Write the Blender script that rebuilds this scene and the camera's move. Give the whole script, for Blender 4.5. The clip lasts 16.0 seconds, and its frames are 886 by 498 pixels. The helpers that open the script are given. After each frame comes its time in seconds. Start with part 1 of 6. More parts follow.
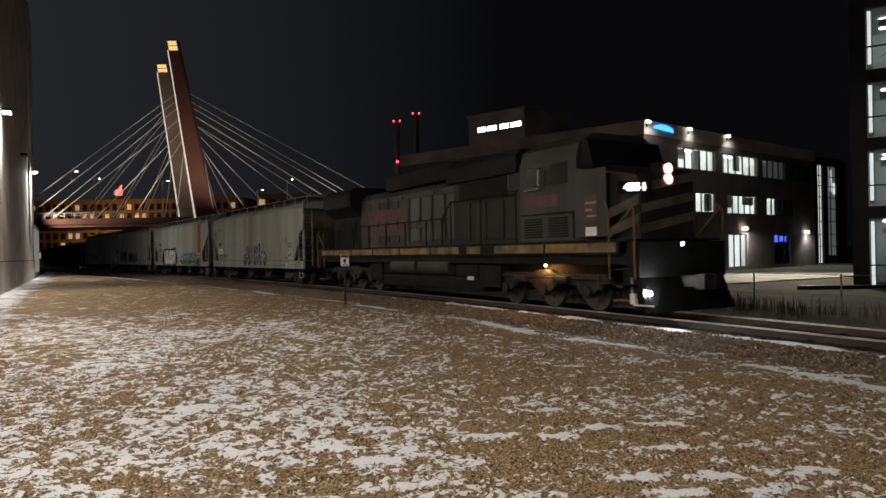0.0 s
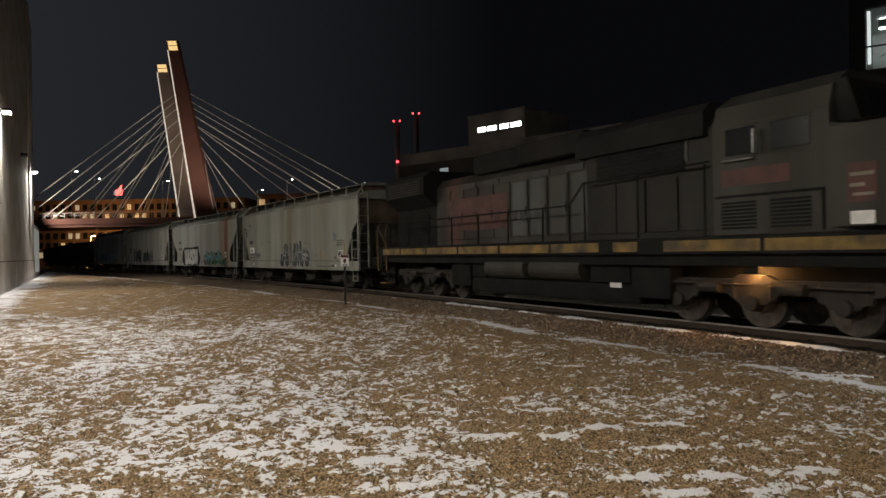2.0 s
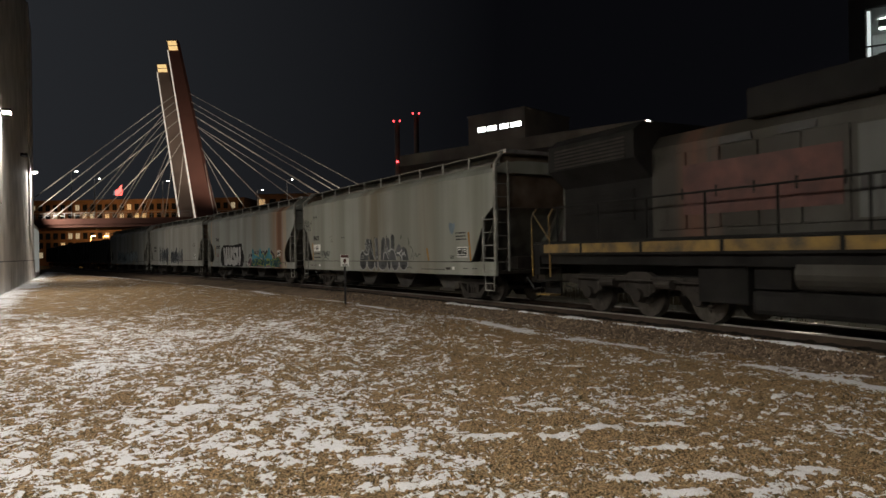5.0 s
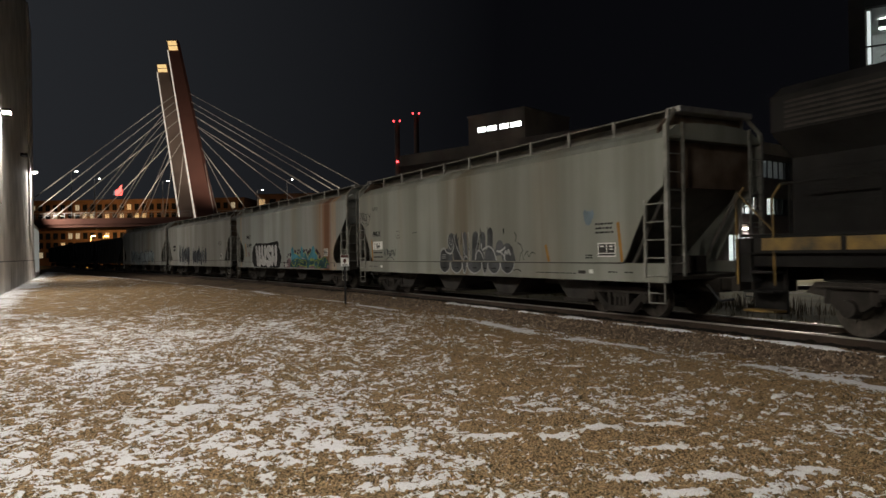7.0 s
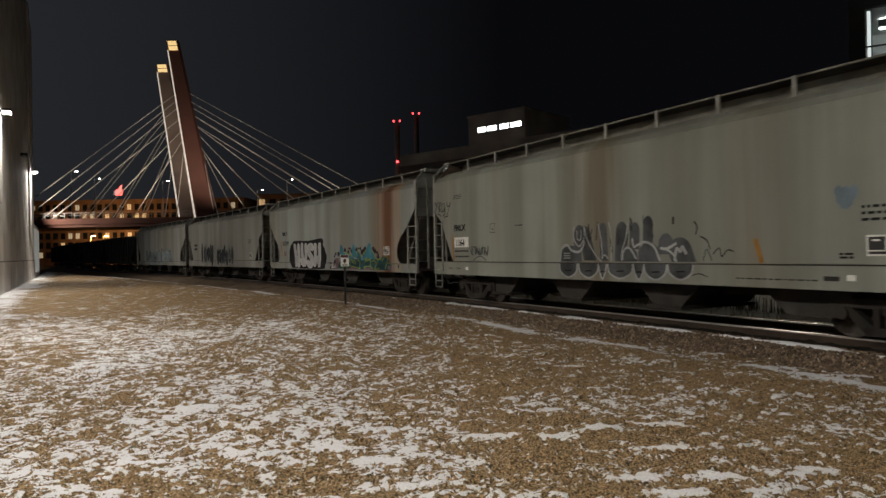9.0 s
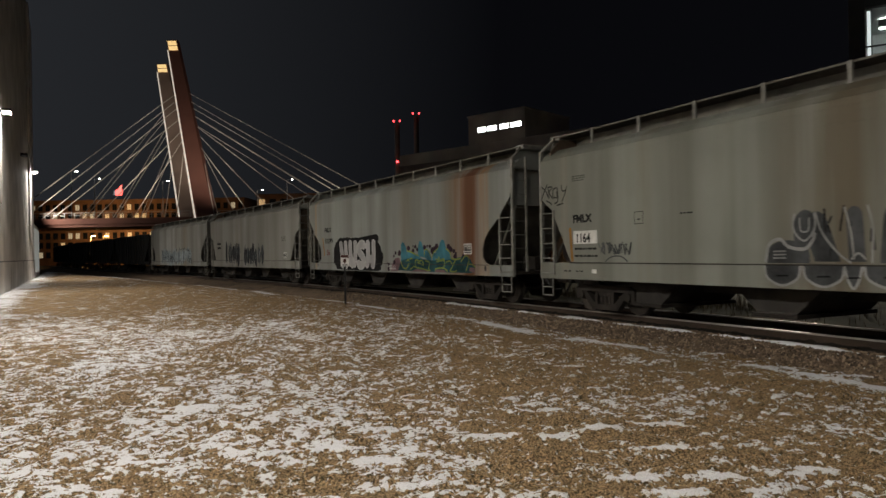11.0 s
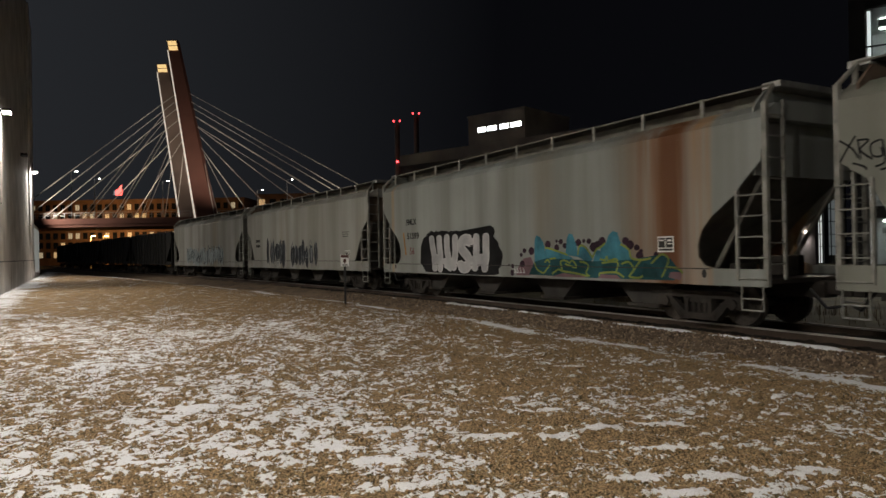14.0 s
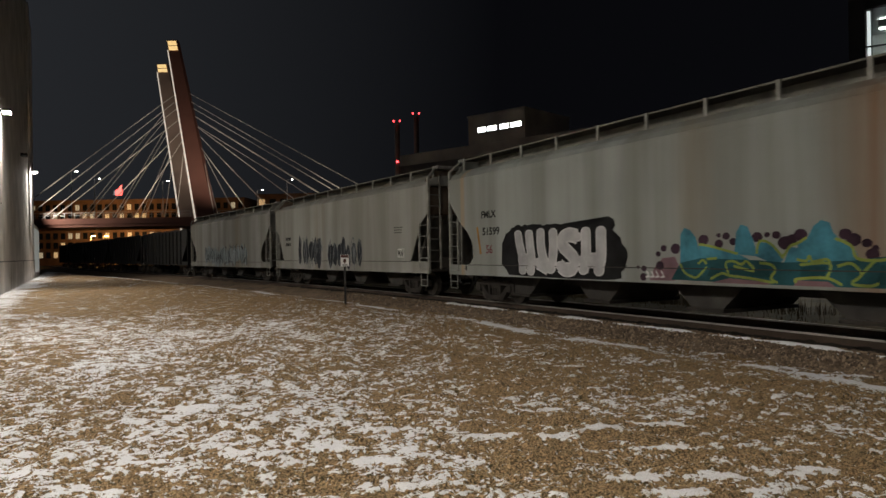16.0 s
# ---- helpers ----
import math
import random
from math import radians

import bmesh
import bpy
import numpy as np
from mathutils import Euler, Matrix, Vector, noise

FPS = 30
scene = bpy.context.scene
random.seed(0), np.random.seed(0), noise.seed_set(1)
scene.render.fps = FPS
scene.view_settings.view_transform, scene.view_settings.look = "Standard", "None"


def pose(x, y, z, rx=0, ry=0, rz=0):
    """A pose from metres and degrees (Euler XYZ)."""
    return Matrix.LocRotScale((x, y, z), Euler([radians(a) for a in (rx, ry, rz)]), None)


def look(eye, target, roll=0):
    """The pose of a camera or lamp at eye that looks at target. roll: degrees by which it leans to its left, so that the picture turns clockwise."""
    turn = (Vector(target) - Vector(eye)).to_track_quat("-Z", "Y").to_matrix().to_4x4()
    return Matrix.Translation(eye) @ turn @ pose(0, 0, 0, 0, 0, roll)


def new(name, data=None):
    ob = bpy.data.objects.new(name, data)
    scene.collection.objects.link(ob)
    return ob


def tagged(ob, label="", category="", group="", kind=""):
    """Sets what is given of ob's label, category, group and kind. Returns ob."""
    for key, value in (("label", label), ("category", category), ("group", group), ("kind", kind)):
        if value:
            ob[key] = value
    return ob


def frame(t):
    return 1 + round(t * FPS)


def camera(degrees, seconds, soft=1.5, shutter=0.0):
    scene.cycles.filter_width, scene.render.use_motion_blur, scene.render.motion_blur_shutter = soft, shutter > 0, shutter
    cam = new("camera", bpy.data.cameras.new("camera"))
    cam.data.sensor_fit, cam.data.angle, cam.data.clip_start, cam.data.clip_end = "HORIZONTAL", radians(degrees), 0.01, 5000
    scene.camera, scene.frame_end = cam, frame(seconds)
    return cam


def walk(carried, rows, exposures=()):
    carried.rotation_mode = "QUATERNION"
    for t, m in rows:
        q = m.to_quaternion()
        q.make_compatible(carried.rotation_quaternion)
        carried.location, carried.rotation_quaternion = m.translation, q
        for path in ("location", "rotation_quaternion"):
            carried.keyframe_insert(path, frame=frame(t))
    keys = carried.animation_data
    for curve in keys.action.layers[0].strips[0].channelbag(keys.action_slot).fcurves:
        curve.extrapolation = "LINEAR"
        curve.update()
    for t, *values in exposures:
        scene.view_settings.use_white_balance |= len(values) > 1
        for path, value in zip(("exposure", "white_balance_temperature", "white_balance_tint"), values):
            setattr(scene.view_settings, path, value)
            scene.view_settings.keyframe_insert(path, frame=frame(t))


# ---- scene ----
cam = camera(64.94, 16.0, soft=1.5, shutter=0.5)
EYE = (0.0, 0.0, 1.63)
VIEW = look(EYE, (0.0, 100.0, 1.63 + 0.446), roll=-0.967)
walk(cam, [(0.0, VIEW), (16.0, VIEW)], exposures=[(0.0, 0.0), (16.0, 0.0)])

# ---- world and light: a clouded night sky over a town, wall lamps on the warehouse ----
world = bpy.data.worlds.new("night_sky")
scene.world = world
world.use_nodes = True
wn = world.node_tree.nodes
wn["Background"].inputs["Strength"].default_value = 1.0
sky_at = wn.new("ShaderNodeTexCoord")
sky_xyz = wn.new("ShaderNodeSeparateXYZ")
sky_side = wn.new("ShaderNodeMapRange")
sky_side.inputs[1].default_value, sky_side.inputs[2].default_value = -0.65, 0.08
sky_mix = wn.new("ShaderNodeMix")
sky_mix.data_type = "RGBA"
sky_mix.inputs[6].default_value, sky_mix.inputs[7].default_value = (0.0205, 0.0222, 0.0255, 1), (0.0024, 0.0025, 0.0033, 1)   # town glow, dark side
world.node_tree.links.new(sky_at.outputs["Generated"], sky_xyz.inputs[0])
world.node_tree.links.new(sky_xyz.outputs[0], sky_side.inputs[0])
world.node_tree.links.new(sky_side.outputs[0], sky_mix.inputs[0])
world.node_tree.links.new(sky_mix.outputs[2], wn["Background"].inputs["Color"])


def spot(name, at, to, power, color, size=0.15, angle=150, blend=0.6):
    data = bpy.data.lights.new(name, "SPOT")
    data.energy, data.color, data.shadow_soft_size = power, color, size
    data.spot_size, data.spot_blend = radians(angle), blend
    ob = new(name, data)
    ob.matrix_world = look(at, to)
    return ob


def wall_area(name, at, to, power):
    data = bpy.data.lights.new(name, "AREA")
    data.energy, data.color, data.shape, data.size, data.size_y = power, WARM, "RECTANGLE", 0.36, 0.26
    ob = new(name, data)
    ob.matrix_world = look(at, to)
    return ob


WARM = (1.0, 0.92, 0.81)
COOL = (0.92, 0.97, 1.0)
# the warehouse wall runs along this line, lamps about every 12 m, one of them dead
WALL_A = Vector((-3.45, 0.0, 0.0))
WALL_D = Vector((-0.4672, 0.8842, 0.0)).normalized()
WALL_N = Vector((WALL_D.y, -WALL_D.x, 0.0))      # towards the lawn and the track
LAMP_RUN = [-23.0, -11.0, 1.2, 13.5, 25.0, 35.3, 60.0]         # metres along the wall
LAMP_Z = 8.3
LAMP_POWER = [110, 150, 970, 830, 530, 800, 950]
for run, power in zip(LAMP_RUN, LAMP_POWER):
    p = WALL_A + WALL_D * run + WALL_N * 0.42
    wall_area("wall_lamp_light", (p.x, p.y, LAMP_Z - 0.10), (p.x + WALL_N.x * 0.2, p.y + WALL_N.y * 0.2, 0.0), power)

# ---- the track: near face of the cars as a curve in plan, run length in metres ----
RUN0, DRUN = -190.0, 0.25
PX, PY, PH = [], [], []


def heading(s):
    return -1.06547 - 0.0033508 * s - 0.0000228 * s * s if s > -120 else heading(-119.9)


def trace():
    n = int(260 / DRUN)
    x = y = 0.0
    for i in range(n):
        s = RUN0 + i * DRUN
        h = heading(s)
        PX.append(x), PY.append(y), PH.append(h)
        hm = heading(s + DRUN / 2)
        x, y = x + math.cos(hm) * DRUN, y + math.sin(hm) * DRUN
    k = int(-RUN0 / DRUN)
    dx, dy = 1.464 - PX[k], 21.373 - PY[k]
    for i in range(n):
        PX[i] += dx
        PY[i] += dy


trace()


def on_track(s, lateral=1.62, z=0.0):
    """A point by run length and distance beyond the cars' near face; 1.62 is the centre line."""
    u = (s - RUN0) / DRUN
    i = max(0, min(len(PX) - 2, int(u)))
    f = u - i
    h = PH[i] * (1 - f) + PH[i + 1] * f
    x, y = PX[i] * (1 - f) + PX[i + 1] * f, PY[i] * (1 - f) + PY[i + 1] * f
    return Vector((x - math.sin(h) * lateral, y + math.cos(h) * lateral, z))


def travel(t):
    u = t - 8.0
    v = u / 8.0
    return 1.05 * (3.15917 * u - 0.030232 * u * u - 0.0021555 * u * u * u) - 0.155 * v - 1.1 * v * v + 0.236 * v ** 3 + 0.822 * v ** 4


def car_pose(s, half):
    """Pose of a vehicle whose middle is at run length s, on two pivots half apart; its x points ahead."""
    a, b = on_track(s - half), on_track(s + half)
    m, d = (a + b) / 2, b - a
    return Matrix.Translation(m) @ Matrix.Rotation(math.atan2(d.y, d.x), 4, "Z")


# ---- materials ----
def material(name, base, rough=0.8, metal=0.0, scale=3.0, vary=0.25, fine=40.0, bump=0.15, dark=None, coords="Object", spec=0.4):
    """Base colour broken by a broad and a fine noise, with relief from the fine one."""
    m = bpy.data.materials.new(name)
    m.use_nodes = True
    nt = m.node_tree
    b = nt.nodes["Principled BSDF"]
    tc = nt.nodes.new("ShaderNodeTexCoord")
    n1 = nt.nodes.new("ShaderNodeTexNoise")
    n1.inputs["Scale"].default_value, n1.inputs["Detail"].default_value = scale, 5
    n2 = nt.nodes.new("ShaderNodeTexNoise")
    n2.inputs["Scale"].default_value, n2.inputs["Detail"].default_value = fine, 3
    nt.links.new(tc.outputs[coords], n1.inputs["Vector"])
    nt.links.new(tc.outputs[coords], n2.inputs["Vector"])
    mix = nt.nodes.new("ShaderNodeMix")
    mix.data_type = "RGBA"
    d = dark or tuple(c * (1 - vary) for c in base)
    l = tuple(min(1, c * (1 + vary * 0.6)) for c in base)
    mix.inputs[6].default_value, mix.inputs[7].default_value = (*d, 1), (*l, 1)
    add = nt.nodes.new("ShaderNodeMath")
    add.operation = "MULTIPLY_ADD"
    add.inputs[1].default_value, add.inputs[2].default_value = 0.45, 0.0
    nt.links.new(n2.outputs["Fac"], add.inputs[0])
    ramp = nt.nodes.new("ShaderNodeMapRange")
    ramp.inputs[1].default_value, ramp.inputs[2].default_value = 0.3, 0.72
    nt.links.new(n1.outputs["Fac"], ramp.inputs[0])
    nt.links.new(ramp.outputs[0], add.inputs[2])
    sub = nt.nodes.new("ShaderNodeMath")
    sub.operation = "SUBTRACT"
    sub.use_clamp = True
    sub.inputs[1].default_value = 0.22
    nt.links.new(add.outputs[0], sub.inputs[0])
    nt.links.new(sub.outputs[0], mix.inputs[0])
    nt.links.new(mix.outputs[2], b.inputs["Base Color"])
    b.inputs["Roughness"].default_value, b.inputs["Metallic"].default_value = rough, metal
    b.inputs["Specular IOR Level"].default_value = spec
    if bump:
        bp = nt.nodes.new("ShaderNodeBump")
        bp.inputs["Strength"].default_value, bp.inputs["Distance"].default_value = bump, 0.02
        nt.links.new(n2.outputs["Fac"], bp.inputs["Height"])
        nt.links.new(bp.outputs["Normal"], b.inputs["Normal"])
    return m


def glow(name, color, strength):
    m = bpy.data.materials.new(name)
    m.use_nodes = True
    b = m.node_tree.nodes["Principled BSDF"]
    b.inputs["Base Color"].default_value = (0.6, 0.6, 0.6, 1)
    b.inputs["Emission Color"].default_value = (*color, 1)
    b.inputs["Emission Strength"].default_value = strength
    return m


def glass(name, tint=(0.9, 0.95, 0.95)):
    m = bpy.data.materials.new(name)
    m.use_nodes = True
    b = m.node_tree.nodes["Principled BSDF"]
    b.inputs["Base Color"].default_value = (*tint, 1)
    b.inputs["Roughness"].default_value = 0.03
    b.inputs["Transmission Weight"].default_value = 1.0
    b.inputs["IOR"].default_value = 1.1
    return m


def dark_glass(name):
    m = bpy.data.materials.new(name)
    m.use_nodes = True
    b = m.node_tree.nodes["Principled BSDF"]
    b.inputs["Base Color"].default_value = (0.012, 0.014, 0.017, 1)
    b.inputs["Roughness"].default_value = 0.06
    return m


def hopper_paint(name, base, stains, grime=0.35):
    """Weathered car paint: soft vertical streaks, dirt, and rust runs at given stretches (x, half width, strength, colour)."""
    m = bpy.data.materials.new(name)
    m.use_nodes = True
    nt = m.node_tree
    b = nt.nodes["Principled BSDF"]
    L = nt.links.new
    tc = nt.nodes.new("ShaderNodeTexCoord")
    sep = nt.nodes.new("ShaderNodeSeparateXYZ")
    L(tc.outputs["Object"], sep.inputs[0])
    mp = nt.nodes.new("ShaderNodeMapping")
    mp.inputs["Scale"].default_value = (2.2, 2.2, 0.12)
    L(tc.outputs["Object"], mp.inputs["Vector"])
    streak = nt.nodes.new("ShaderNodeTexNoise")
    streak.inputs["Scale"].default_value, streak.inputs["Detail"].default_value = 1.0, 6
    L(mp.outputs[0], streak.inputs["Vector"])
    grain = nt.nodes.new("ShaderNodeTexNoise")
    grain.inputs["Scale"].default_value, grain.inputs["Detail"].default_value = 28, 4
    L(tc.outputs["Object"], grain.inputs["Vector"])
    patch = nt.nodes.new("ShaderNodeTexNoise")
    patch.inputs["Scale"].default_value, patch.inputs["Detail"].default_value = 0.7, 4
    L(tc.outputs["Object"], patch.inputs["Vector"])

    def math_node(op, a, c, clamp=False):
        n = nt.nodes.new("ShaderNodeMath")
        n.operation, n.use_clamp = op, clamp
        for i, v in enumerate((a, c)):
            if v is None:
                continue
            if isinstance(v, (int, float)):
                n.inputs[i].default_value = v
            else:
                L(v, n.inputs[i])
        return n.outputs[0]

    def blend(fac, a, c):
        n = nt.nodes.new("ShaderNodeMix")
        n.data_type = "RGBA"
        if isinstance(fac, (int, float)):
            n.inputs[0].default_value = fac
        else:
            L(fac, n.inputs[0])
        for i, v in ((6, a), (7, c)):
            if isinstance(v, tuple):
                n.inputs[i].default_value = (*v, 1)
            else:
                L(v, n.inputs[i])
        return n.outputs[2]

    def spread(v, lo, hi):
        n = nt.nodes.new("ShaderNodeMapRange")
        n.inputs[1].default_value, n.inputs[2].default_value = lo, hi
        L(v, n.inputs[0])
        return n.outputs[0]

    dirt = tuple(c * k for c, k in zip(base, (0.5, 0.46, 0.4)))
    f = math_node("MULTIPLY", spread(streak.outputs["Fac"], 0.38, 0.75), grime)
    col = blend(f, base, dirt)
    mp2 = nt.nodes.new("ShaderNodeMapping")
    mp2.inputs["Scale"].default_value = (0.55, 0.55, 0.04)
    L(tc.outputs["Object"], mp2.inputs["Vector"])
    broad = nt.nodes.new("ShaderNodeTexNoise")
    broad.inputs["Scale"].default_value, broad.inputs["Detail"].default_value = 1.0, 3
    L(mp2.outputs[0], broad.inputs["Vector"])
    col = blend(math_node("MULTIPLY", spread(broad.outputs["Fac"], 0.44, 0.62), grime * 1.3), col, dirt)
    pale_f = math_node("MULTIPLY", spread(broad.outputs["Fac"], 0.48, 0.36), 0.35)
    col = blend(pale_f, col, tuple(min(1.0, c * 1.35) for c in base))
    f2 = math_node("MULTIPLY", spread(patch.outputs["Fac"], 0.45, 0.75), grime * 0.8)
    col = blend(f2, col, tuple(c * 0.62 for c in base))
    for x, half, strength, colour in stains:
        d = math_node("ABSOLUTE", math_node("SUBTRACT", sep.outputs[0], x), None)
        wob = math_node("MULTIPLY", streak.outputs["Fac"], half * 0.9)
        near = math_node("SUBTRACT", 1.0, math_node("DIVIDE", math_node("ADD", d, wob), half * 1.4), True)
        near = math_node("MULTIPLY", near, 2.8, True)
        g = math_node("MULTIPLY", near, spread(streak.outputs["Fac"], 0.25, 0.6), True)
        g = math_node("MULTIPLY", g, strength, True)
        col = blend(g, col, colour)
    L(col, b.inputs["Base Color"])
    b.inputs["Roughness"].default_value = 0.62
    b.inputs["Specular IOR Level"].default_value = 0.25
    bp = nt.nodes.new("ShaderNodeBump")
    bp.inputs["Strength"].default_value, bp.inputs["Distance"].default_value = 0.12, 0.01
    L(grain.outputs["Fac"], bp.inputs["Height"])
    L(bp.outputs["Normal"], b.inputs["Normal"])
    return m


BROWN = (0.17, 0.13, 0.08)
PAINT_A = hopper_paint("cream_grey_paint", (0.243, 0.256, 0.229), [(-0.2, 1.5, 0.7, (0.13, 0.10, 0.06)), (4.4, 0.9, 0.3, BROWN), (-4.64, 0.3, 0.3, (0.2, 0.15, 0.09)), (-7.6, 0.2, 0.3, (0.22, 0.16, 0.09))])
PAINT_B = hopper_paint("pale_grey_paint", (0.262, 0.282, 0.272), [(6.15, 1.25, 1.0, (0.19, 0.085, 0.03)), (6.45, 0.6, 1.0, (0.11, 0.042, 0.014)), (5.2, 0.7, 0.5, (0.16, 0.12, 0.08)), (7.25, 0.35, 0.9, (0.30, 0.17, 0.07)), (1.9, 0.7, 0.4, BROWN), (-7.8, 0.18, 0.6, (0.36, 0.22, 0.1))])
PAINT_C = hopper_paint("dull_grey_paint", (0.262, 0.266, 0.25), [(-2.0, 1.0, 0.4, BROWN)])
PAINT_D = hopper_paint("dusty_grey_paint", (0.235, 0.24, 0.228), [(3.0, 0.8, 0.5, BROWN)], 0.5)
PAINT_E = hopper_paint("sooty_black_paint", (0.022, 0.022, 0.022), [], 0.5)
LOCO_GREY = hopper_paint("dirty_grey_loco_paint", (0.045, 0.0435, 0.038), [(-5.2, 0.8, 0.6, (0.12, 0.05, 0.03))], 0.75)
LOCO_SOOT = hopper_paint("soot_stained_loco_paint", (0.021, 0.0195, 0.017), [], 0.7)
LOCO_DARK = material("soot_dark_paint", (0.012, 0.0115, 0.011), 0.85, scale=1.5, vary=0.5, bump=0.1, spec=0.15)
LOCO_RED = material("faded_red_paint", (0.072, 0.024, 0.019), 0.6, scale=2.0, vary=0.5)
LOCO_YELLOW = material("dirty_yellow_paint", (0.21, 0.13, 0.026), 0.6, scale=2.0, vary=0.5, dark=(0.03, 0.025, 0.018))
NOSE_STRIPE = material("grimy_nose_stripe", (0.10, 0.088, 0.072), 0.7, scale=2.0, vary=0.5)
LOCO_STRIPE = material("dirty_cream_paint", (0.2, 0.18, 0.14), 0.6, scale=2.0, vary=0.5)
TRUCK = material("greasy_truck_steel", (0.032, 0.027, 0.023), 0.75, 0.3, scale=3, vary=0.5, bump=0.3)
# Darker than the body paint; shade of the recesses is put into this grey.
SLOPE = material("shade_darkened_grey", (0.16, 0.155, 0.135), 0.7, scale=1.5, vary=0.45)
RUSTY_END = material("rust_brown_end_sheet", (0.13, 0.10, 0.075), 0.8, scale=1.2, vary=0.5, dark=(0.05, 0.028, 0.015))
LADDER = material("grey_ladder_paint", (0.24, 0.24, 0.22), 0.6, scale=4, vary=0.4)
WHEEL = material("worn_wheel_steel", (0.10, 0.09, 0.08), 0.45, 0.7, scale=6, vary=0.4)
BLACK = material("black_enamel", (0.015, 0.015, 0.015), 0.5)
WHITE = material("white_paint", (0.75, 0.75, 0.73), 0.6, scale=6, vary=0.2)


def smudged(name, color, vary=0.35):
    return material(name, color, 0.8, scale=1.6, vary=vary, fine=14, bump=0.02, spec=0.12)


SPRAY_BLACK = smudged("black_spray", (0.011, 0.011, 0.012), 0.6)
SPRAY_WHITE = smudged("white_spray", (0.52, 0.52, 0.52), 0.3)
SPRAY_GREY = smudged("grey_spray", (0.075, 0.08, 0.085), 0.6)
SPRAY_TEAL = smudged("teal_spray", (0.05, 0.18, 0.24), 0.55)
SPRAY_GREEN = smudged("dark_green_spray", (0.018, 0.07, 0.082), 0.5)
SPRAY_LIME = smudged("lime_spray", (0.20, 0.25, 0.055), 0.45)
SPRAY_PLUM = smudged("plum_spray", (0.035, 0.018, 0.03), 0.5)
SPRAY_BLUE = smudged("blue_spray", (0.022, 0.026, 0.034), 0.5)
STENCIL = smudged("faded_black_stencil", (0.014, 0.014, 0.014), 0.5)

RAIL = material("rail_steel", (0.045, 0.03, 0.021), 0.85, 0.1, scale=2, vary=0.4)
RAIL_TOP = material("polished_rail_head", (0.36, 0.34, 0.32), 0.42, 1.0, scale=3, vary=0.2, bump=0.03)
TIE = material("weathered_tie", (0.034, 0.028, 0.023), 0.9, scale=5, vary=0.5, bump=0.5)
CONCRETE = material("grey_concrete", (0.60, 0.58, 0.55), 0.85, scale=0.5, vary=0.3, fine=18, bump=0.2)
ASPHALT = material("snow_dusted_asphalt", (0.30, 0.29, 0.27), 0.85, scale=0.4, vary=0.45, fine=9, bump=0.2)
DARKGRASS = material("dark_winter_grass", (0.07, 0.06, 0.03), 0.95, scale=0.8, vary=0.5, fine=25, bump=0.6)
SNOW = material("old_snow", (0.78, 0.80, 0.84), 0.7, scale=4, vary=0.12, fine=35, bump=0.5)
CLAD = material("brown_facade_panel", (0.15, 0.12, 0.105), 0.7, scale=0.5, vary=0.3)
CLAD_LIGHT = material("taupe_facade_panel", (0.42, 0.35, 0.30), 0.8, scale=0.4, vary=0.3)
STEEL_BLACK = material("black_steel", (0.012, 0.012, 0.013), 0.5, 0.2, scale=2, vary=0.4)
MULLION = material("dark_window_frame", (0.02, 0.02, 0.02), 0.5)
BRICK = material("old_brick", (0.26, 0.15, 0.09), 0.9, scale=0.3, vary=0.35, fine=4)
PYLON_RED = material("red_brown_pylon_paint", (0.20, 0.085, 0.065), 0.7, scale=0.15, vary=0.2)
PYLON_GREY = material("grey_brown_pylon_paint", (0.24, 0.18, 0.15), 0.7, scale=0.15, vary=0.2)
CABLE = material("white_cable_sheath", (0.7, 0.66, 0.6), 0.5, scale=0.5, vary=0.2)
GALV = material("galvanised_steel", (0.35, 0.35, 0.34), 0.5, 0.6, scale=5, vary=0.3)
BARK = material("dry_stalk", (0.10, 0.075, 0.04), 0.9, scale=6, vary=0.4)
PANE_DARK = dark_glass("unlit_window_glass")
PANE_CLEAR = glass("clear_glass")
LIT_COOL = glow("lit_office_ceiling_light", (0.92, 0.98, 0.95), 6.5)
LIT_DIM = glow("dim_office_light", (0.75, 0.85, 0.9), 0.25)
LIT_WARM = glow("warm_window_light", (1.0, 0.62, 0.28), 0.45)
LAMP_WHITE = glow("lamp_lens", (1.0, 0.95, 0.85), 14.0)
WALL_LENS = glow("wall_lamp_lens", (1.0, 0.94, 0.84), 160.0)
LAMP_ORANGE = glow("sodium_lamp", (1.0, 0.5, 0.12), 30.0)
LAMP_RED = glow("red_beacon", (1.0, 0.05, 0.06), 6.0)
BLUE_SIGN = glow("blue_lit_sign", (0.05, 0.35, 1.0), 2.2)
BLUE_SCREEN = glow("blue_screen", (0.08, 0.12, 0.9), 1.4)
RED_SIGN = glow("red_neon_sign", (1.0, 0.12, 0.10), 3.0)
GOLD_CAP = glow("gold_lit_lantern", (1.0, 0.68, 0.28), 0.7)
EDGE_LIGHT = glow("pylon_edge_light_strip", (1.0, 0.86, 0.7), 0.6)


# ---- mesh tools ----
def part(name, bm, mat, parent=None, label="", smooth=False):
    me = bpy.data.meshes.new(name)
    bm.normal_update()
    bm.to_mesh(me)
    bm.free()
    me.materials.append(mat)
    if smooth:
        me.shade_smooth()
    ob = new(name, me)
    if parent is not None:
        ob.parent = parent
    if label:
        ob["label"] = label
    return ob


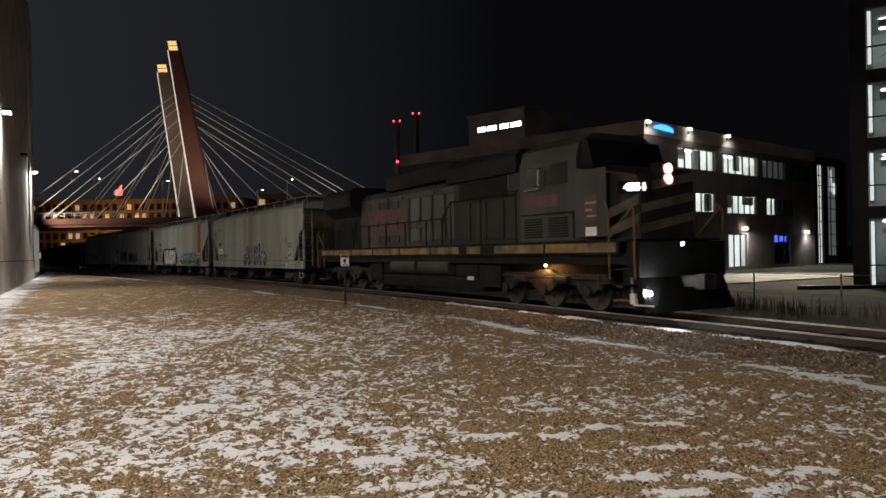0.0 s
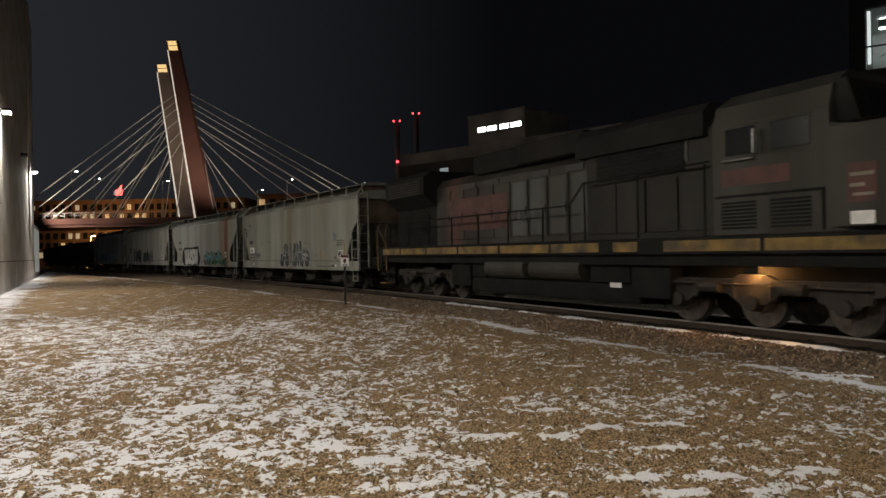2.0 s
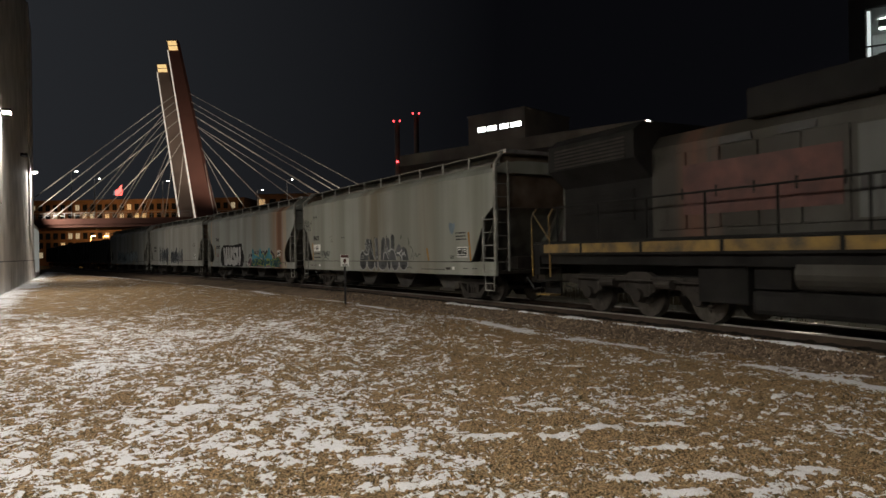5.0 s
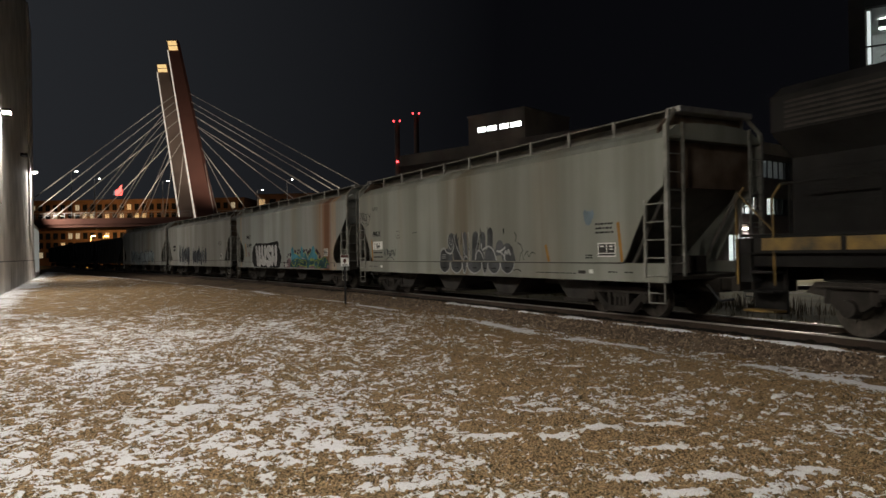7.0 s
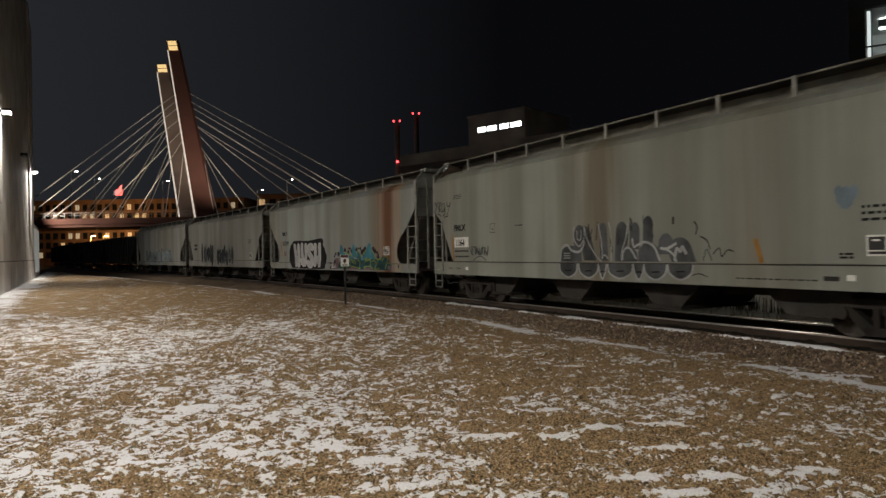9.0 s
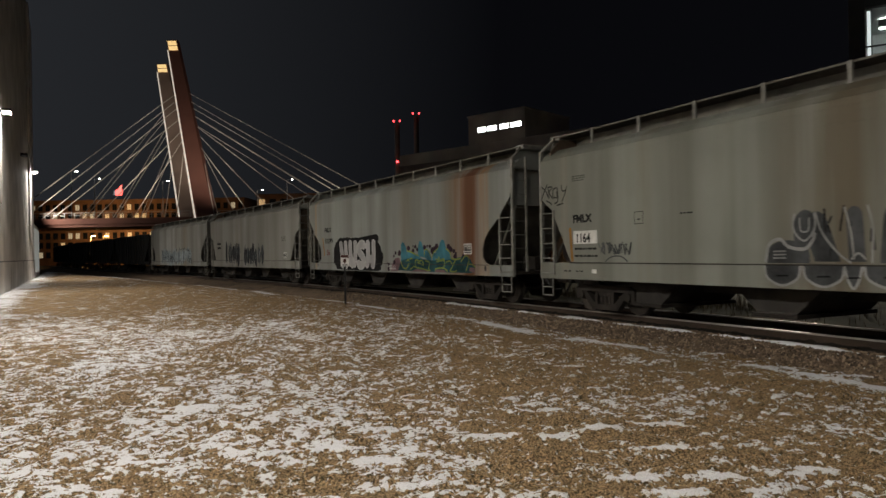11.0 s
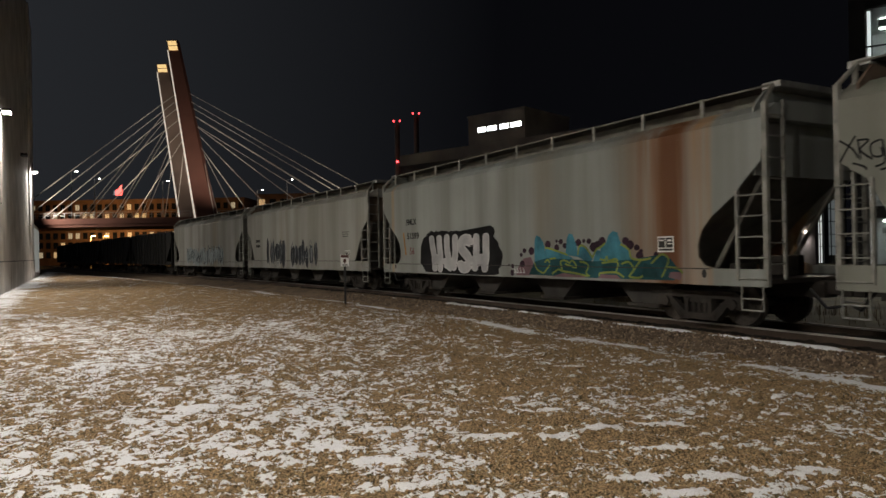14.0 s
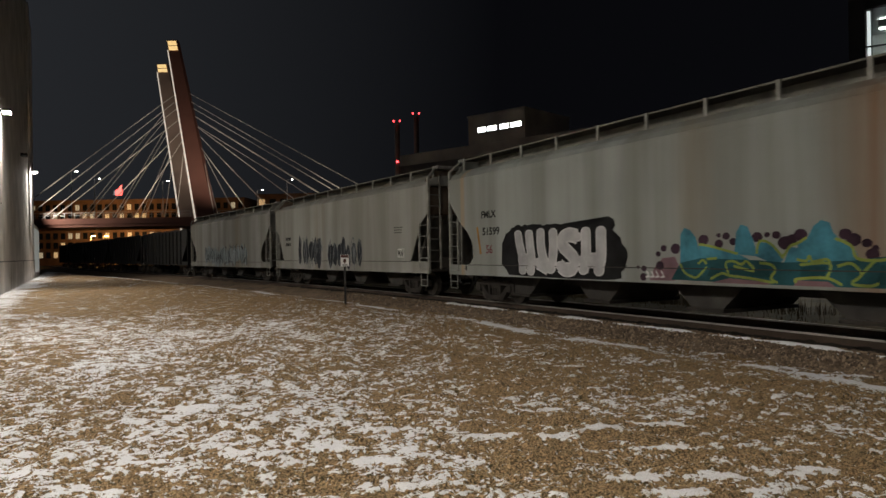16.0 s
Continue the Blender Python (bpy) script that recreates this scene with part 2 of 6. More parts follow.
def box(bm, x0, x1, y0, y1, z0, z1, m=None):
    vs = [bm.verts.new((x, y, z)) for z in (z0, z1) for y in (y0, y1) for x in (x0, x1)]
    if m is not None:
        for v in vs:
            v.co = m @ v.co
    for f in ((0, 2, 3, 1), (4, 5, 7, 6), (0, 1, 5, 4), (1, 3, 7, 5), (3, 2, 6, 7), (2, 0, 4, 6)):
        bm.faces.new([vs[i] for i in f])
    return vs


def boxes(*dims, bevel=0.0, m=None):
    bm = bmesh.new()
    for d in dims:
        box(bm, *d, m=m)
    if bevel:
        bmesh.ops.bevel(bm, geom=bm.edges[:], offset=bevel, segments=2, affect="EDGES", profile=0.6)
    return bm


def tube(bm, a, b, r0, r1=None, n=8, caps=True):
    a, b = Vector(a), Vector(b)
    r1 = r0 if r1 is None else r1
    q = (b - a).to_track_quat("Z", "Y")
    rings = []
    for p, r in ((a, r0), (b, r1)):
        rings.append([bm.verts.new(p + q @ Vector((r * math.cos(6.2832 * i / n), r * math.sin(6.2832 * i / n), 0))) for i in range(n)])
    for i in range(n):
        j = (i + 1) % n
        bm.faces.new((rings[0][i], rings[0][j], rings[1][j], rings[1][i]))
    if caps:
        bm.faces.new(rings[0][::-1])
        bm.faces.new(rings[1])


def tubes(pts, r, n=8):
    bm = bmesh.new()
    for a, b in zip(pts, pts[1:]):
        tube(bm, a, b, r, n=n)
    return bm


def prism(bm, outline, y0, y1):
    """An outline in x, z given thickness along y."""
    a = [bm.verts.new((x, y0, z)) for x, z in outline]
    b = [bm.verts.new((x, y1, z)) for x, z in outline]
    n = len(outline)
    bm.faces.new(a)
    bm.faces.new(b[::-1])
    for i in range(n):
        j = (i + 1) % n
        bm.faces.new((a[j], a[i], b[i], b[j]))


def prisms(outline, y0, y1):
    bm = bmesh.new()
    prism(bm, outline, y0, y1)
    bmesh.ops.recalc_face_normals(bm, faces=bm.faces[:])
    return bm


def extruded(profile, x0, x1):
    """A cross-section in y, z drawn out along x."""
    bm = bmesh.new()
    a = [bm.verts.new((x0, y, z)) for y, z in profile]
    b = [bm.verts.new((x1, y, z)) for y, z in profile]
    n = len(profile)
    bm.faces.new(a)
    bm.faces.new(b[::-1])
    for i in range(n):
        j = (i + 1) % n
        bm.faces.new((a[j], a[i], b[i], b[j]))
    bmesh.ops.recalc_face_normals(bm, faces=bm.faces[:])
    return bm


def empty(name, m=None, label="", category="", group="", kind=""):
    ob = new(name)
    if m is not None:
        ob.matrix_world = m
    return tagged(ob, label, category, group, kind)


def text_mesh(body, size, bold=0.0):
    cu = bpy.data.curves.new("lettering", "FONT")
    cu.body, cu.size, cu.offset, cu.align_x, cu.resolution_u = body, size, bold, "CENTER", 3
    ob = bpy.data.objects.new("lettering", cu)
    scene.collection.objects.link(ob)
    bpy.context.view_layer.update()
    me = bpy.data.meshes.new_from_object(ob.evaluated_get(bpy.context.evaluated_depsgraph_get()))
    bm = bmesh.new()
    bm.from_mesh(me)
    bpy.data.objects.remove(ob)
    bpy.data.curves.remove(cu)
    bpy.data.meshes.remove(me)
    return bm


def side_text(name, body, size, x, z, mat, parent, y=-1.626, bold=0.0, stretch=1.0, label=""):
    """Letters on the side of a vehicle that faces the lawn."""
    bm = text_mesh(body, size, bold)
    for v in bm.verts:
        v.co = Vector((x + v.co.x * stretch, y, z + v.co.y))
    return part(name, bm, mat, parent, label)


# ---- ground ----
def lattice(ix, iy, seed):
    h = (ix * 374761393 + iy * 668265263 + seed * 974634777) & 0x7FFFFFFF
    h = ((h ^ (h >> 13)) * 1274126177) & 0x7FFFFFFF
    return ((h ^ (h >> 16)) & 0xFFFF) / 65535.0


def soft_noise(x, y, seed=0):
    ix, iy = np.floor(x).astype(np.int64), np.floor(y).astype(np.int64)
    fx, fy = x - ix, y - iy
    fx, fy = fx * fx * (3 - 2 * fx), fy * fy * (3 - 2 * fy)
    a, b = lattice(ix, iy, seed), lattice(ix + 1, iy, seed)
    c, d = lattice(ix, iy + 1, seed), lattice(ix + 1, iy + 1, seed)
    return (a * (1 - fx) + b * fx) * (1 - fy) + (c * (1 - fx) + d * fx) * fy


def beyond(x, y):
    """Signed distance of points beyond the cars' near face, and their run length."""
    tx, ty, th = np.array(PX)[::2], np.array(PY)[::2], np.array(PH)[::2]
    lat, run = np.empty(x.shape), np.empty(x.shape)
    for i in range(0, len(x), 4000):
        dx, dy = x[i:i + 4000, None] - tx, y[i:i + 4000, None] - ty
        k = np.argmin(dx * dx + dy * dy, 1)
        r = np.arange(len(k))
        lat[i:i + 4000] = -dx[r, k] * np.sin(th[k]) + dy[r, k] * np.cos(th[k])
        run[i:i + 4000] = RUN0 + k * DRUN * 2
    return lat, run


def step(v, lo, hi):
    t = np.clip((v - lo) / (hi - lo), 0, 1)
    return t * t * (3 - 2 * t)


def sheet(name, xs, ys, keep, height, mat, bias=None):
    gx, gy = np.meshgrid(xs, ys)
    x, y = gx.ravel(), gy.ravel()
    lat, run = beyond(x, y)
    z = height(x, y, lat, run)
    ok = keep(x, y, lat, run)
    nx, ny = len(xs), len(ys)
    idx = np.arange(nx * ny).reshape(ny, nx)
    q = np.stack([idx[:-1, :-1], idx[:-1, 1:], idx[1:, 1:], idx[1:, :-1]], -1).reshape(-1, 4)
    q = q[ok[q].all(1)]
    used, inv = np.unique(q, return_inverse=True)
    me = bpy.data.meshes.new(name)
    me.from_pydata(np.stack([x, y, z], -1)[used].tolist(), [], inv.reshape(-1, 4).tolist())
    me.materials.append(mat)
    if bias is not None:
        at = me.attributes.new("snow", "FLOAT", "POINT")
        at.data.foreach_set("value", bias(x, y, lat, run)[used].astype(np.float32))
    me.shade_smooth()
    return new(name, me)


def spans(*stretches):
    out = []
    for a, b, d in stretches:
        out += list(np.arange(a, b, d))
    return np.array(out)


def lawn_cover(x, y, lat, run):
    """How strongly snow covers the turf: broad bias plus lumps a hand wide."""
    u, v = x * 0.9 + 0.1 * soft_noise(x * 6, y * 6, 60), y + 0.1 * soft_noise(x * 6, y * 6, 61)
    n = 0.5 + 0.16 * (soft_noise(u * 4.5, v * 4.5, 50) - 0.5) + 0.34 * (soft_noise(u * 14, v * 11, 51) - 0.5) + 0.14 * (soft_noise(u * 27, v * 23, 52) - 0.5)
    return n + 1.75 * lawn_snow(x, y, lat, run)


def lawn_height(x, y, lat, run):
    cover = step(lawn_cover(x, y, lat, run), 0.61, 0.69)
    turf = 0.036 * soft_noise(x * 15, y * 15, 4) + 0.030 * soft_noise(x * 30, y * 30, 5)
    z = 0.05 * (soft_noise(x * 1.3, y * 1.3, 3) - 0.5) + 0.03 * (soft_noise(x * 5, y * 5, 6) - 0.5) - 0.025
    z = z + cover * (0.040 + 0.012 * soft_noise(x * 20, y * 20, 7)) + (1 - cover) * turf
    edge = LAWN_EDGE(run)
    return z - 0.15 * step(lat, edge - 1.6, edge + 0.5)


def LAWN_EDGE(run):
    return -2.5 - 0.035 * np.clip(-2.0 - run, 0, 60) + 0.35 * np.sin(run * 0.7) * 0.3


# larger patches of old snow on the lawn: x, y, half length, half width
PATCHES = [(-2.6, 7.35, 0.42, 0.28), (-2.2, 7.4, 0.28, 0.13), (-2.75, 7.02, 0.3, 0.13), (-0.94, 5.93, 0.2, 0.2), (-0.6, 5.49, 0.3, 0.2), (-0.3, 5.75, 0.1, 0.14),
           (0.42, 6.15, 0.26, 0.1), (0.66, 6.43, 0.16, 0.08), (0.97, 6.06, 0.2, 0.1), (1.45, 6.28, 0.3, 0.11), (1.96, 6.38, 0.24, 0.1), (1.8, 5.71, 0.25, 0.1),
           (1.37, 4.95, 0.22, 0.12), (1.92, 4.96, 0.28, 0.1), (1.56, 4.65, 0.3, 0.12), (-0.19, 4.81, 0.26, 0.12), (0.89, 7.39, 0.18, 0.1), (1.1, 7.11, 0.16, 0.09),
           (1.8, 8.1, 0.18, 0.12), (2.6, 5.0, 0.3, 0.1), (5.4, 9.3, 0.7, 0.14), (4.6, 9.9, 0.6, 0.12)]


def lawn_snow(x, y, lat, run):
    wall = (x - WALL_A.x) * WALL_N.x + (y - WALL_A.y) * WALL_N.y
    b = 0.016 + 0.062 * step(-x, -1.6, 3.0)
    b += 0.008 * step(-y, -6.5, -4.4)
    b -= 0.020 * step(y, 8.0, 14.0) + 0.07 * step(y, 15.0, 24.0)
    b += 0.07 * (soft_noise(x * 0.8, y * 0.8, 8) - 0.5)
    b += 0.17 * (1 - step(wall, 0.2, 1.9)) * step(y, 10, 25)
    b += 0.24 * np.exp(-((lat - LAWN_EDGE(run) + 0.2) / 0.26) ** 2) * step(soft_noise(run * 0.6, lat, 9), 0.2, 0.5)
    for px, py, a, c in PATCHES:
        b = np.maximum(b, 0.215 * np.exp(-((x - px) / (0.8 * a)) ** 2 - ((y - py) / (0.8 * c)) ** 2) - 0.0)
    return b


def lawn_material():
    m = bpy.data.materials.new("dormant_lawn_with_snow")
    m.use_nodes = True
    nt = m.node_tree
    L = nt.links.new
    b = nt.nodes["Principled BSDF"]
    tc = nt.nodes.new("ShaderNodeTexCoord")
    mp = nt.nodes.new("ShaderNodeMapping")
    mp.inputs["Scale"].default_value = (0.95, 0.9, 1.0)
    L(tc.outputs["Object"], mp.inputs["Vector"])

    def noise_node(scale, detail, rough=0.55):
        n = nt.nodes.new("ShaderNodeTexNoise")
        n.inputs["Scale"].default_value, n.inputs["Detail"].default_value, n.inputs["Roughness"].default_value = scale, detail, rough
        L(mp.outputs[0], n.inputs["Vector"])
        return n.outputs["Fac"]

    def rng(v, lo, hi):
        n = nt.nodes.new("ShaderNodeMapRange")
        n.inputs[1].default_value, n.inputs[2].default_value = lo, hi
        L(v, n.inputs[0])
        return n.outputs[0]

    def mth(op, a, c):
        n = nt.nodes.new("ShaderNodeMath")
        n.operation = op
        for i, v in enumerate((a, c)):
            if isinstance(v, (int, float)):
                n.inputs[i].default_value = v
            else:
                L(v, n.inputs[i])
        return n.outputs[0]

    def mixc(f, a, c):
        n = nt.nodes.new("ShaderNodeMix")
        n.data_type = "RGBA"
        L(f, n.inputs[0])
        for i, v in ((6, a), (7, c)):
            if isinstance(v, tuple):
                n.inputs[i].default_value = (*v, 1)
            else:
                L(v, n.inputs[i])
        return n.outputs[2]

    broad, clump, mid, fine, grain = noise_node(0.5, 3), noise_node(8.0, 3, 0.55), noise_node(21.0, 3, 0.6), noise_node(55, 4, 0.65), noise_node(160, 2)
    at = nt.nodes.new("ShaderNodeAttribute")
    at.attribute_name = "snow"
    grass = mixc(rng(fine, 0.42, 0.60), (0.04, 0.026, 0.011), (0.54, 0.365, 0.20))
    grass = mixc(mth("MULTIPLY", rng(broad, 0.42, 0.66), 0.35), grass, (0.26, 0.17, 0.09))
    grass = mixc(rng(mid, 0.56, 0.66), grass, (0.055, 0.045, 0.02))
    fleck = noise_node(22.0, 4, 0.6)
    s = mth("ADD", at.outputs["Fac"], mth("ADD", mth("MULTIPLY", mth("SUBTRACT", fleck, 0.5), 1.0), mth("MULTIPLY", mth("SUBTRACT", fine, 0.5), 0.25)))
    mask = rng(s, 0.645, 0.665)
    snow = mixc(rng(grain, 0.35, 0.65), (0.74, 0.75, 0.79), (0.92, 0.93, 0.96))
    L(mixc(mask, grass, snow), b.inputs["Base Color"])
    b.inputs["Roughness"].default_value = 0.85
    b.inputs["Specular IOR Level"].default_value = 0.2
    hgt = mth("ADD", mth("MULTIPLY", fine, 0.7), mth("ADD", mth("MULTIPLY", grain, 0.25), mth("MULTIPLY", mask, 0.8)))
    bp = nt.nodes.new("ShaderNodeBump")
    bp.inputs["Strength"].default_value, bp.inputs["Distance"].default_value = 1.0, 0.045
    L(hgt, bp.inputs["Height"])
    L(bp.outputs["Normal"], b.inputs["Normal"])
    return m


LAWN = lawn_material()
lawn_xs = spans((-60, -14, 0.4), (-14, -5, 0.1), (-5, 6.6, 0.021), (6.6, 10, 0.06), (10, 22, 0.3))
lawn_ys = spans((-14, -5, 0.3), (-5, 4.2, 0.08), (4.2, 8.4, 0.021), (8.4, 13.5, 0.045), (13.5, 20, 0.1), (20, 32, 0.25), (32, 90, 0.6))
lawn = sheet("lawn", lawn_xs, lawn_ys,
             lambda x, y, lat, run: (lat < LAWN_EDGE(run) + 0.6) & ((x - WALL_A.x) * WALL_N.x + (y - WALL_A.y) * WALL_N.y > -0.3),
             lawn_height, LAWN, lawn_cover)
tagged(lawn, "dormant brown lawn with patchy melting snow", "lawn", kind="structure")


def grass_blades(count):
    """Short dry blades over the near lawn, joined."""
    r = np.random.RandomState(4)
    y = 4.0 + 8.5 * r.rand(count) ** 1.6
    x = -4.2 - 0.35 * (y - 4) + (9.5 + 0.8 * (y - 4)) * r.rand(count)
    lat, run = beyond(x, y)
    ok = (lat < LAWN_EDGE(run) - 0.2) & (lawn_cover(x, y, lat, run) < 0.64)
    x, y, lat, run = x[ok], y[ok], lat[ok], run[ok]
    z = lawn_height(x, y, lat, run)
    n = len(x)
    a, hgt = 6.2832 * r.rand(n), 0.008 + 0.020 * r.rand(n)
    lean = 1.8 * hgt * r.rand(n)
    w = 0.0038
    v = np.empty((n, 3, 3))
    v[:, 0] = np.stack([x - np.sin(a) * w, y + np.cos(a) * w, z - 0.004], -1)
    v[:, 1] = np.stack([x + np.sin(a) * w, y - np.cos(a) * w, z - 0.004], -1)
    v[:, 2] = np.stack([x + np.cos(a) * lean, y + np.sin(a) * lean, z + hgt], -1)
    me = bpy.data.meshes.new("grass_blades")
    me.from_pydata(v.reshape(-1, 3).tolist(), [], np.arange(3 * n).reshape(-1, 3).tolist())
    m = bpy.data.materials.new("dry_grass_blade")
    m.use_nodes = True
    nt = m.node_tree
    geo, ramp = nt.nodes.new("ShaderNodeNewGeometry"), nt.nodes.new("ShaderNodeValToRGB")
    ramp.color_ramp.elements[0].color, ramp.color_ramp.elements[1].color = (0.10, 0.075, 0.03, 1), (0.46, 0.34, 0.19, 1)
    nt.links.new(geo.outputs["Random Per Island"], ramp.inputs[0])
    nt.links.new(ramp.outputs[0], nt.nodes["Principled BSDF"].inputs["Base Color"])
    nt.nodes["Principled BSDF"].inputs["Roughness"].default_value = 0.8
    me.materials.append(m)
    return tagged(new("grass_blades", me), "short dry brown grass blades on the lawn", "grass", kind="stuff")


grass_blades(110000)


def bed_height(x, y, lat, run):
    z = -0.17 - 0.26 * step(-lat, 0.0, 2.2) - 0.24 * step(lat, 3.2, 5.2)
    return z + 0.05 * (soft_noise(x * 5, y * 5, 21) - 0.5) + 0.05 * (soft_noise(x * 14, y * 14, 22) - 0.5)


bed = sheet("ballast_bed", spans((-100, -8, 0.5), (-8, 14, 0.09), (14, 30, 0.4)), spans((-30, 8, 0.4), (8, 28, 0.09), (28, 140, 0.5)),
            lambda x, y, lat, run: (lat > LAWN_EDGE(run) - 0.3) & (lat < 6.0), bed_height,
            material("brown_grey_ballast", (0.15, 0.105, 0.068), 0.95, scale=2.0, vary=0.5, fine=30, bump=1.0))
tagged(bed, "dark brown-grey ballast bed under the rails", "ballast", kind="structure")

# Oil-dark ballast sheet, blackened further: shade under the cars is in its colour.
under_car_bed = sheet("shaded_oily_bed", spans((-12, 16, 0.1)), spans((4, 40, 0.1)), lambda x, y, lat, run: (lat > 0.34) & (lat < 2.95),
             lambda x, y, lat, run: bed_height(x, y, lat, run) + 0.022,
             material("oil_and_shade_ballast", (0.026, 0.022, 0.018), 0.95, scale=3.0, vary=0.5, fine=30, bump=1.0, spec=0.1))
tagged(under_car_bed, "oil-dark ballast between the rails, blackened further for shade under the cars", "ballast", kind="structure")
ground = part("ground", boxes((-1500, 1500, -400, 2500, -3.0, -0.62)), DARKGRASS)
tagged(ground, "dark winter ground around the railway", "ground", kind="structure")
verge = sheet("verge", spans((-20, 60, 0.6)), spans((-10, 90, 0.6)), lambda x, y, lat, run: (lat > 5.0) & (lat < 34),
              lambda x, y, lat, run: -0.46 + 0.12 * (soft_noise(x * 1.5, y * 1.5, 31) - 0.5), DARKGRASS)
tagged(verge, "dark rough grass verge beyond the track", "grass", kind="structure")


# ---- railway track ----
track = empty("railway_track", label="single railway track with steel rails on timber ties", category="railway track")


def rail_mesh(lateral, z0, z1, w0, w1):
    bm = bmesh.new()
    prev = None
    for i in range(-330, 90):
        s = i * 0.5
        ring = []
        for dl, z in ((-w0, z0), (w0, z0), (w1, z1), (-w1, z1)):
            ring.append(bm.verts.new(on_track(s, lateral + dl, z)))
        if prev:
            for k in range(4):
                j = (k + 1) % 4
                bm.faces.new((prev[k], prev[j], ring[j], ring[k]))
        prev = ring
    bmesh.ops.recalc_face_normals(bm, faces=bm.faces[:])
    return bm


for lateral in (1.62 - 0.755, 1.62 + 0.755):
    rail = part("rail", rail_mesh(lateral, -0.155, -0.03, 0.03, 0.012), RAIL, track)
    part("rail_foot", rail_mesh(lateral, -0.17, -0.15, 0.07, 0.06), RAIL, rail)
    part("rail_head", rail_mesh(lateral, -0.03, 0.0, 0.036, 0.034), RAIL_TOP, rail, "polished rail head")
tie_data = None
for i in range(110):
    s = -44.0 + i * 0.54
    c = on_track(s)
    h = PH[int((s - RUN0) / DRUN)]
    if tie_data is None:
        tie = part("tie", boxes((-0.115, 0.115, -1.3, 1.3, -0.16, 0.0), bevel=0.012), TIE, track)
        tie_data = tie.data
    else:
        tie = new("tie", tie_data)
        tie.parent = track
    tie.matrix_world = pose(c.x, c.y, -0.165 + random.uniform(-0.008, 0.004), 0, 0, math.degrees(h) + random.uniform(-1.2, 1.2))


def rocks(name, count, run_span, lat_span, size, z_of, mat, label):
    """Loose stones, six-sided lumps joined into one mesh."""
    verts, faces = [], []
    base = [(1, 0, 0), (-1, 0, 0), (0, 1, 0), (0, -1, 0), (0, 0, 1), (0, 0, -1)]
    tri = [(0, 2, 4), (2, 1, 4), (1, 3, 4), (3, 0, 4), (2, 0, 5), (1, 2, 5), (3, 1, 5), (0, 3, 5)]
    for _ in range(count):
        s, lt = random.uniform(*run_span), random.uniform(*lat_span)
        p = on_track(s, lt)
        r = size * random.uniform(0.5, 1.3)
        e = Euler((random.uniform(0, 6), random.uniform(0, 6), random.uniform(0, 6)))
        k = len(verts)
        z = z_of(lt)
        for b in base:
            v = e.to_matrix() @ Vector((b[0] * r * random.uniform(0.7, 1.2), b[1] * r * random.uniform(0.7, 1.1), b[2] * r * 0.7))
            verts.append((p.x + v.x, p.y + v.y, z + v.z))
        faces += [tuple(k + i for i in t) for t in tri]
    me = bpy.data.meshes.new(name)
    me.from_pydata(verts, [], faces)
    me.materials.append(mat)
    return tagged(new(name, me), label, "stones", kind="stuff")


def bed_z(lt):
    return -0.17 - 0.26 * float(step(np.array(-lt), 0.0, 2.2)) - 0.24 * float(step(np.array(lt), 3.2, 5.2))


def stone_mix():
    m = bpy.data.materials.new("mixed_ballast_stone")
    m.use_nodes = True
    nt = m.node_tree
    geo, ramp = nt.nodes.new("ShaderNodeNewGeometry"), nt.nodes.new("ShaderNodeValToRGB")
    ramp.color_ramp.elements[0].color, ramp.color_ramp.elements[1].color = (0.05, 0.037, 0.026, 1), (0.30, 0.225, 0.155, 1)
    ramp.color_ramp.elements.new(0.6).color = (0.155, 0.11, 0.074, 1)
    nt.links.new(geo.outputs["Random Per Island"], ramp.inputs[0])
    nt.links.new(ramp.outputs[0], nt.nodes["Principled BSDF"].inputs["Base Color"])
    nt.nodes["Principled BSDF"].inputs["Roughness"].default_value = 0.9
    return m


rocks("snow_crumbs", 260, (-9, 14), (-2.5, 0.2), 0.032, bed_z, SNOW, "scattered crumbs of old snow on the ballast")
rocks("ballast_stones", 30000, (-12, 15), (-2.5, 0.45), 0.042, bed_z, stone_mix(), "loose grey-brown ballast stones beside the rails")


def snow_ridge(name, s0, s1, lat, width, high, z0, label):
    """A ragged ridge of old snow along the track."""
    bm = bmesh.new()
    prev = None
    n = int((s1 - s0) / 0.12)
    for i in range(n + 1):
        s = s0 + i * 0.12
        a = float(soft_noise(np.array([s * 1.1]), np.array([lat * 7]), 41)[0])
        c = float(soft_noise(np.array([s * 4.0]), np.array([lat * 5]), 42)[0])
        e = min(1.0, i / 4, (n - i) / 4)
        w = width * (0.2 + 0.8 * a + 0.7 * c) * (0.25 + 0.75 * e) * (1 if a > 0.25 else 0.4)
        off = 0.12 * (float(soft_noise(np.array([s * 0.5]), np.array([3.3]), 43)[0]) - 0.5)
        ring = [bm.verts.new(on_track(s, lat + off + dx * w, z0 + hz * high * (0.5 + c) * (0.15 + 0.85 * e)))
                for dx, hz in ((-1, -0.8), (-0.75, 0.35), (-0.2, 0.95), (0.35, 1.0), (0.8, 0.4), (1, -0.8))]
        if prev:
            for k in range(5):
                bm.faces.new((prev[k], prev[k + 1], ring[k + 1], ring[k]))
        prev = ring
    bmesh.ops.recalc_face_normals(bm, faces=bm.faces[:])
    return tagged(part(name, bm, SNOW, smooth=True), label, "snow", kind="stuff")


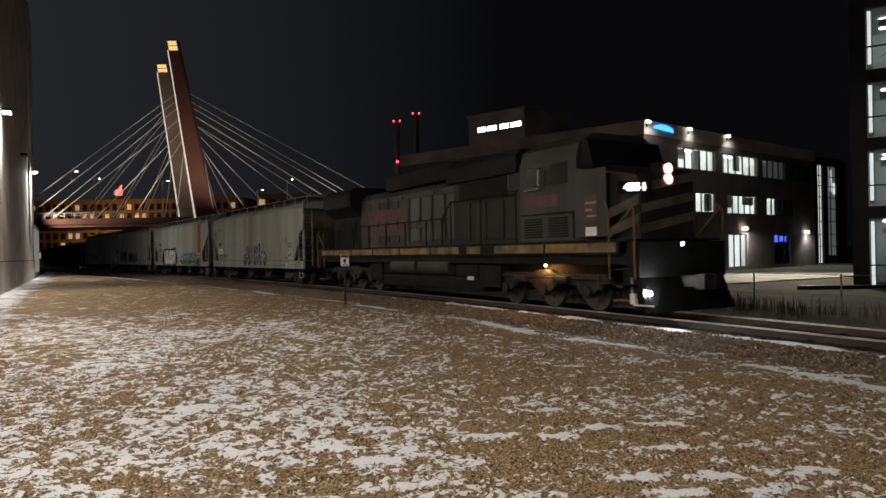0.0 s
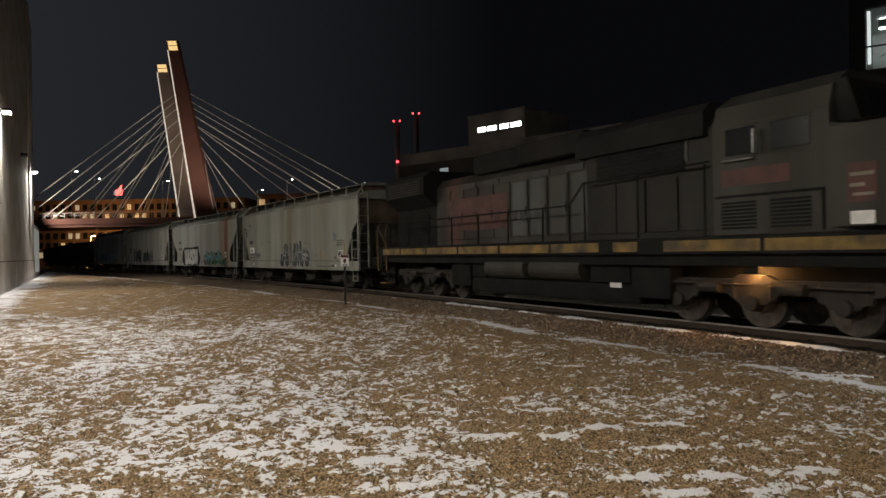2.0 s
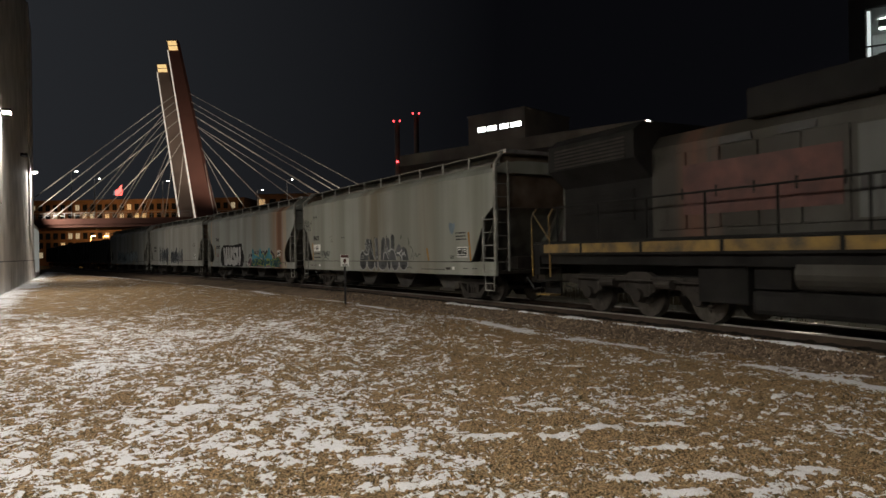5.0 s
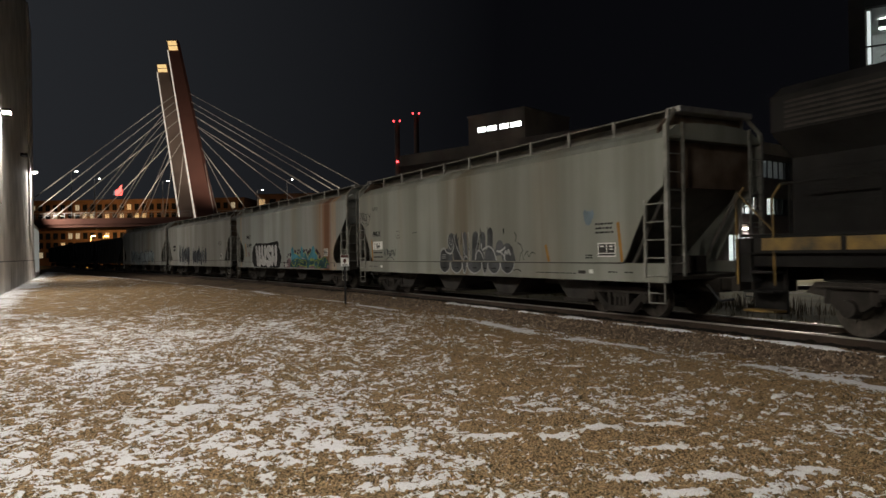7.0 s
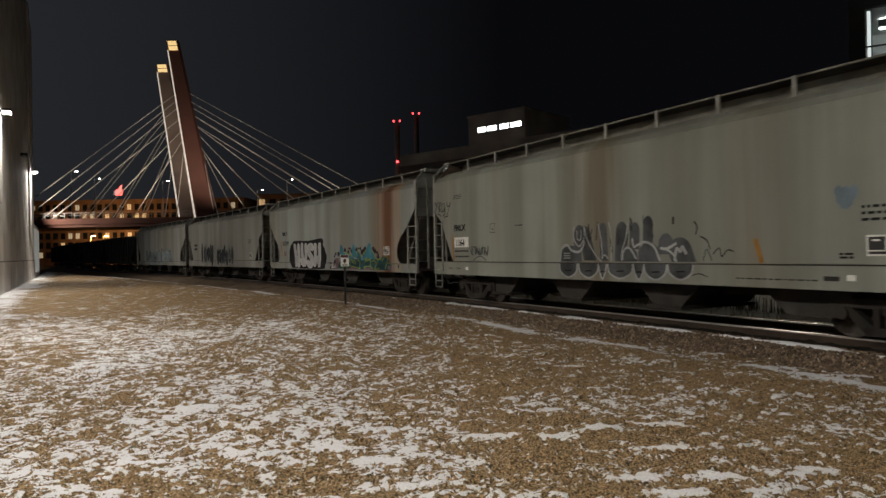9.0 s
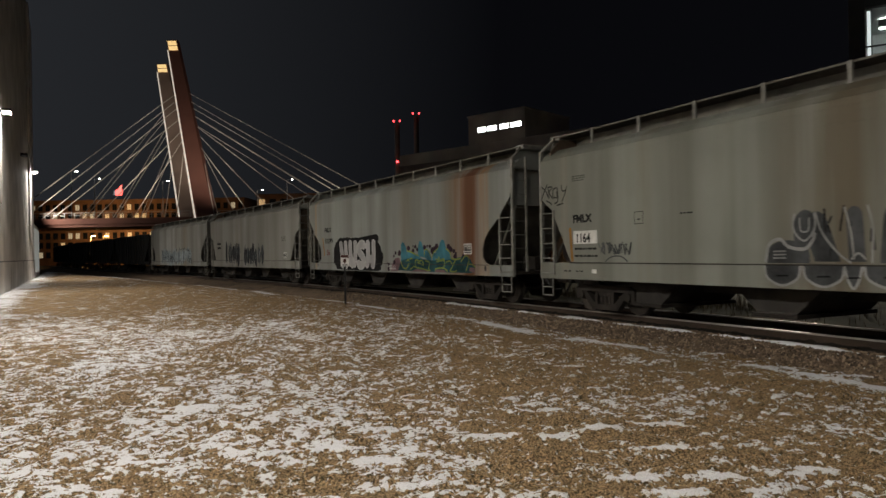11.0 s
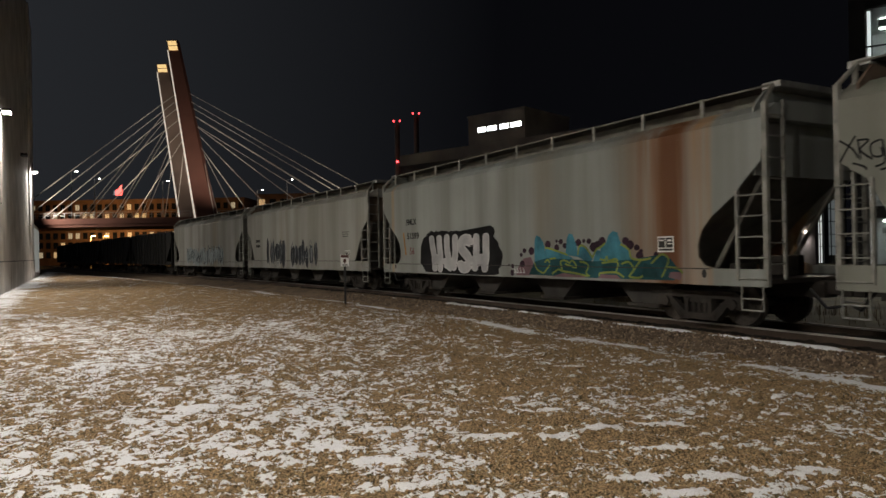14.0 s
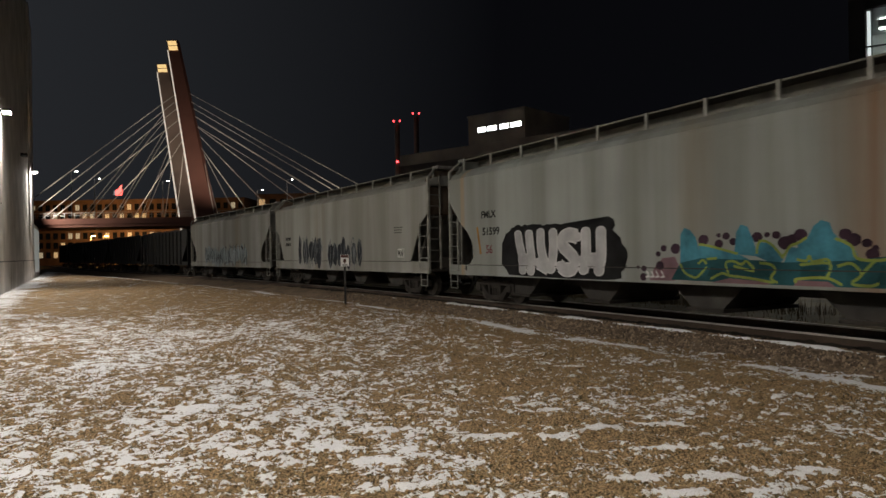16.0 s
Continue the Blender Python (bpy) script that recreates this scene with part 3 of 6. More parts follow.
s = -3.5
while s < 14.5:
    d = random.uniform(1.5, 4.5)
    snow_ridge("snow_strip", s, s + d, 0.16, 0.15, 0.04, -0.165, "ragged strip of old snow along the tie ends")
    s += d + random.uniform(-0.1, 0.2)
for s, d in ((-11, 1.6), (-8.8, 2.2), (-6.0, 1.9)):
    snow_ridge("snow_strip", s, s + d, 0.05, 0.08, 0.02, -0.17, "thin broken strip of snow along the tie ends")


# ---- warehouse wall with its lamps ----
def along(run, out, z=0.0):
    p = WALL_A + WALL_D * run + WALL_N * out
    return Vector((p.x, p.y, z))


WALL_M = Matrix.Translation(WALL_A) @ Matrix.Rotation(math.atan2(WALL_D.y, WALL_D.x), 4, "Z")   # x along the wall, -y towards the lawn
WALL_END = 66.5
wall_bm = boxes((-70, WALL_END, 0.0, 0.4, 1.55, 21.0), (-70, WALL_END, -0.05, 0.4, -0.6, 1.5))
wall = part("wall_warehouse", wall_bm, CONCRETE)
wall.matrix_world = WALL_M
tagged(wall, "tall plain grey concrete warehouse wall with a plinth", "wall", kind="structure")
part("wall_joint", boxes((-70, WALL_END, -0.02, 0.0, 1.5, 1.55)), MULLION, wall)
for run in LAMP_RUN:
    part("pier", boxes((run - 0.9, run + 0.9, -0.12, 0.0, 4.2, 21.0), bevel=0.02), CONCRETE, wall)
for i in range(9):
    x = -20 + i * 10.0 + 1.5
    part("control_joint", boxes((x - 0.012, x + 0.012, -0.056, -0.048, -0.4, 1.5)), MULLION, wall)
end_wall = part("wall_end", boxes((WALL_END - 0.4, WALL_END, 0.4, 40, -0.6, 21.0)), CONCRETE)
end_wall.matrix_world = WALL_M
tagged(end_wall, "plain concrete end wall of the warehouse", "wall", kind="structure")
back_wall = part("wall_back", boxes((-70, -69.6, 0.4, 40, -0.6, 21.0)), CONCRETE)
back_wall.matrix_world = WALL_M
tagged(back_wall, "plain concrete rear wall of the warehouse", "wall", kind="structure")
roof_w = part("roof_warehouse", boxes((-70, WALL_END, 0.4, 40, 20.6, 21.0)), CONCRETE)
roof_w.matrix_world = WALL_M
tagged(roof_w, "flat warehouse roof", "roof", kind="structure")


def wall_lamp(run):
    lamp = empty("wall_lamp", WALL_M @ pose(run, -0.12, LAMP_Z), "small black wall lamp with a bright lens on the warehouse wall", "wall lamp", "lamps on the warehouse")
    part("bracket", boxes((-0.06, 0.06, -0.16, 0.0, 0.0, 0.08)), STEEL_BLACK, lamp)
    part("housing", boxes((-0.22, 0.22, -0.46, -0.12, 0.0, 0.12), bevel=0.02), STEEL_BLACK, lamp)
    part("lens", boxes((-0.2, 0.2, -0.44, -0.14, -0.09, -0.003)), WALL_LENS, lamp, "glowing lens")
    return lamp


for run in LAMP_RUN:
    wall_lamp(run)
dead = empty("wall_lamp", WALL_M @ pose(51.0, 0.0, LAMP_Z), "small black unlit wall lamp on the warehouse wall", "wall lamp", "lamps on the warehouse")
part("housing", boxes((-0.35, 0.35, -0.4, 0.0, 0.0, 0.2), bevel=0.03), STEEL_BLACK, dead)
# a pale wall return past the wall's end; the light on it is its own glow
panel = empty("wall_return", WALL_M @ pose(WALL_END + 0.05, 0.0, 0.0), "pale wall return past the end of the warehouse, its lamplight put in as glow", "door")
part("return_face", boxes((0.0, 9.0, 0.0, 0.15, 0.45, 4.3), bevel=0.01), glow("pale_return_glow", (0.95, 1.0, 0.92), 0.16), panel)
part("frame", boxes((0.0, 9.2, 0.02, 0.4, 4.3, 4.6), (9.0, 9.2, 0.02, 0.4, -0.3, 4.3)), CONCRETE, panel)
part("return_foot", boxes((0.0, 9.2, 0.0, 0.5, -0.6, 0.45)), CONCRETE, panel)


# ---- sign by the track ----
sign = empty("warning_sign", pose(-3.3, 23.35, -0.12, 0, 0, 6), "small white and red warning sign on a thin dark post", "sign")
part("post", boxes((-0.035, 0.035, -0.02, 0.02, -0.1, 1.62), bevel=0.006), STEEL_BLACK, sign)
plate = part("plate", boxes((-0.14, 0.14, -0.035, -0.02, 1.33, 1.72), bevel=0.006), WHITE, sign, "white plate")
part("red_band", boxes((-0.13, 0.13, -0.040, -0.0355, 1.62, 1.71)), LOCO_RED, plate)
part("symbol", boxes((-0.05, 0.05, -0.040, -0.0355, 1.46, 1.58), (-0.02, 0.02, -0.040, -0.0355, 1.42, 1.455)), LOCO_RED, plate)
part("text_bar", boxes((-0.09, 0.09, -0.040, -0.0355, 1.385, 1.40), (-0.09, 0.09, -0.040, -0.0355, 1.355, 1.37)), BLACK, plate)


# ---- cable-stayed bridge ----
BR = 147.0
bridge = empty("cable_stayed_bridge", label="floodlit cable-stayed road bridge with two leaning pylons", category="bridge")
deck = part("deck", boxes((-180, 60, BR - 3, BR + 14, 8.0, 9.2), (-180, 60, BR - 3.6, BR - 3.0, 8.6, 9.8)), PYLON_RED, bridge, "dark red bridge deck")
part("railing", boxes(*[(-130 + i * 2.0, -129.9 + i * 2.0, BR - 3.5, BR - 3.4, 9.8, 11.0) for i in range(70)],
                      (-132, 12, BR - 3.5, BR - 3.42, 10.95, 11.05), (-132, 12, BR - 3.5, BR - 3.42, 10.4, 10.46)), GALV, deck)
for x in (-118, -30):
    part("pier", boxes((x - 1.2, x + 1.2, BR, BR + 8, -1.0, 8.0)), CONCRETE, bridge)


def leg(x0b, x1b, zb, x0t, x1t, zt, y0, y1, mat, label, cap):
    """A leaning tapered pylon leg: left and right edge at foot and head."""
    bm = bmesh.new()
    a = [bm.verts.new(p) for p in ((x0b, y0, zb), (x1b, y0, zb), (x1b, y1, zb), (x0b, y1, zb))]
    b = [bm.verts.new(p) for p in ((x0t, y0 + 0.4, zt), (x1t, y0 + 0.4, zt), (x1t, y1 - 0.4, zt), (x0t, y1 - 0.4, zt))]
    for i in range(4):
        j = (i + 1) % 4
        bm.faces.new((a[i], a[j], b[j], b[i]))
    bm.faces.new(b)
    bm.faces.new(a[::-1])
    ob = part("pylon_leg", bm, mat, bridge, label)
    k = cap / (zt - zb)
    bx0, bx1 = x0t + (x0b - x0t) * k, x1t + (x1b - x1t) * k
    cap_bm = bmesh.new()
    vs = [cap_bm.verts.new(p) for p in ((bx0 + 0.15, y0 + 0.25, zt - cap), (bx1 - 0.15, y0 + 0.25, zt - cap), (x1t - 0.15, y0 + 0.3, zt - 0.25), (x0t + 0.15, y0 + 0.3, zt - 0.25))]
    cap_bm.faces.new(vs)
    bmesh.ops.solidify(cap_bm, geom=cap_bm.faces[:], thickness=0.15)
    part("lantern", cap_bm, GOLD_CAP, ob, "gold-lit lantern head")
    part("lantern_bar", boxes((bx0, bx1 - 0.05, y0 + 0.05, y0 + 0.14, zt - cap * 0.62, zt - cap * 0.56)), MULLION, ob)
    strip = bmesh.new()
    tube(strip, (x0b - 0.12, y0 - 0.1, zb), (bx0 - 0.12, y0 + 0.3, zt - cap), 0.20, 0.12, 8)
    part("edge_light", strip, EDGE_LIGHT, ob, "lit edge strip")


leg(-50.33, -46.43, 7.0, -56.27, -54.22, 46.38, BR - 3.9, BR - 1.6, PYLON_RED, "red-brown pylon leg", 2.2)
leg(-59.12, -54.39, 7.0, -64.54, -62.23, 45.67, BR + 11, BR + 14, PYLON_GREY, "grey-brown pylon leg", 2.0)


def stays(xs_top, zs_top, xs_deck, y):
    for xt, zt, xd in zip(xs_top, zs_top, xs_deck):
        bm = bmesh.new()
        tube(bm, (xt, y, zt), (xd, y, 9.5), 0.075, 0.10, 6)
        part("stay_cable", bm, CABLE, bridge, "pale stay cable")


stays([-54.9, -54.7, -54.51, -54.12, -53.73, -53.34, -53.04], [35.01, 33.64, 32.18, 29.83, 27.39, 25.63, 24.26], [-90.85, -86.94, -83.03, -80.98, -71.8, -63.99, -54.9], BR - 3.4)
stays([-63.17, -62.95, -62.63, -62.41, -61.87, -61.54, -61.33], [34.48, 32.96, 31.23, 29.94, 27.02, 25.72, 24.2], [-83.61, -82.74, -75.93, -75.28, -69.44, -68.58, -63.6], BR + 12)
stays([-51.68, -51.48, -51.09, -50.7, -50.21, -49.53, -48.84], [35.21, 33.54, 32.18, 30.42, 28.27, 23.97, 20.65], [-5.86, -11.72, -13.68, -18.07, -25.89, -39.27, -46.99], BR - 3.4)
stays([-56.57, -55.92, -55.27, -54.62, -54.41], [33.94, 31.56, 29.18, 25.61, 24.1], [-18.39, -21.63, -36.78, -46.51, -50.84], BR + 12)
for x, aim, power in ((-66, (-54, BR, 26), 9000), (-38, (-50, BR, 26), 6000), (-84, (-72, BR, 14), 9000), (-20, (-30, BR, 18), 3000), (-10, (-16, BR, 13), 1800)):
    spot("bridge_floodlight", (x, BR - 12, 10.2), aim, power, (1.0, 0.84, 0.68), 0.3, 80, 0.8)


def street_lamp(x, y, z, high, mat=LAMP_WHITE, arm=1.2, label="tall street lamp with a white light on the bridge", size=0.35):
    ob = empty("street_lamp", pose(x, y, z), label, "street lamp", "street lamps")
    bm = bmesh.new()
    tube(bm, (0, 0, 0), (0, 0, high), 0.14, 0.08, 8)
    part("pole", bm, GALV, ob)
    bm = bmesh.new()
    tube(bm, (0, 0, high - 0.1), (arm, 0, high + 0.15), 0.05, 0.05, 6)
    part("arm", bm, GALV, ob)
    part("head", boxes((arm - size, arm + size, -0.2, 0.2, high + 0.1, high + 0.28), bevel=0.04), STEEL_BLACK, ob)
    part("lens", boxes((arm - size * 0.85, arm + size * 0.85, -0.18, 0.18, high - 0.06, high + 0.09)), mat, ob, "glowing lens")
    return ob


street_lamp(-85.2, BR + 13, 9.2, 12.4)
street_lamp(-79.9, BR + 13, 9.2, 10.6, size=0.25)
street_lamp(-64.2, BR + 13, 9.2, 9.8, size=0.25)
street_lamp(-42.4, BR + 13, 9.2, 7.4, size=0.25)
street_lamp(-35.6, BR + 13, 9.2, 9.7, size=0.15)
for x, y in ((-83.4, 165), (-81.3, 167)):
    street_lamp(x, y, -0.6, 7.4, LAMP_ORANGE, 0.6, "sodium street lamp under the bridge", 0.5)
spot("street_light", (-82.5, 163, 7.0), (-82.5, 170, 0), 9000, (1.0, 0.5, 0.15), 0.3, 160, 0.5)


# ---- brick buildings behind the bridge ----
def brick_block(x0, x1, y, z1, rows, cols, lit, label, seed):
    rng = random.Random(seed)
    ob = empty("brick_building", pose(0, y, 0), label, "building", "brick buildings behind the bridge")
    part("wall", boxes((x0, x1, 0, 18, -1.0, z1)), BRICK, ob)
    part("cornice", boxes((x0 - 0.4, x1 + 0.4, -0.4, 18.4, z1, z1 + 0.7)), BRICK, ob)
    w, hgt = (x1 - x0) / cols, (z1 - 1.5) / rows
    frame_me = None
    for r in range(rows):
        for c in range(cols):
            cx, cz = x0 + (c + 0.5) * w, 1.2 + (r + 0.5) * hgt
            on = rng.random() < lit
            if frame_me is None:
                win = part("window", boxes((-w * 0.30, w * 0.30, -0.06, 0.1, -hgt * 0.33, hgt * 0.33)), MULLION, ob)
                frame_me = win.data
            else:
                win = new("window", frame_me)
                win.parent = ob
            win.location = (cx, 0, cz)
            p = part("pane", boxes((-w * 0.27, -0.03, -0.09, -0.065, -hgt * 0.3, hgt * 0.3), (0.03, w * 0.27, -0.09, -0.065, -hgt * 0.3, hgt * 0.3)),
                     rng.choice([LIT_WARM, LIT_WARM2]) if on else PANE_DARK, win)
    return ob


LIT_WARM2 = glow("pale_window_light", (1.0, 0.8, 0.5), 0.3)
brick_block(-150, -66, 232, 20.3, 6, 34, 0.3, "long brick loft building with many lit windows", 5)
brick_block(-64, -38, 240, 22.0, 5, 7, 0.12, "dark brick building with few lit windows", 6)
# unseen fill lamp added to brighten the brick fronts
loft_fill = spot("loft_fill_light", (-105, 215, 6), (-105, 232, 12), 9000, (1.0, 0.55, 0.2), 0.5, 150, 0.8)

neon = empty("rooftop_sign", pose(-110.3, 236, 21.0) @ Matrix.Diagonal((0.62, 1, 0.72, 1)), "red lit rooftop sign on a frame", "sign")
part("sign_frame", boxes((-0.6, -0.4, 0, 0.2, 0, 2.2), (3.2, 3.4, 0, 0.2, 0, 2.2), (-0.8, 3.6, 0, 0.2, 2.0, 2.2)), STEEL_BLACK, neon)
part("sign_body", prisms([(-0.5, 2.3), (2.6, 2.3), (3.3, 4.0), (2.6, 5.6), (2.9, 7.4), (1.6, 6.2), (0.9, 5.3), (-0.6, 5.0)], -0.1, 0.1), RED_SIGN, neon, "glowing red shape")
part("sign_bar", boxes((-1.6, -0.7, -0.1, 0.1, 2.6, 4.6)), LIT_DIM, neon)

for x, zt, zl in ((-10.7, 33.6, 23.5), (-6.0, 35.4, None)):
    st = empty("chimney", pose(x, 170, -0.6), "tall dark industrial chimney with red beacons", "chimney", "chimneys")
    bm = bmesh.new()
    tube(bm, (0, 0, 0), (0, 0, zt), 0.7, 0.6, 20)
    part("shaft", bm, CLAD, st)
    for dx in (-0.75, 0.75):
        part("beacon", boxes((dx - 0.16, dx + 0.16, -1.15, -0.85, zt + 0.45, zt + 0.85), bevel=0.05), LAMP_RED, st, "red beacon")
        part("beacon_stem", boxes((dx - 0.05, dx + 0.05, -1.05, -0.95, zt - 0.2, zt + 0.45)), STEEL_BLACK, st)
    if zl:
        part("beacon", boxes((-0.3, 0.3, -1.5, -1.2, zl + 0.6, zl + 1.1), bevel=0.05), LAMP_RED, st, "orange lamp")


# ---- office building beyond the track ----
OF = Matrix.Translation((17.6, 60.4, 0)) @ Matrix.Rotation(math.atan2(0.63872, 0.76944), 4, "Z")   # x along the front, -y outwards
SIDE = Matrix.Translation((17.6, 60.4, 0)) @ Matrix.Rotation(math.atan2(0.66605, -0.74591), 4, "Z")  # x along the flank, +y outwards
office = empty("office_building", OF, "three-storey dark office building with lit windows", "office building")
TOP = 12.75
ROWS = [(9.0, 11.0), (5.0, 6.9), (-0.4, 2.95)]
OPEN = [[(5.3, 11.9), (13.2, 20.4), (21.6, 33.4)], [(1.0, 6.6), (8.2, 11.9), (14.1, 20.2), (22.4, 28.9)], [(14.2, 18.1), (24.0, 27.9)]]


def bands(length, rows, opens, y0, y1, z_top):
    dims, prev = [], z_top
    for (z0, z1), row in zip(rows, opens):
        dims.append((0, length, y0, y1, z1, prev))
        x = 0
        for a, b in row:
            dims.append((x, a, y0, y1, z0, z1))
            x = b
        dims.append((x, length, y0, y1, z0, z1))
        prev = z0
    dims.append((0, length, y0, y1, -0.7, prev))
    return dims


part("front_wall", boxes(*[d for d in bands(34.4, ROWS, OPEN, 0, 0.35, TOP) if d[1] - d[0] > 0.01 and d[5] - d[4] > 0.01]), CLAD, office, "dark brown cladding")
part("parapet", boxes((-0.05, 34.45, -0.06, 0.4, 11.6, TOP + 0.08)), CLAD_LIGHT, office, "taupe parapet band")
flank = part("flank_wall", boxes((0, 30, -0.35, 0, -0.7, 11.6), m=OF.inverted() @ SIDE), CLAD, office)
part("flank_parapet", boxes((0.1, 30, -0.4, 0.06, 11.6, TOP + 0.08), m=OF.inverted() @ SIDE), CLAD_LIGHT, office, "taupe parapet band")
part("roof", boxes((0.3, 34.2, 0.4, 26, 11.9, 12.2)), CLAD_LIGHT, office)
part("end_wall", boxes((34.1, 34.4, 0.35, 26, -0.7, 12)), CLAD, office)
part("rear_wall", boxes((0.3, 34.4, 25.7, 26, -0.7, 12)), CLAD, office)
for z in (8.2, 4.2, -0.5):
    part("floor_slab", boxes((0.4, 34.0, 0.4, 12, z - 0.3, z)), CONCRETE, office)
INNER = material("office_wall_paint", (0.62, 0.63, 0.62), 0.8, scale=0.3, vary=0.15)
for z0, z1 in ((8.2, 11.55), (4.2, 7.85), (-0.5, 3.85)):
    part("inner_wall", boxes((0.4, 34.0, 6.0, 6.15, z0, z1)), INNER, office)
for x, z0, z1 in ((12.5, 8.2, 11.5), (21.0, 8.2, 11.5), (7.4, 4.2, 7.8), (13.0, 4.2, 7.8), (25.2, 4.2, 7.8), (28.0, 8.2, 11.5), (13.2, -0.5, 3.8), (19.0, -0.5, 3.8)):
    part("partition", boxes((x - 0.07, x + 0.07, 0.5, 6.0, z0, z1)), INNER, office)
for i, (xa, xb, z, mat) in enumerate(((5.4, 12.2, 11.3, LIT_COOL), (13.0, 20.6, 11.3, LIT_COOL), (21.6, 27.5, 11.3, LIT_DIM), (8.0, 12.6, 7.6, LIT_COOL), (13.6, 20.6, 7.6, LIT_COOL), (21.9, 24.9, 7.6, LIT_COOL), (14.0, 18.6, 3.6, LIT_COOL))):
    for y in (0.9, 2.4, 4.0):
        part("ceiling_light", boxes((xa, xb, y, y + 0.7, z, z + 0.08)), mat, office, "lit ceiling panel row")


def window(parent, name, a, b, z0, z1, panes, y=0.0, out=-1, rnd=None):
    ob = part(name, boxes((a, b, y - 0.02, y + 0.1, z0, z0 + 0.07)), MULLION, parent)
    part("head_bar", boxes((a, b, y - 0.02, y + 0.1, z1 - 0.07, z1)), MULLION, ob)
    for k in range(panes + 1):
        x = a + (b - a) * k / panes
        part("mullion", boxes((x - 0.05, x + 0.05, y - 0.02, y + 0.1, z0 + 0.07, z1 - 0.07)), MULLION, ob)
    for k in range(panes):
        p = part("pane", boxes((a + (b - a) * k / panes + 0.05, a + (b - a) * (k + 1) / panes - 0.05, y + 0.03, y + 0.045, z0 + 0.07, z1 - 0.07)), PANE_CLEAR, ob)
        p.visible_shadow = False
    return ob


for (z0, z1), row in zip(ROWS, OPEN):
    for a, b in row:
        window(office, "window", a, b, z0, z1, max(2, round((b - a) / 1.35)), 0.12)
# blinds drawn down by different lengths
blind = material("white_blind", (0.7, 0.72, 0.7), 0.8, scale=1, vary=0.1)
for a, b, z0, z1 in ((5.4, 7.0, 9.9, 10.9), (8.4, 9.6, 9.1, 10.9), (13.3, 14.1, 9.1, 10.9), (15.8, 17.2, 9.4, 10.9), (10.2, 11.6, 5.2, 6.8), (14.4, 15.6, 5.6, 6.8), (17.6, 20.0, 6.0, 6.8)):
    part("blind", boxes((a, b, 0.3, 0.33, z0, z1)), blind, office)
for a, b in ((5.6, 8.5), (15.0, 18.0), (22.0, 27.0)):
    part("desk", boxes((a, b, 1.8, 2.6, 8.9, 8.95), (a, a + 0.05, 1.8, 2.6, 8.2, 8.9), (b - 0.05, b, 1.8, 2.6, 8.2, 8.9)), CLAD_LIGHT, office)
pent = empty("penthouse", SIDE, "taupe rooftop plant room with a band of lit windows", "plant room")
part("wall", boxes((12.9, 20.2, -9.0, -0.6, 11.9, 15.9)), CLAD_LIGHT, pent)
part("coping", boxes((12.8, 20.3, -9.1, -0.5, 15.9, 16.05)), CLAD_LIGHT, pent)
for a, b in ((13.2, 14.6), (14.75, 16.0), (16.3, 17.6), (17.68, 18.9)):
    w = part("window", boxes((a, b, -0.61, -0.5, 14.1, 14.68)), MULLION, pent)
    part("pane", boxes((a + 0.06, b - 0.06, -0.52, -0.49, 14.15, 14.63)), LIT_COOL, w, "lit pane")
for a, b in ((14.2, 18.5), (22.5, 23.9)):
    w = part("flank_window", boxes((a, b, 0.0, 0.05, 10.1, 10.85)), MULLION, office)
    w.matrix_parent_inverse = Matrix()
    w.matrix_basis = OF.inverted() @ SIDE
    p = part("pane", boxes((a + 0.08, b - 0.08, 0.05, 0.07, 10.16, 10.79)), LIT_DIM, w)
for x in (0.3, 6.9, 14.0):
    fl = empty("roof_lamp", OF @ pose(x, -0.1, 12.55), "small bright floodlight on the office parapet", "floodlight", "lamps on the office roof")
    part("bracket", boxes((-0.05, 0.05, -0.1, 0.1, -0.3, 0.0)), STEEL_BLACK, fl)
    part("lens", boxes((-0.2, 0.2, -0.3, -0.12, 0.02, 0.22), bevel=0.03), LAMP_WHITE, fl, "glowing lens")
bsign = empty("blue_sign", OF @ pose(2.8, -0.12, 12.1), "glowing blue curved sign on the office parapet", "sign")
part("panel", prisms([(-1.6, 0.15), (1.6, 0.0), (1.4, 0.3), (0.6, 0.52), (-0.4, 0.56), (-1.2, 0.4)], -0.1, 0.05), BLUE_SIGN, bsign)
screen = empty("blue_screen", OF @ pose(26.0, 0.5, 2.1), "wide blue lit display behind ground-floor glass", "display")
part("panel", boxes((-1.9, -1.0, 0, 0.06, 0.1, 0.85), (-0.8, 0.3, 0, 0.06, 0.0, 0.8), (0.5, 1.9, 0, 0.06, 0.1, 0.7)), BLUE_SCREEN, screen)
door_l = empty("door_lamp", OF @ pose(17.2, -0.05, 3.4), "small bright lamp over the office door", "wall lamp", "lamps on the office front")
part("lens", boxes((-0.35, 0.35, -0.3, 0.0, 0.0, 0.22), bevel=0.04), LAMP_WHITE, door_l)
door_l2 = empty("door_lamp", OF @ pose(31.7, -0.05, 3.1), "small bright lamp on the office front", "wall lamp", "lamps on the office front")
part("lens", boxes((-0.3, 0.3, -0.3, 0.0, 0.0, 0.25), bevel=0.04), LAMP_WHITE, door_l2)
for x, z, power in ((17.2, 3.3, 900), (31.7, 3.1, 500), (0.3, 12.4, 140), (6.9, 12.4, 140), (14.0, 12.4, 140)):
    at, to = OF @ Vector((x, -0.6, z)), OF @ Vector((x + 1.0, -1.2, z - 4))
    spot("office_lamp_light", at, to, power, COOL, 0.15, 160, 0.6)

LIT_GLAZE = glow("bright_lit_glazing", (0.93, 0.98, 0.97), 0.8)
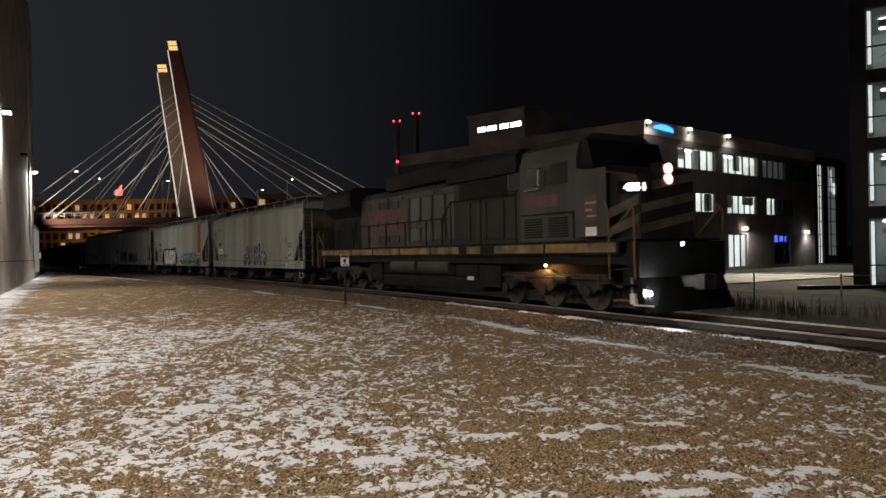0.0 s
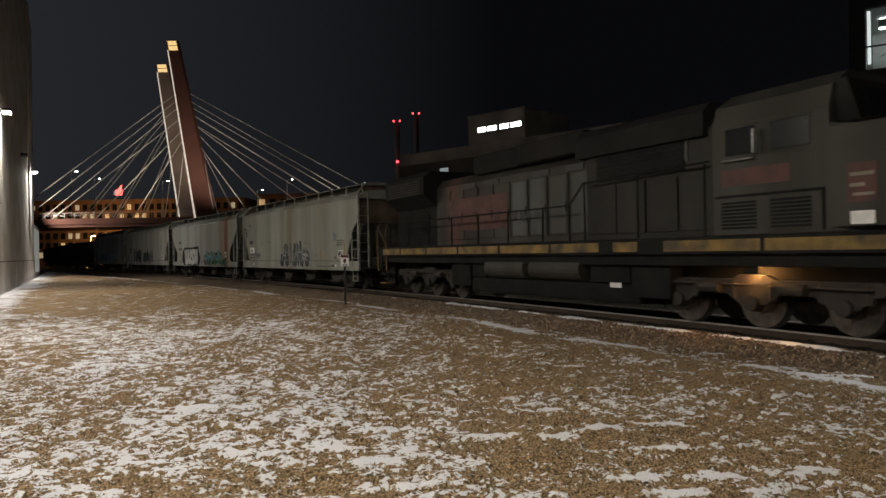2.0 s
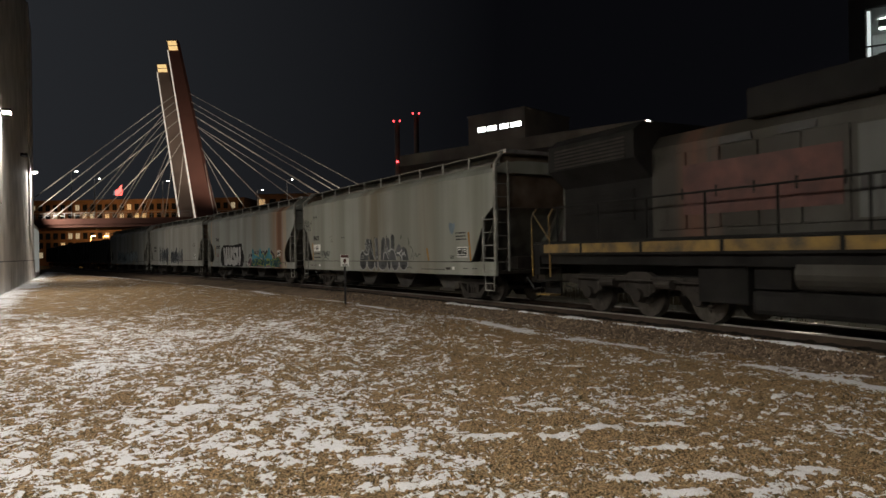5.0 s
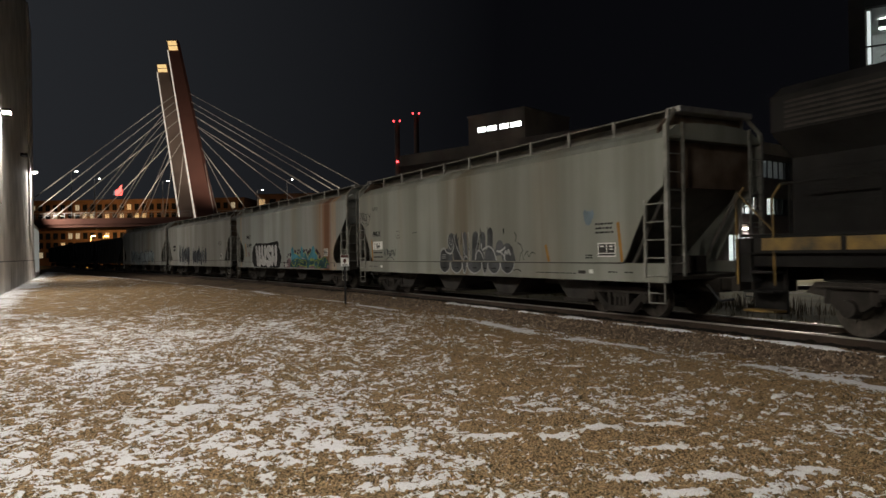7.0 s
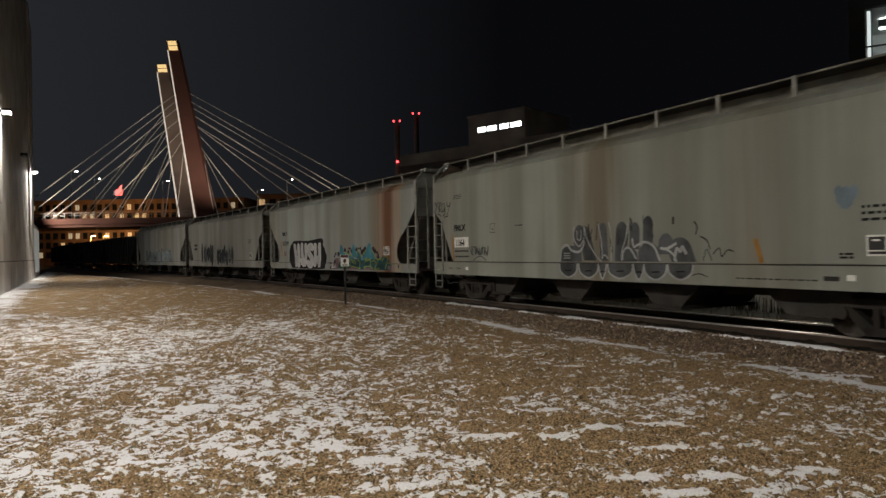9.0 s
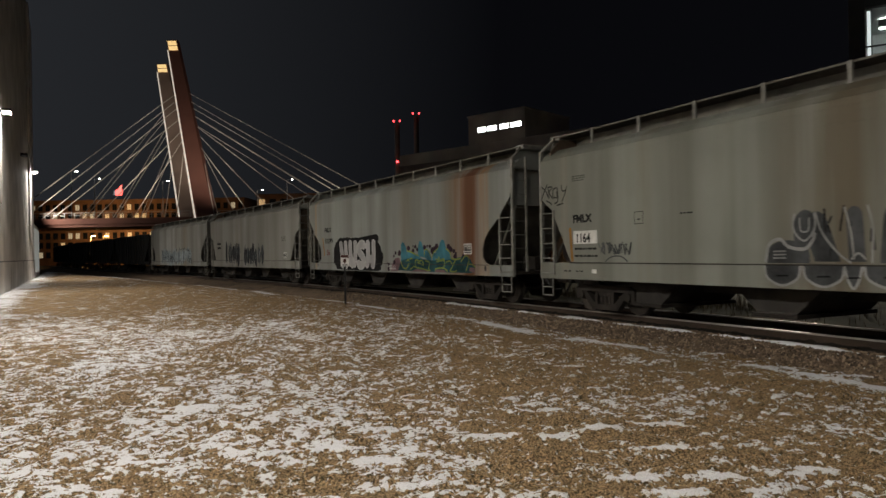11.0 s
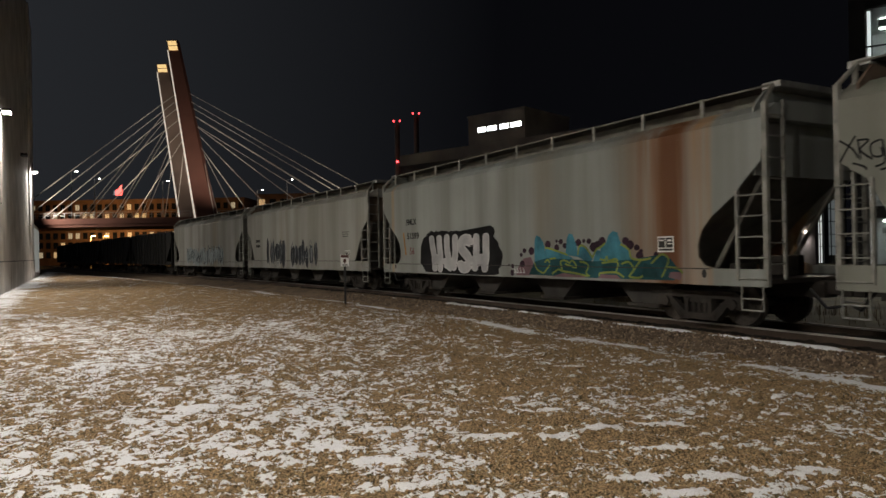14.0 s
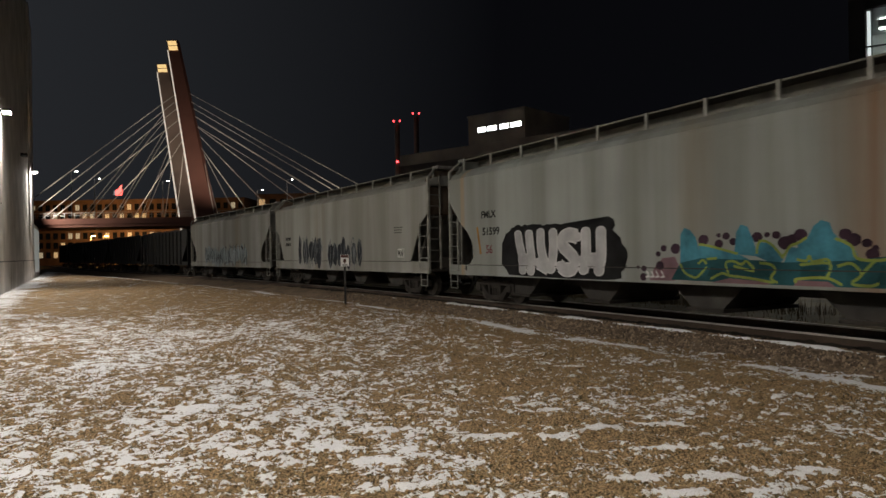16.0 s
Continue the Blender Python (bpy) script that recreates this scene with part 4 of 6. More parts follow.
# tall glazed stair at the office's far end
stair = empty("glazed_stair", OF @ pose(37.0, 1.0, 0), "tall narrow lit glass stairwell", "stairwell")
part("frame", boxes((-1.0, 0.8, 0, 0.3, -0.7, 12.6), (2.4, 3.8, 0, 0.3, -0.7, 12.6), (6.6, 9.5, 0, 0.3, -0.7, 12.6), (0.8, 2.4, 0, 0.3, 11.6, 12.6), (3.8, 6.6, 0, 0.3, 11.6, 12.6)), STEEL_BLACK, stair)
part("rear_wall", boxes((-1.0, 9.5, 5.0, 5.3, -0.7, 12.6)), CLAD, stair)
part("lit_glazing", boxes((0.8, 2.4, 0.24, 0.28, -0.5, 11.6)), glow("frosted_lit_glazing", (0.93, 0.98, 0.93), 0.62), stair, "glowing frosted glazing")
part("lit_glazing", boxes((3.8, 6.6, 0.24, 0.28, 0.4, 11.6)), glow("dim_lit_glazing", (0.75, 0.85, 0.85), 0.09), stair, "dim frosted glazing")
part("lit_glazing", boxes((4.9, 5.5, 0.2, 0.238, 8.5, 11.2), (5.9, 6.5, 0.2, 0.238, 8.2, 9.6)), LIT_GLAZE, stair, "bright panes")
for z in (1.5, 3.0, 4.6, 6.2, 7.6, 9.0, 10.2):
    part("transom", boxes((0.8, 2.4, 0, 0.1, z, z + 0.1), (3.8, 6.6, 0, 0.1, z, z + 0.1)), MULLION, stair)
part("mullion", boxes((1.3, 1.38, 0, 0.1, -0.5, 11.6), (4.6, 4.7, 0, 0.1, -0.5, 11.6)), MULLION, stair)

# ---- black steel and glass tower beyond the track ----
TW = pose(20.6, 35.0, -0.65, 0, 0, -31)
tower = empty("glass_tower", TW, "black steel-framed glass stair tower with lit floors", "stair tower")
LEV = [(-0.1, 3.6), (4.2, 7.0), (7.6, 10.4), (11.0, 14.1)]
part("column", boxes((0, 0.72, 0, 0.5, 0, 16), bevel=0.01), STEEL_BLACK, tower)
part("column", boxes((5.4, 5.9, 0, 0.5, 0, 16), bevel=0.01), STEEL_BLACK, tower)
part("column", boxes((0, 0.5, 6.0, 6.5, 0, 16), bevel=0.01), STEEL_BLACK, tower)
part("plinth", boxes((0, 5.9, 0, 6.5, 0, 0.12)), CONCRETE, tower)
for z in (3.6, 7.0, 10.4, 14.1):
    part("floor_edge", boxes((0.72, 5.4, 0.0, 0.4, z, z + 0.6)), STEEL_BLACK, tower)
    part("floor_slab", boxes((0.1, 5.4, 0.4, 6.4, z + 0.02, z + 0.55)), INNER, tower)
part("side_wall", boxes((0.0, 0.15, 0.5, 6.0, 0, 16)), STEEL_BLACK, tower)
part("rear_wall", boxes((0.15, 5.4, 5.6, 5.8, 0, 16)), INNER, tower)
part("core_wall", boxes((5.2, 5.35, 0.5, 5.6, 0, 16)), INNER, tower)
for z0, z1 in LEV:
    part("jamb", boxes((0.76, 1.02, 0.25, 0.45, z0 + 0.12, z1)), GALV, tower, "pale lit jamb")
    part("transom", boxes((0.72, 5.4, 0.05, 0.15, z0 + (z1 - z0) * 0.36, z0 + (z1 - z0) * 0.36 + 0.07)), STEEL_BLACK, tower)
    for x in (1.7, 2.9, 4.1):
        part("mullion", boxes((x, x + 0.06, 0.05, 0.15, z0 + 0.12, z1)), STEEL_BLACK, tower)
    pn = part("pane", boxes((0.75, 5.38, 0.17, 0.185, z0 + 0.12, z1)), PANE_CLEAR, tower)
    pn.visible_shadow = False
    for y in (2.4, 4.2):
        part("ceiling_light", boxes((1.4, 4.8, y, y + 0.15, z1 - 0.07, z1 - 0.01)), LIT_COOL, tower, "lit ceiling strip")
    part("light_strip", boxes((0.80, 0.95, 0.2, 0.24, z0 + 0.3, z1 - 0.15)), LIT_GLAZE, tower, "vertical light strip")
    fl = bmesh.new()
    prism(fl, [(1.4, z0 + 0.1), (4.6, z1 + 0.3), (4.6, z1 + 0.0), (1.7, z0 + 0.1)], 2.4, 3.4)
    part("stair_flight", fl, GALV, tower)
    part("handrail", tubes([(1.4, 2.35, z0 + 1.1), (4.6, 2.35, z1 + 1.0 if z1 < 14 else z1 - 0.2)], 0.03), GALV, tower)
    part("duct", boxes((1.3, 4.9, 0.9, 1.3, z1 - 0.75, z1 - 0.45)), GALV, tower)

# ---- road, kerb and fence beyond the track ----
road = part("road", boxes((0, 40, 0, 14, -0.60, -0.40), m=pose(15.2, 38.5, 0, 0, 0, 33)), ASPHALT)
tagged(road, "pale snow-dusted asphalt drive", "road", kind="structure")
kerb = part("kerb", boxes((0, 6.0, 0, 0.25, -0.6, -0.28), bevel=0.02, m=pose(17.1, 33.5, 0, 0, 0, -6)), STEEL_BLACK)
tagged(kerb, "dark kerb beside the drive", "kerb", kind="structure")
# added lamp without a fixture, brightens the drive and the verge
spot("drive_fill_light", (24, 48, 7.5), (23, 45, 0), 6500, (1.0, 0.9, 0.72), 0.3, 150, 0.6)
fence = empty("chain_link_fence", label="low chain-link fence with thin steel posts", category="fence")
for i in range(10):
    p = on_track(-16 + i * 3.0, 9.5)
    if i in (9,):
        continue
    bm = bmesh.new()
    tube(bm, (p.x, p.y, -0.5), (p.x, p.y, 0.75), 0.03, 0.03, 8)
    part("post", bm, GALV, fence)
for z in (0.72, 0.1):
    part("wire", tubes([tuple(on_track(-16 + i * 3.0, 9.5, z)) for i in range(9)], 0.008, 5), GALV, fence)


def weeds(name, n, run, lat, high, label):
    verts, faces = [], []
    for _ in range(n):
        p = on_track(random.gauss(*run), random.uniform(*lat), -0.48)
        hgt = high * random.uniform(0.4, 1.2)
        a = random.uniform(0, 6.28)
        lean = Vector((math.cos(a), math.sin(a), 0)) * hgt * random.uniform(0.05, 0.4)
        w = Vector((-math.sin(a), math.cos(a), 0)) * 0.012
        k = len(verts)
        mid = p + lean * 0.35 + Vector((0, 0, hgt * 0.6))
        tip = p + lean + Vector((0, 0, hgt))
        verts += [tuple(p - w), tuple(p + w), tuple(mid + w * 0.7), tuple(mid - w * 0.7), tuple(tip)]
        faces += [(k, k + 1, k + 2, k + 3), (k + 3, k + 2, k + 4)]
    me = bpy.data.meshes.new(name)
    me.from_pydata(verts, [], faces)
    me.materials.append(BARK)
    return tagged(new(name, me), label, "weeds", kind="stuff")


weeds("dry_weeds", 1600, (-2.0, 4.0), (7.8, 9.2), 0.55, "clumps of dry brown weeds by the fence")
weeds("dry_weeds", 260, (3.0, 6.0), (5.6, 7.5), 0.2, "clumps of dry brown weeds by the fence")


# ---- the train ----
MOVES = []        # vehicles: object, run length of the middle at 8 s, pivot half-distance
SPINS = []        # wheelsets: object, rest pose in its truck, radius


def wheelset(parent, x, r, gauge_y=0.755):
    bm = bmesh.new()
    tube(bm, (0, -1.02, 0), (0, 1.02, 0), 0.08, n=10)
    for sy in (-1, 1):
        tube(bm, (0, sy * (gauge_y - 0.05), 0), (0, sy * (gauge_y + 0.075), 0), r, r - 0.012, 28)
        tube(bm, (0, sy * (gauge_y - 0.085), 0), (0, sy * (gauge_y - 0.05), 0), r + 0.028, r + 0.02, 28)
        tube(bm, (0, sy * (gauge_y + 0.075), 0), (0, sy * (gauge_y + 0.10), 0), r * 0.42, r * 0.36, 16)
        for k in range(4):
            a = k * 1.5708
            box(bm, r * 0.5 * math.cos(a) - 0.04, r * 0.5 * math.cos(a) + 0.04, sy * (gauge_y + 0.08) - 0.012, sy * (gauge_y + 0.08) + 0.012,
                r * 0.5 * math.sin(a) - 0.04, r * 0.5 * math.sin(a) + 0.04)
    ob = part("wheelset", bm, WHEEL, parent, "worn steel wheelset")
    ob.location = (x, 0, r)
    SPINS.append((ob, x, r))
    return ob


def freight_truck(car, x):
    bm = bmesh.new()
    for sy in (-1, 1):
        y0, y1 = sorted((sy * 0.98, sy * 1.14))
        prism(bm, [(-1.12, 0.62), (-0.95, 0.72), (0.95, 0.72), (1.12, 0.62), (1.12, 0.36), (0.98, 0.36), (0.9, 0.56), (-0.9, 0.56), (-0.98, 0.36), (-1.12, 0.36)], y0, y1)
        prism(bm, [(-0.92, 0.57), (-0.74, 0.57), (-0.36, 0.26), (-0.36, 0.12), (-0.5, 0.12)], y0, y1)
        prism(bm, [(0.92, 0.57), (0.74, 0.57), (0.36, 0.26), (0.36, 0.12), (0.5, 0.12)], y0, y1)
        box(bm, -0.5, 0.5, y0, y1, 0.10, 0.24)
        box(bm, -0.36, -0.26, y0, y1, 0.24, 0.57)
        box(bm, 0.26, 0.36, y0, y1, 0.24, 0.57)
        for i in (-1, 0, 1):
            tube(bm, (i * 0.15, sy * 1.06, 0.25), (i * 0.15, sy * 1.06, 0.5), 0.06, n=8)
        for e in (-0.89, 0.89):
            tube(bm, (e, sy * 1.0, 0.457), (e, sy * 1.18, 0.457), 0.14, 0.11, n=10)
    box(bm, -0.25, 0.25, -1.1, 1.1, 0.45, 0.7)
    bmesh.ops.recalc_face_normals(bm, faces=bm.faces[:])
    t = part("truck", bm, TRUCK, car, "greasy cast-steel truck")
    t.location = (x, 0, 0)
    for e in (-0.89, 0.89):
        wheelset(t, e, 0.457)
    return t


def ribbon(pts, width, y=-1.6285, closed=False):
    """A painted stroke lying on the side of a car."""
    bm = bmesh.new()
    pts = [Vector((x, 0, z)) for x, z in pts]
    n = len(pts)
    rows = []
    for i in range(n):
        a = pts[(i - 1) % n] if closed or i else pts[i]
        b = pts[(i + 1) % n] if closed or i < n - 1 else pts[i]
        d = (b - a).normalized() if (b - a).length > 0 else Vector((1, 0, 0))
        s = Vector((-d.z, 0, d.x)) * width / 2
        rows.append([bm.verts.new(Vector((p.x, y, p.z))) for p in (pts[i] - s, pts[i] + s)])
    for i in range(n if closed else n - 1):
        j = (i + 1) % n
        bm.faces.new((rows[i][0], rows[j][0], rows[j][1], rows[i][1]))
    return bm


def merge(*bms):
    out = bmesh.new()
    for b in bms:
        m = bpy.data.meshes.new("tmp")
        b.to_mesh(m)
        b.free()
        out.from_mesh(m)
        bpy.data.meshes.remove(m)
    return out


def patch(pts, y=-1.6265):
    bm = bmesh.new()
    bm.faces.new([bm.verts.new((x, y, z)) for x, z in pts])
    bmesh.ops.triangulate(bm, faces=bm.faces[:])
    return bm


def round_shape(x, z, rx, rz, n=20, jag=0.06, rng=random):
    return [(x + rx * math.cos(6.2832 * i / n) * (1 + rng.uniform(-jag, jag)), z + rz * math.sin(6.2832 * i / n) * (1 + rng.uniform(-jag, jag))) for i in range(n)]


def curve_through(pts, k=6):
    out = []
    for i in range(len(pts) - 1):
        p0, p1, p2, p3 = pts[max(i - 1, 0)], pts[i], pts[i + 1], pts[min(i + 2, len(pts) - 1)]
        for j in range(k):
            t = j / k
            out.append(tuple(0.5 * (2 * b + (c - a) * t + (2 * a - 5 * b + 4 * c - d) * t * t + (3 * b - a - 3 * c + d) * t ** 3) for a, b, c, d in zip(p0, p1, p2, p3)))
    return out + [pts[-1]]


def scribble(x0, x1, z0, z1, count, width, rnd, y=-1.6285):
    """Hand-sprayed letter-like loops, side by side."""
    out, step_x = [], (x1 - x0) / count
    for i in range(count):
        cx = x0 + (i + 0.5) * step_x
        pts = [(cx + rnd.uniform(-0.6, 0.6) * step_x, rnd.uniform(z0, z1)) for _ in range(rnd.choice((4, 5, 6)))]
        pts[0] = (pts[0][0], z1 - rnd.uniform(0, 0.2) * (z1 - z0))
        pts[-1] = (pts[-1][0], z0 + rnd.uniform(0, 0.2) * (z1 - z0))
        out.append(ribbon(curve_through(pts), width * rnd.uniform(0.7, 1.3), y - 0.0003 * i))
    return merge(*out)


def lobe(x0, x1, z0, z1, up=True, lean=0.0, n=9):
    """A bar with one rounded end, like a fat letter stroke."""
    r = (x1 - x0) / 2
    cap = min(r * 1.3, abs(z1 - z0) * 0.6)
    out = [(x1, z0), ] if up else [(x0, z1)]
    for i in range(n + 1):
        a = math.pi * i / n
        if up:
            out.append(((x0 + x1) / 2 + r * math.cos(a) + lean, z1 - cap + cap * math.sin(a)))
        else:
            out.append(((x0 + x1) / 2 - r * math.cos(a) + lean, z0 + cap - cap * math.sin(a)))
    return out + ([(x0, z0)] if up else [(x1, z1)])


def stencil_box(car, x, z, w=0.5, h=0.32):
    b = part("consolidated_stencil", boxes((x - w / 2, x + w / 2, -1.627, -1.622, z - h / 2, z + h / 2)), WHITE, car, "white-framed black data stencil")
    part("stencil_field", boxes((x - w / 2 + 0.03, x - 0.015, -1.630, -1.6272, z - h * 0.22, z + h / 2 - 0.03), (x + 0.015, x + w / 2 - 0.03, -1.630, -1.6272, z - h * 0.22, z + h / 2 - 0.03),
                                (x - w / 2 + 0.03, x + w / 2 - 0.03, -1.630, -1.6272, z - h / 2 + 0.03, z - h * 0.28)), BLACK, b)
    part("stencil_text", boxes((x - w / 4 - 0.06, x - w / 4 + 0.06, -1.633, -1.6302, z + 0.07, z + 0.1), (x + w / 4 - 0.06, x + w / 4 + 0.06, -1.633, -1.6302, z + 0.06, z + 0.1),
                               (x + w / 4 - 0.05, x + w / 4 + 0.07, -1.633, -1.6302, z + 0.0, z + 0.025)), WHITE, b)


def text_bars(car, x, z, w, rows, mat=None, gap=0.1, high=0.03, name="text_bar"):
    """Unreadable small writing: short bars, word by word."""
    dims = []
    for i in range(rows):
        u = x - w / 2
        while u < x + w / 2 - 0.04:
            b = min(u + random.uniform(0.05, 0.16), x + w / 2)
            dims.append((u, b, -1.627, -1.6225, z - i * gap, z - i * gap + high))
            u = b + 0.035
    part(name, boxes(*dims), mat or STENCIL, car)


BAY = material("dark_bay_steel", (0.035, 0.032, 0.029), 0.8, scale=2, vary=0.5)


def hopper_car(H, paint, label, notch, shift=0.0):
    car = empty("covered_hopper_car", label=label, category="freight car", group="covered hopper cars of the train")
    ends = {"round": [(0.10, 3.25), (0.58, 2.78), (0.64, 2.68), (1.25, 2.25), (1.5, 1.98), (1.6, 1.7), (1.58, 1.42), (1.42, 1.26), (1.2, 1.215)],
            "straight": [(0.10, 3.0), (0.52, 2.72), (0.62, 2.55), (0.98, 1.95), (1.25, 1.45), (1.36, 1.315)]}[notch]
    sill = {"round": 1.205, "straight": 1.30}[notch]
    outline = [(-H, 4.05)] + [(-H + d, z) for d, z in ends] + [(H - d, z) for d, z in ends[::-1]] + [(H, 4.05)]
    for y0, y1 in ((-1.622, -1.575), (1.575, 1.622)):
        part("side_sheet", prisms(outline, y0, y1), paint, car, "weathered side sheet")
        part("side_sill", boxes((-H, H, y0 - (0.003 if y0 < 0 else 0), y1 + (0.003 if y0 > 0 else 0), 0.87, sill), bevel=0.006), paint, car)
    lid = extruded([(-1.622, 4.052), (-1.50, 4.20), (-1.25, 4.36), (-0.7, 4.43), (0, 4.45), (0.7, 4.43), (1.25, 4.36), (1.50, 4.20), (1.622, 4.052)], -H + 0.02, H - 0.02)
    part("roof", lid, paint, car, "dirty roof")
    part("hopper", prisms([(-H + 0.42, 4.04), (-H + 0.42, 3.2), (-H + 2.9, 0.95), (H - 2.9, 0.95), (H - 0.42, 3.2), (H - 0.42, 4.04)], -1.57, 1.57), SLOPE, car, "slope sheets in grey darkened for shade")
    part("sill_lip", boxes((-H + 1.3, H - 1.3, -1.634, -1.5755, sill - 0.012, sill + 0.008)), TRUCK, car)
    for z in (3.92, 3.80, 3.64):
        part("seam", boxes((-H + 0.05, H - 0.05, -1.628, -1.6225, z, z + 0.018)), paint, car)
    nb = 4
    for i in range(nb):
        x = -H + 3.6 + (2 * H - 7.2) * i / (nb - 1)
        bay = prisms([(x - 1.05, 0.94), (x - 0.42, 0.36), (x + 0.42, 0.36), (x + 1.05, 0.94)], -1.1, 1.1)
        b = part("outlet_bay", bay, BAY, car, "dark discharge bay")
        part("outlet_gate", boxes((x - 0.5, x + 0.5, -1.2, 1.2, 0.28, 0.36), bevel=0.01), TRUCK, b)
    part("centre_sill", boxes((-H - 0.2, H + 0.2, -0.2, 0.2, 0.62, 0.93)), TRUCK, car)
    for e in (-1, 1):
        def span(a, b):
            return tuple(sorted((e * a, e * b)))
        xe = H
        part("end_sheet", extruded([(-1.5, 3.0), (-1.5, 4.3), (-1.15, 4.655), (1.15, 4.655), (1.5, 4.3), (1.5, 3.0)], *span(xe - 0.36, xe - 0.30)), RUSTY_END if notch == "straight" else paint, car)
        part("end_platform", boxes((*span(xe - 1.9, xe + 0.02), -1.5, 1.5, 0.93, 1.02)), TRUCK, car)
        for sy in (-1, 1):
            y = sy * 1.625
            part("corner_post", boxes((*span(xe - 0.07, xe + 0.03), *sorted((y, y - sy * 0.09)), 0.88, 4.34), bevel=0.008), LADDER, car)
            part("post_cap", tubes([(e * (xe - 0.02), y - sy * 0.04, 4.32), (e * (xe - 0.12), sy * 1.2, 4.70)], 0.045), LADDER, car)
            part("ladder_rail", boxes((*span(xe - 0.66, xe - 0.60), *sorted((y + sy * 0.03, y - sy * 0.03)), 0.98, 2.72)), LADDER, car)
            for z in (1.02, 1.42, 1.82, 2.22, 2.62):
                part("rung", tubes([(e * (xe - 0.66), y + sy * 0.02, z), (e * (xe + 0.0), y + sy * 0.02, z)], 0.016, 6), LADDER, car)
            part("stirrup_step", merge(tubes([(e * (xe - 0.08), y, 0.9), (e * (xe - 0.08), y, 0.42), (e * (xe - 0.55), y, 0.42), (e * (xe - 0.55), y, 0.9)], 0.018, 6),
                                       tubes([(e * (xe - 0.08), y, 0.64), (e * (xe - 0.55), y, 0.64)], 0.018, 6)), LADDER, car)
            for k in range(8):
                part("end_rung", tubes([(e * (xe + 0.05), sy * 1.57, 1.3 + k * 0.4), (e * (xe + 0.05), sy * 1.15, 1.3 + k * 0.4)], 0.014, 6), LADDER, car)
            part("end_rail", boxes((*span(xe + 0.0, xe + 0.06), *sorted((sy * 1.10, sy * 1.15)), 1.0, 4.4)), LADDER, car)
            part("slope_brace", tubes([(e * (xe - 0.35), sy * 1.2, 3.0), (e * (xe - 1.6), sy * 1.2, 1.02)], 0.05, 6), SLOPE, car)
        part("end_walkway", boxes((*span(xe - 0.35, xe + 0.05), -1.2, 1.2, 4.66, 4.775)), GALV, car)
        part("coupler", boxes((*span(xe - 0.1, xe + 0.62), -0.13, 0.13, 0.68, 0.95), (*span(xe + 0.5, xe + 0.72), -0.2, 0.2, 0.66, 0.98), bevel=0.02), TRUCK, car)
        part("air_hose", tubes([(e * (xe + 0.1), -0.5, 0.8), (e * (xe + 0.4), -0.45, 0.45), (e * (xe + 0.65), -0.3, 0.5)], 0.03, 6), BLACK, car)
        part("brake_gear", boxes((*span(xe - 1.0, xe - 0.4), -0.5, 0.1, 1.05, 1.45), (*span(xe - 1.25, xe - 1.05), -1.1, -0.5, 1.02, 1.3), bevel=0.03), TRUCK, car)
        freight_truck(car, e * (H - 2.05))
    for sy in (-1, 1):
        board = part("running_board", boxes((-H + 0.1, H - 0.1, *sorted((sy * 1.18, sy * 0.72)), 4.70, 4.722)), TRUCK, car, "galvanised roof walkway")
        part("board_rail", boxes((-H + 0.1, H - 0.1, *sorted((sy * 1.22, sy * 1.182)), 4.705, 4.74)), SLOPE, board)
        for k in range(-5, 6):
            x = shift + 1.7 * k
            if abs(x) < H - 0.05:
                part("walkway_support", boxes((x - 0.045, x + 0.045, *sorted((sy * 1.26, sy * 1.222)), 4.35, 4.74)), LADDER, board)
    part("hatch_coaming", boxes((-H + 0.42, H - 0.42, -0.68, 0.68, 4.40, 4.735), bevel=0.02), SLOPE, car, "hatch coaming in grey darkened for shade")
    for k in range(4):
        x = -H * 0.72 + k * H * 0.48
        part("hatch", boxes((x - 1.3, x + 1.3, -0.42, 0.42, 4.73, 4.785), bevel=0.02), paint, car, "long roof hatch")
    return car


# first hopper: black and grey bubble lettering, reporting marks
car_a = hopper_car(8.70, PAINT_A, "cream-grey covered hopper with grey graffiti bubbles and dark stencils", "straight", -0.09)
MOVES.append((car_a, 1.755, 6.65))
rng = random.Random(3)
fills, lines, drips = [], [], []
# lower row on the sill: round-bottomed bubbles
for i, (a, b, z) in enumerate(((-1.5, -0.82, 0.94), (-0.72, -0.02, 0.94), (0.02, 0.28, 0.93), (0.36, 1.16, 0.95), (1.22, 1.52, 0.94), (1.56, 2.2, 0.95), (2.26, 2.92, 0.97))):
    fills.append(patch(lobe(a, b, z, 1.29, False), -1.6262 - 0.004))
    lines.append(ribbon(curve_through([(a - 0.02, 1.28), (a + 0.04, z + 0.12), ((a + b) / 2, z - 0.01), (b - 0.04, z + 0.12), (b + 0.02, 1.28)]), 0.045, -1.6335))
    drips.append(ribbon([((a + b) / 2 - 0.12, z + 0.16), ((a + b) / 2 + 0.12, z + 0.17)], 0.03, -1.6335))
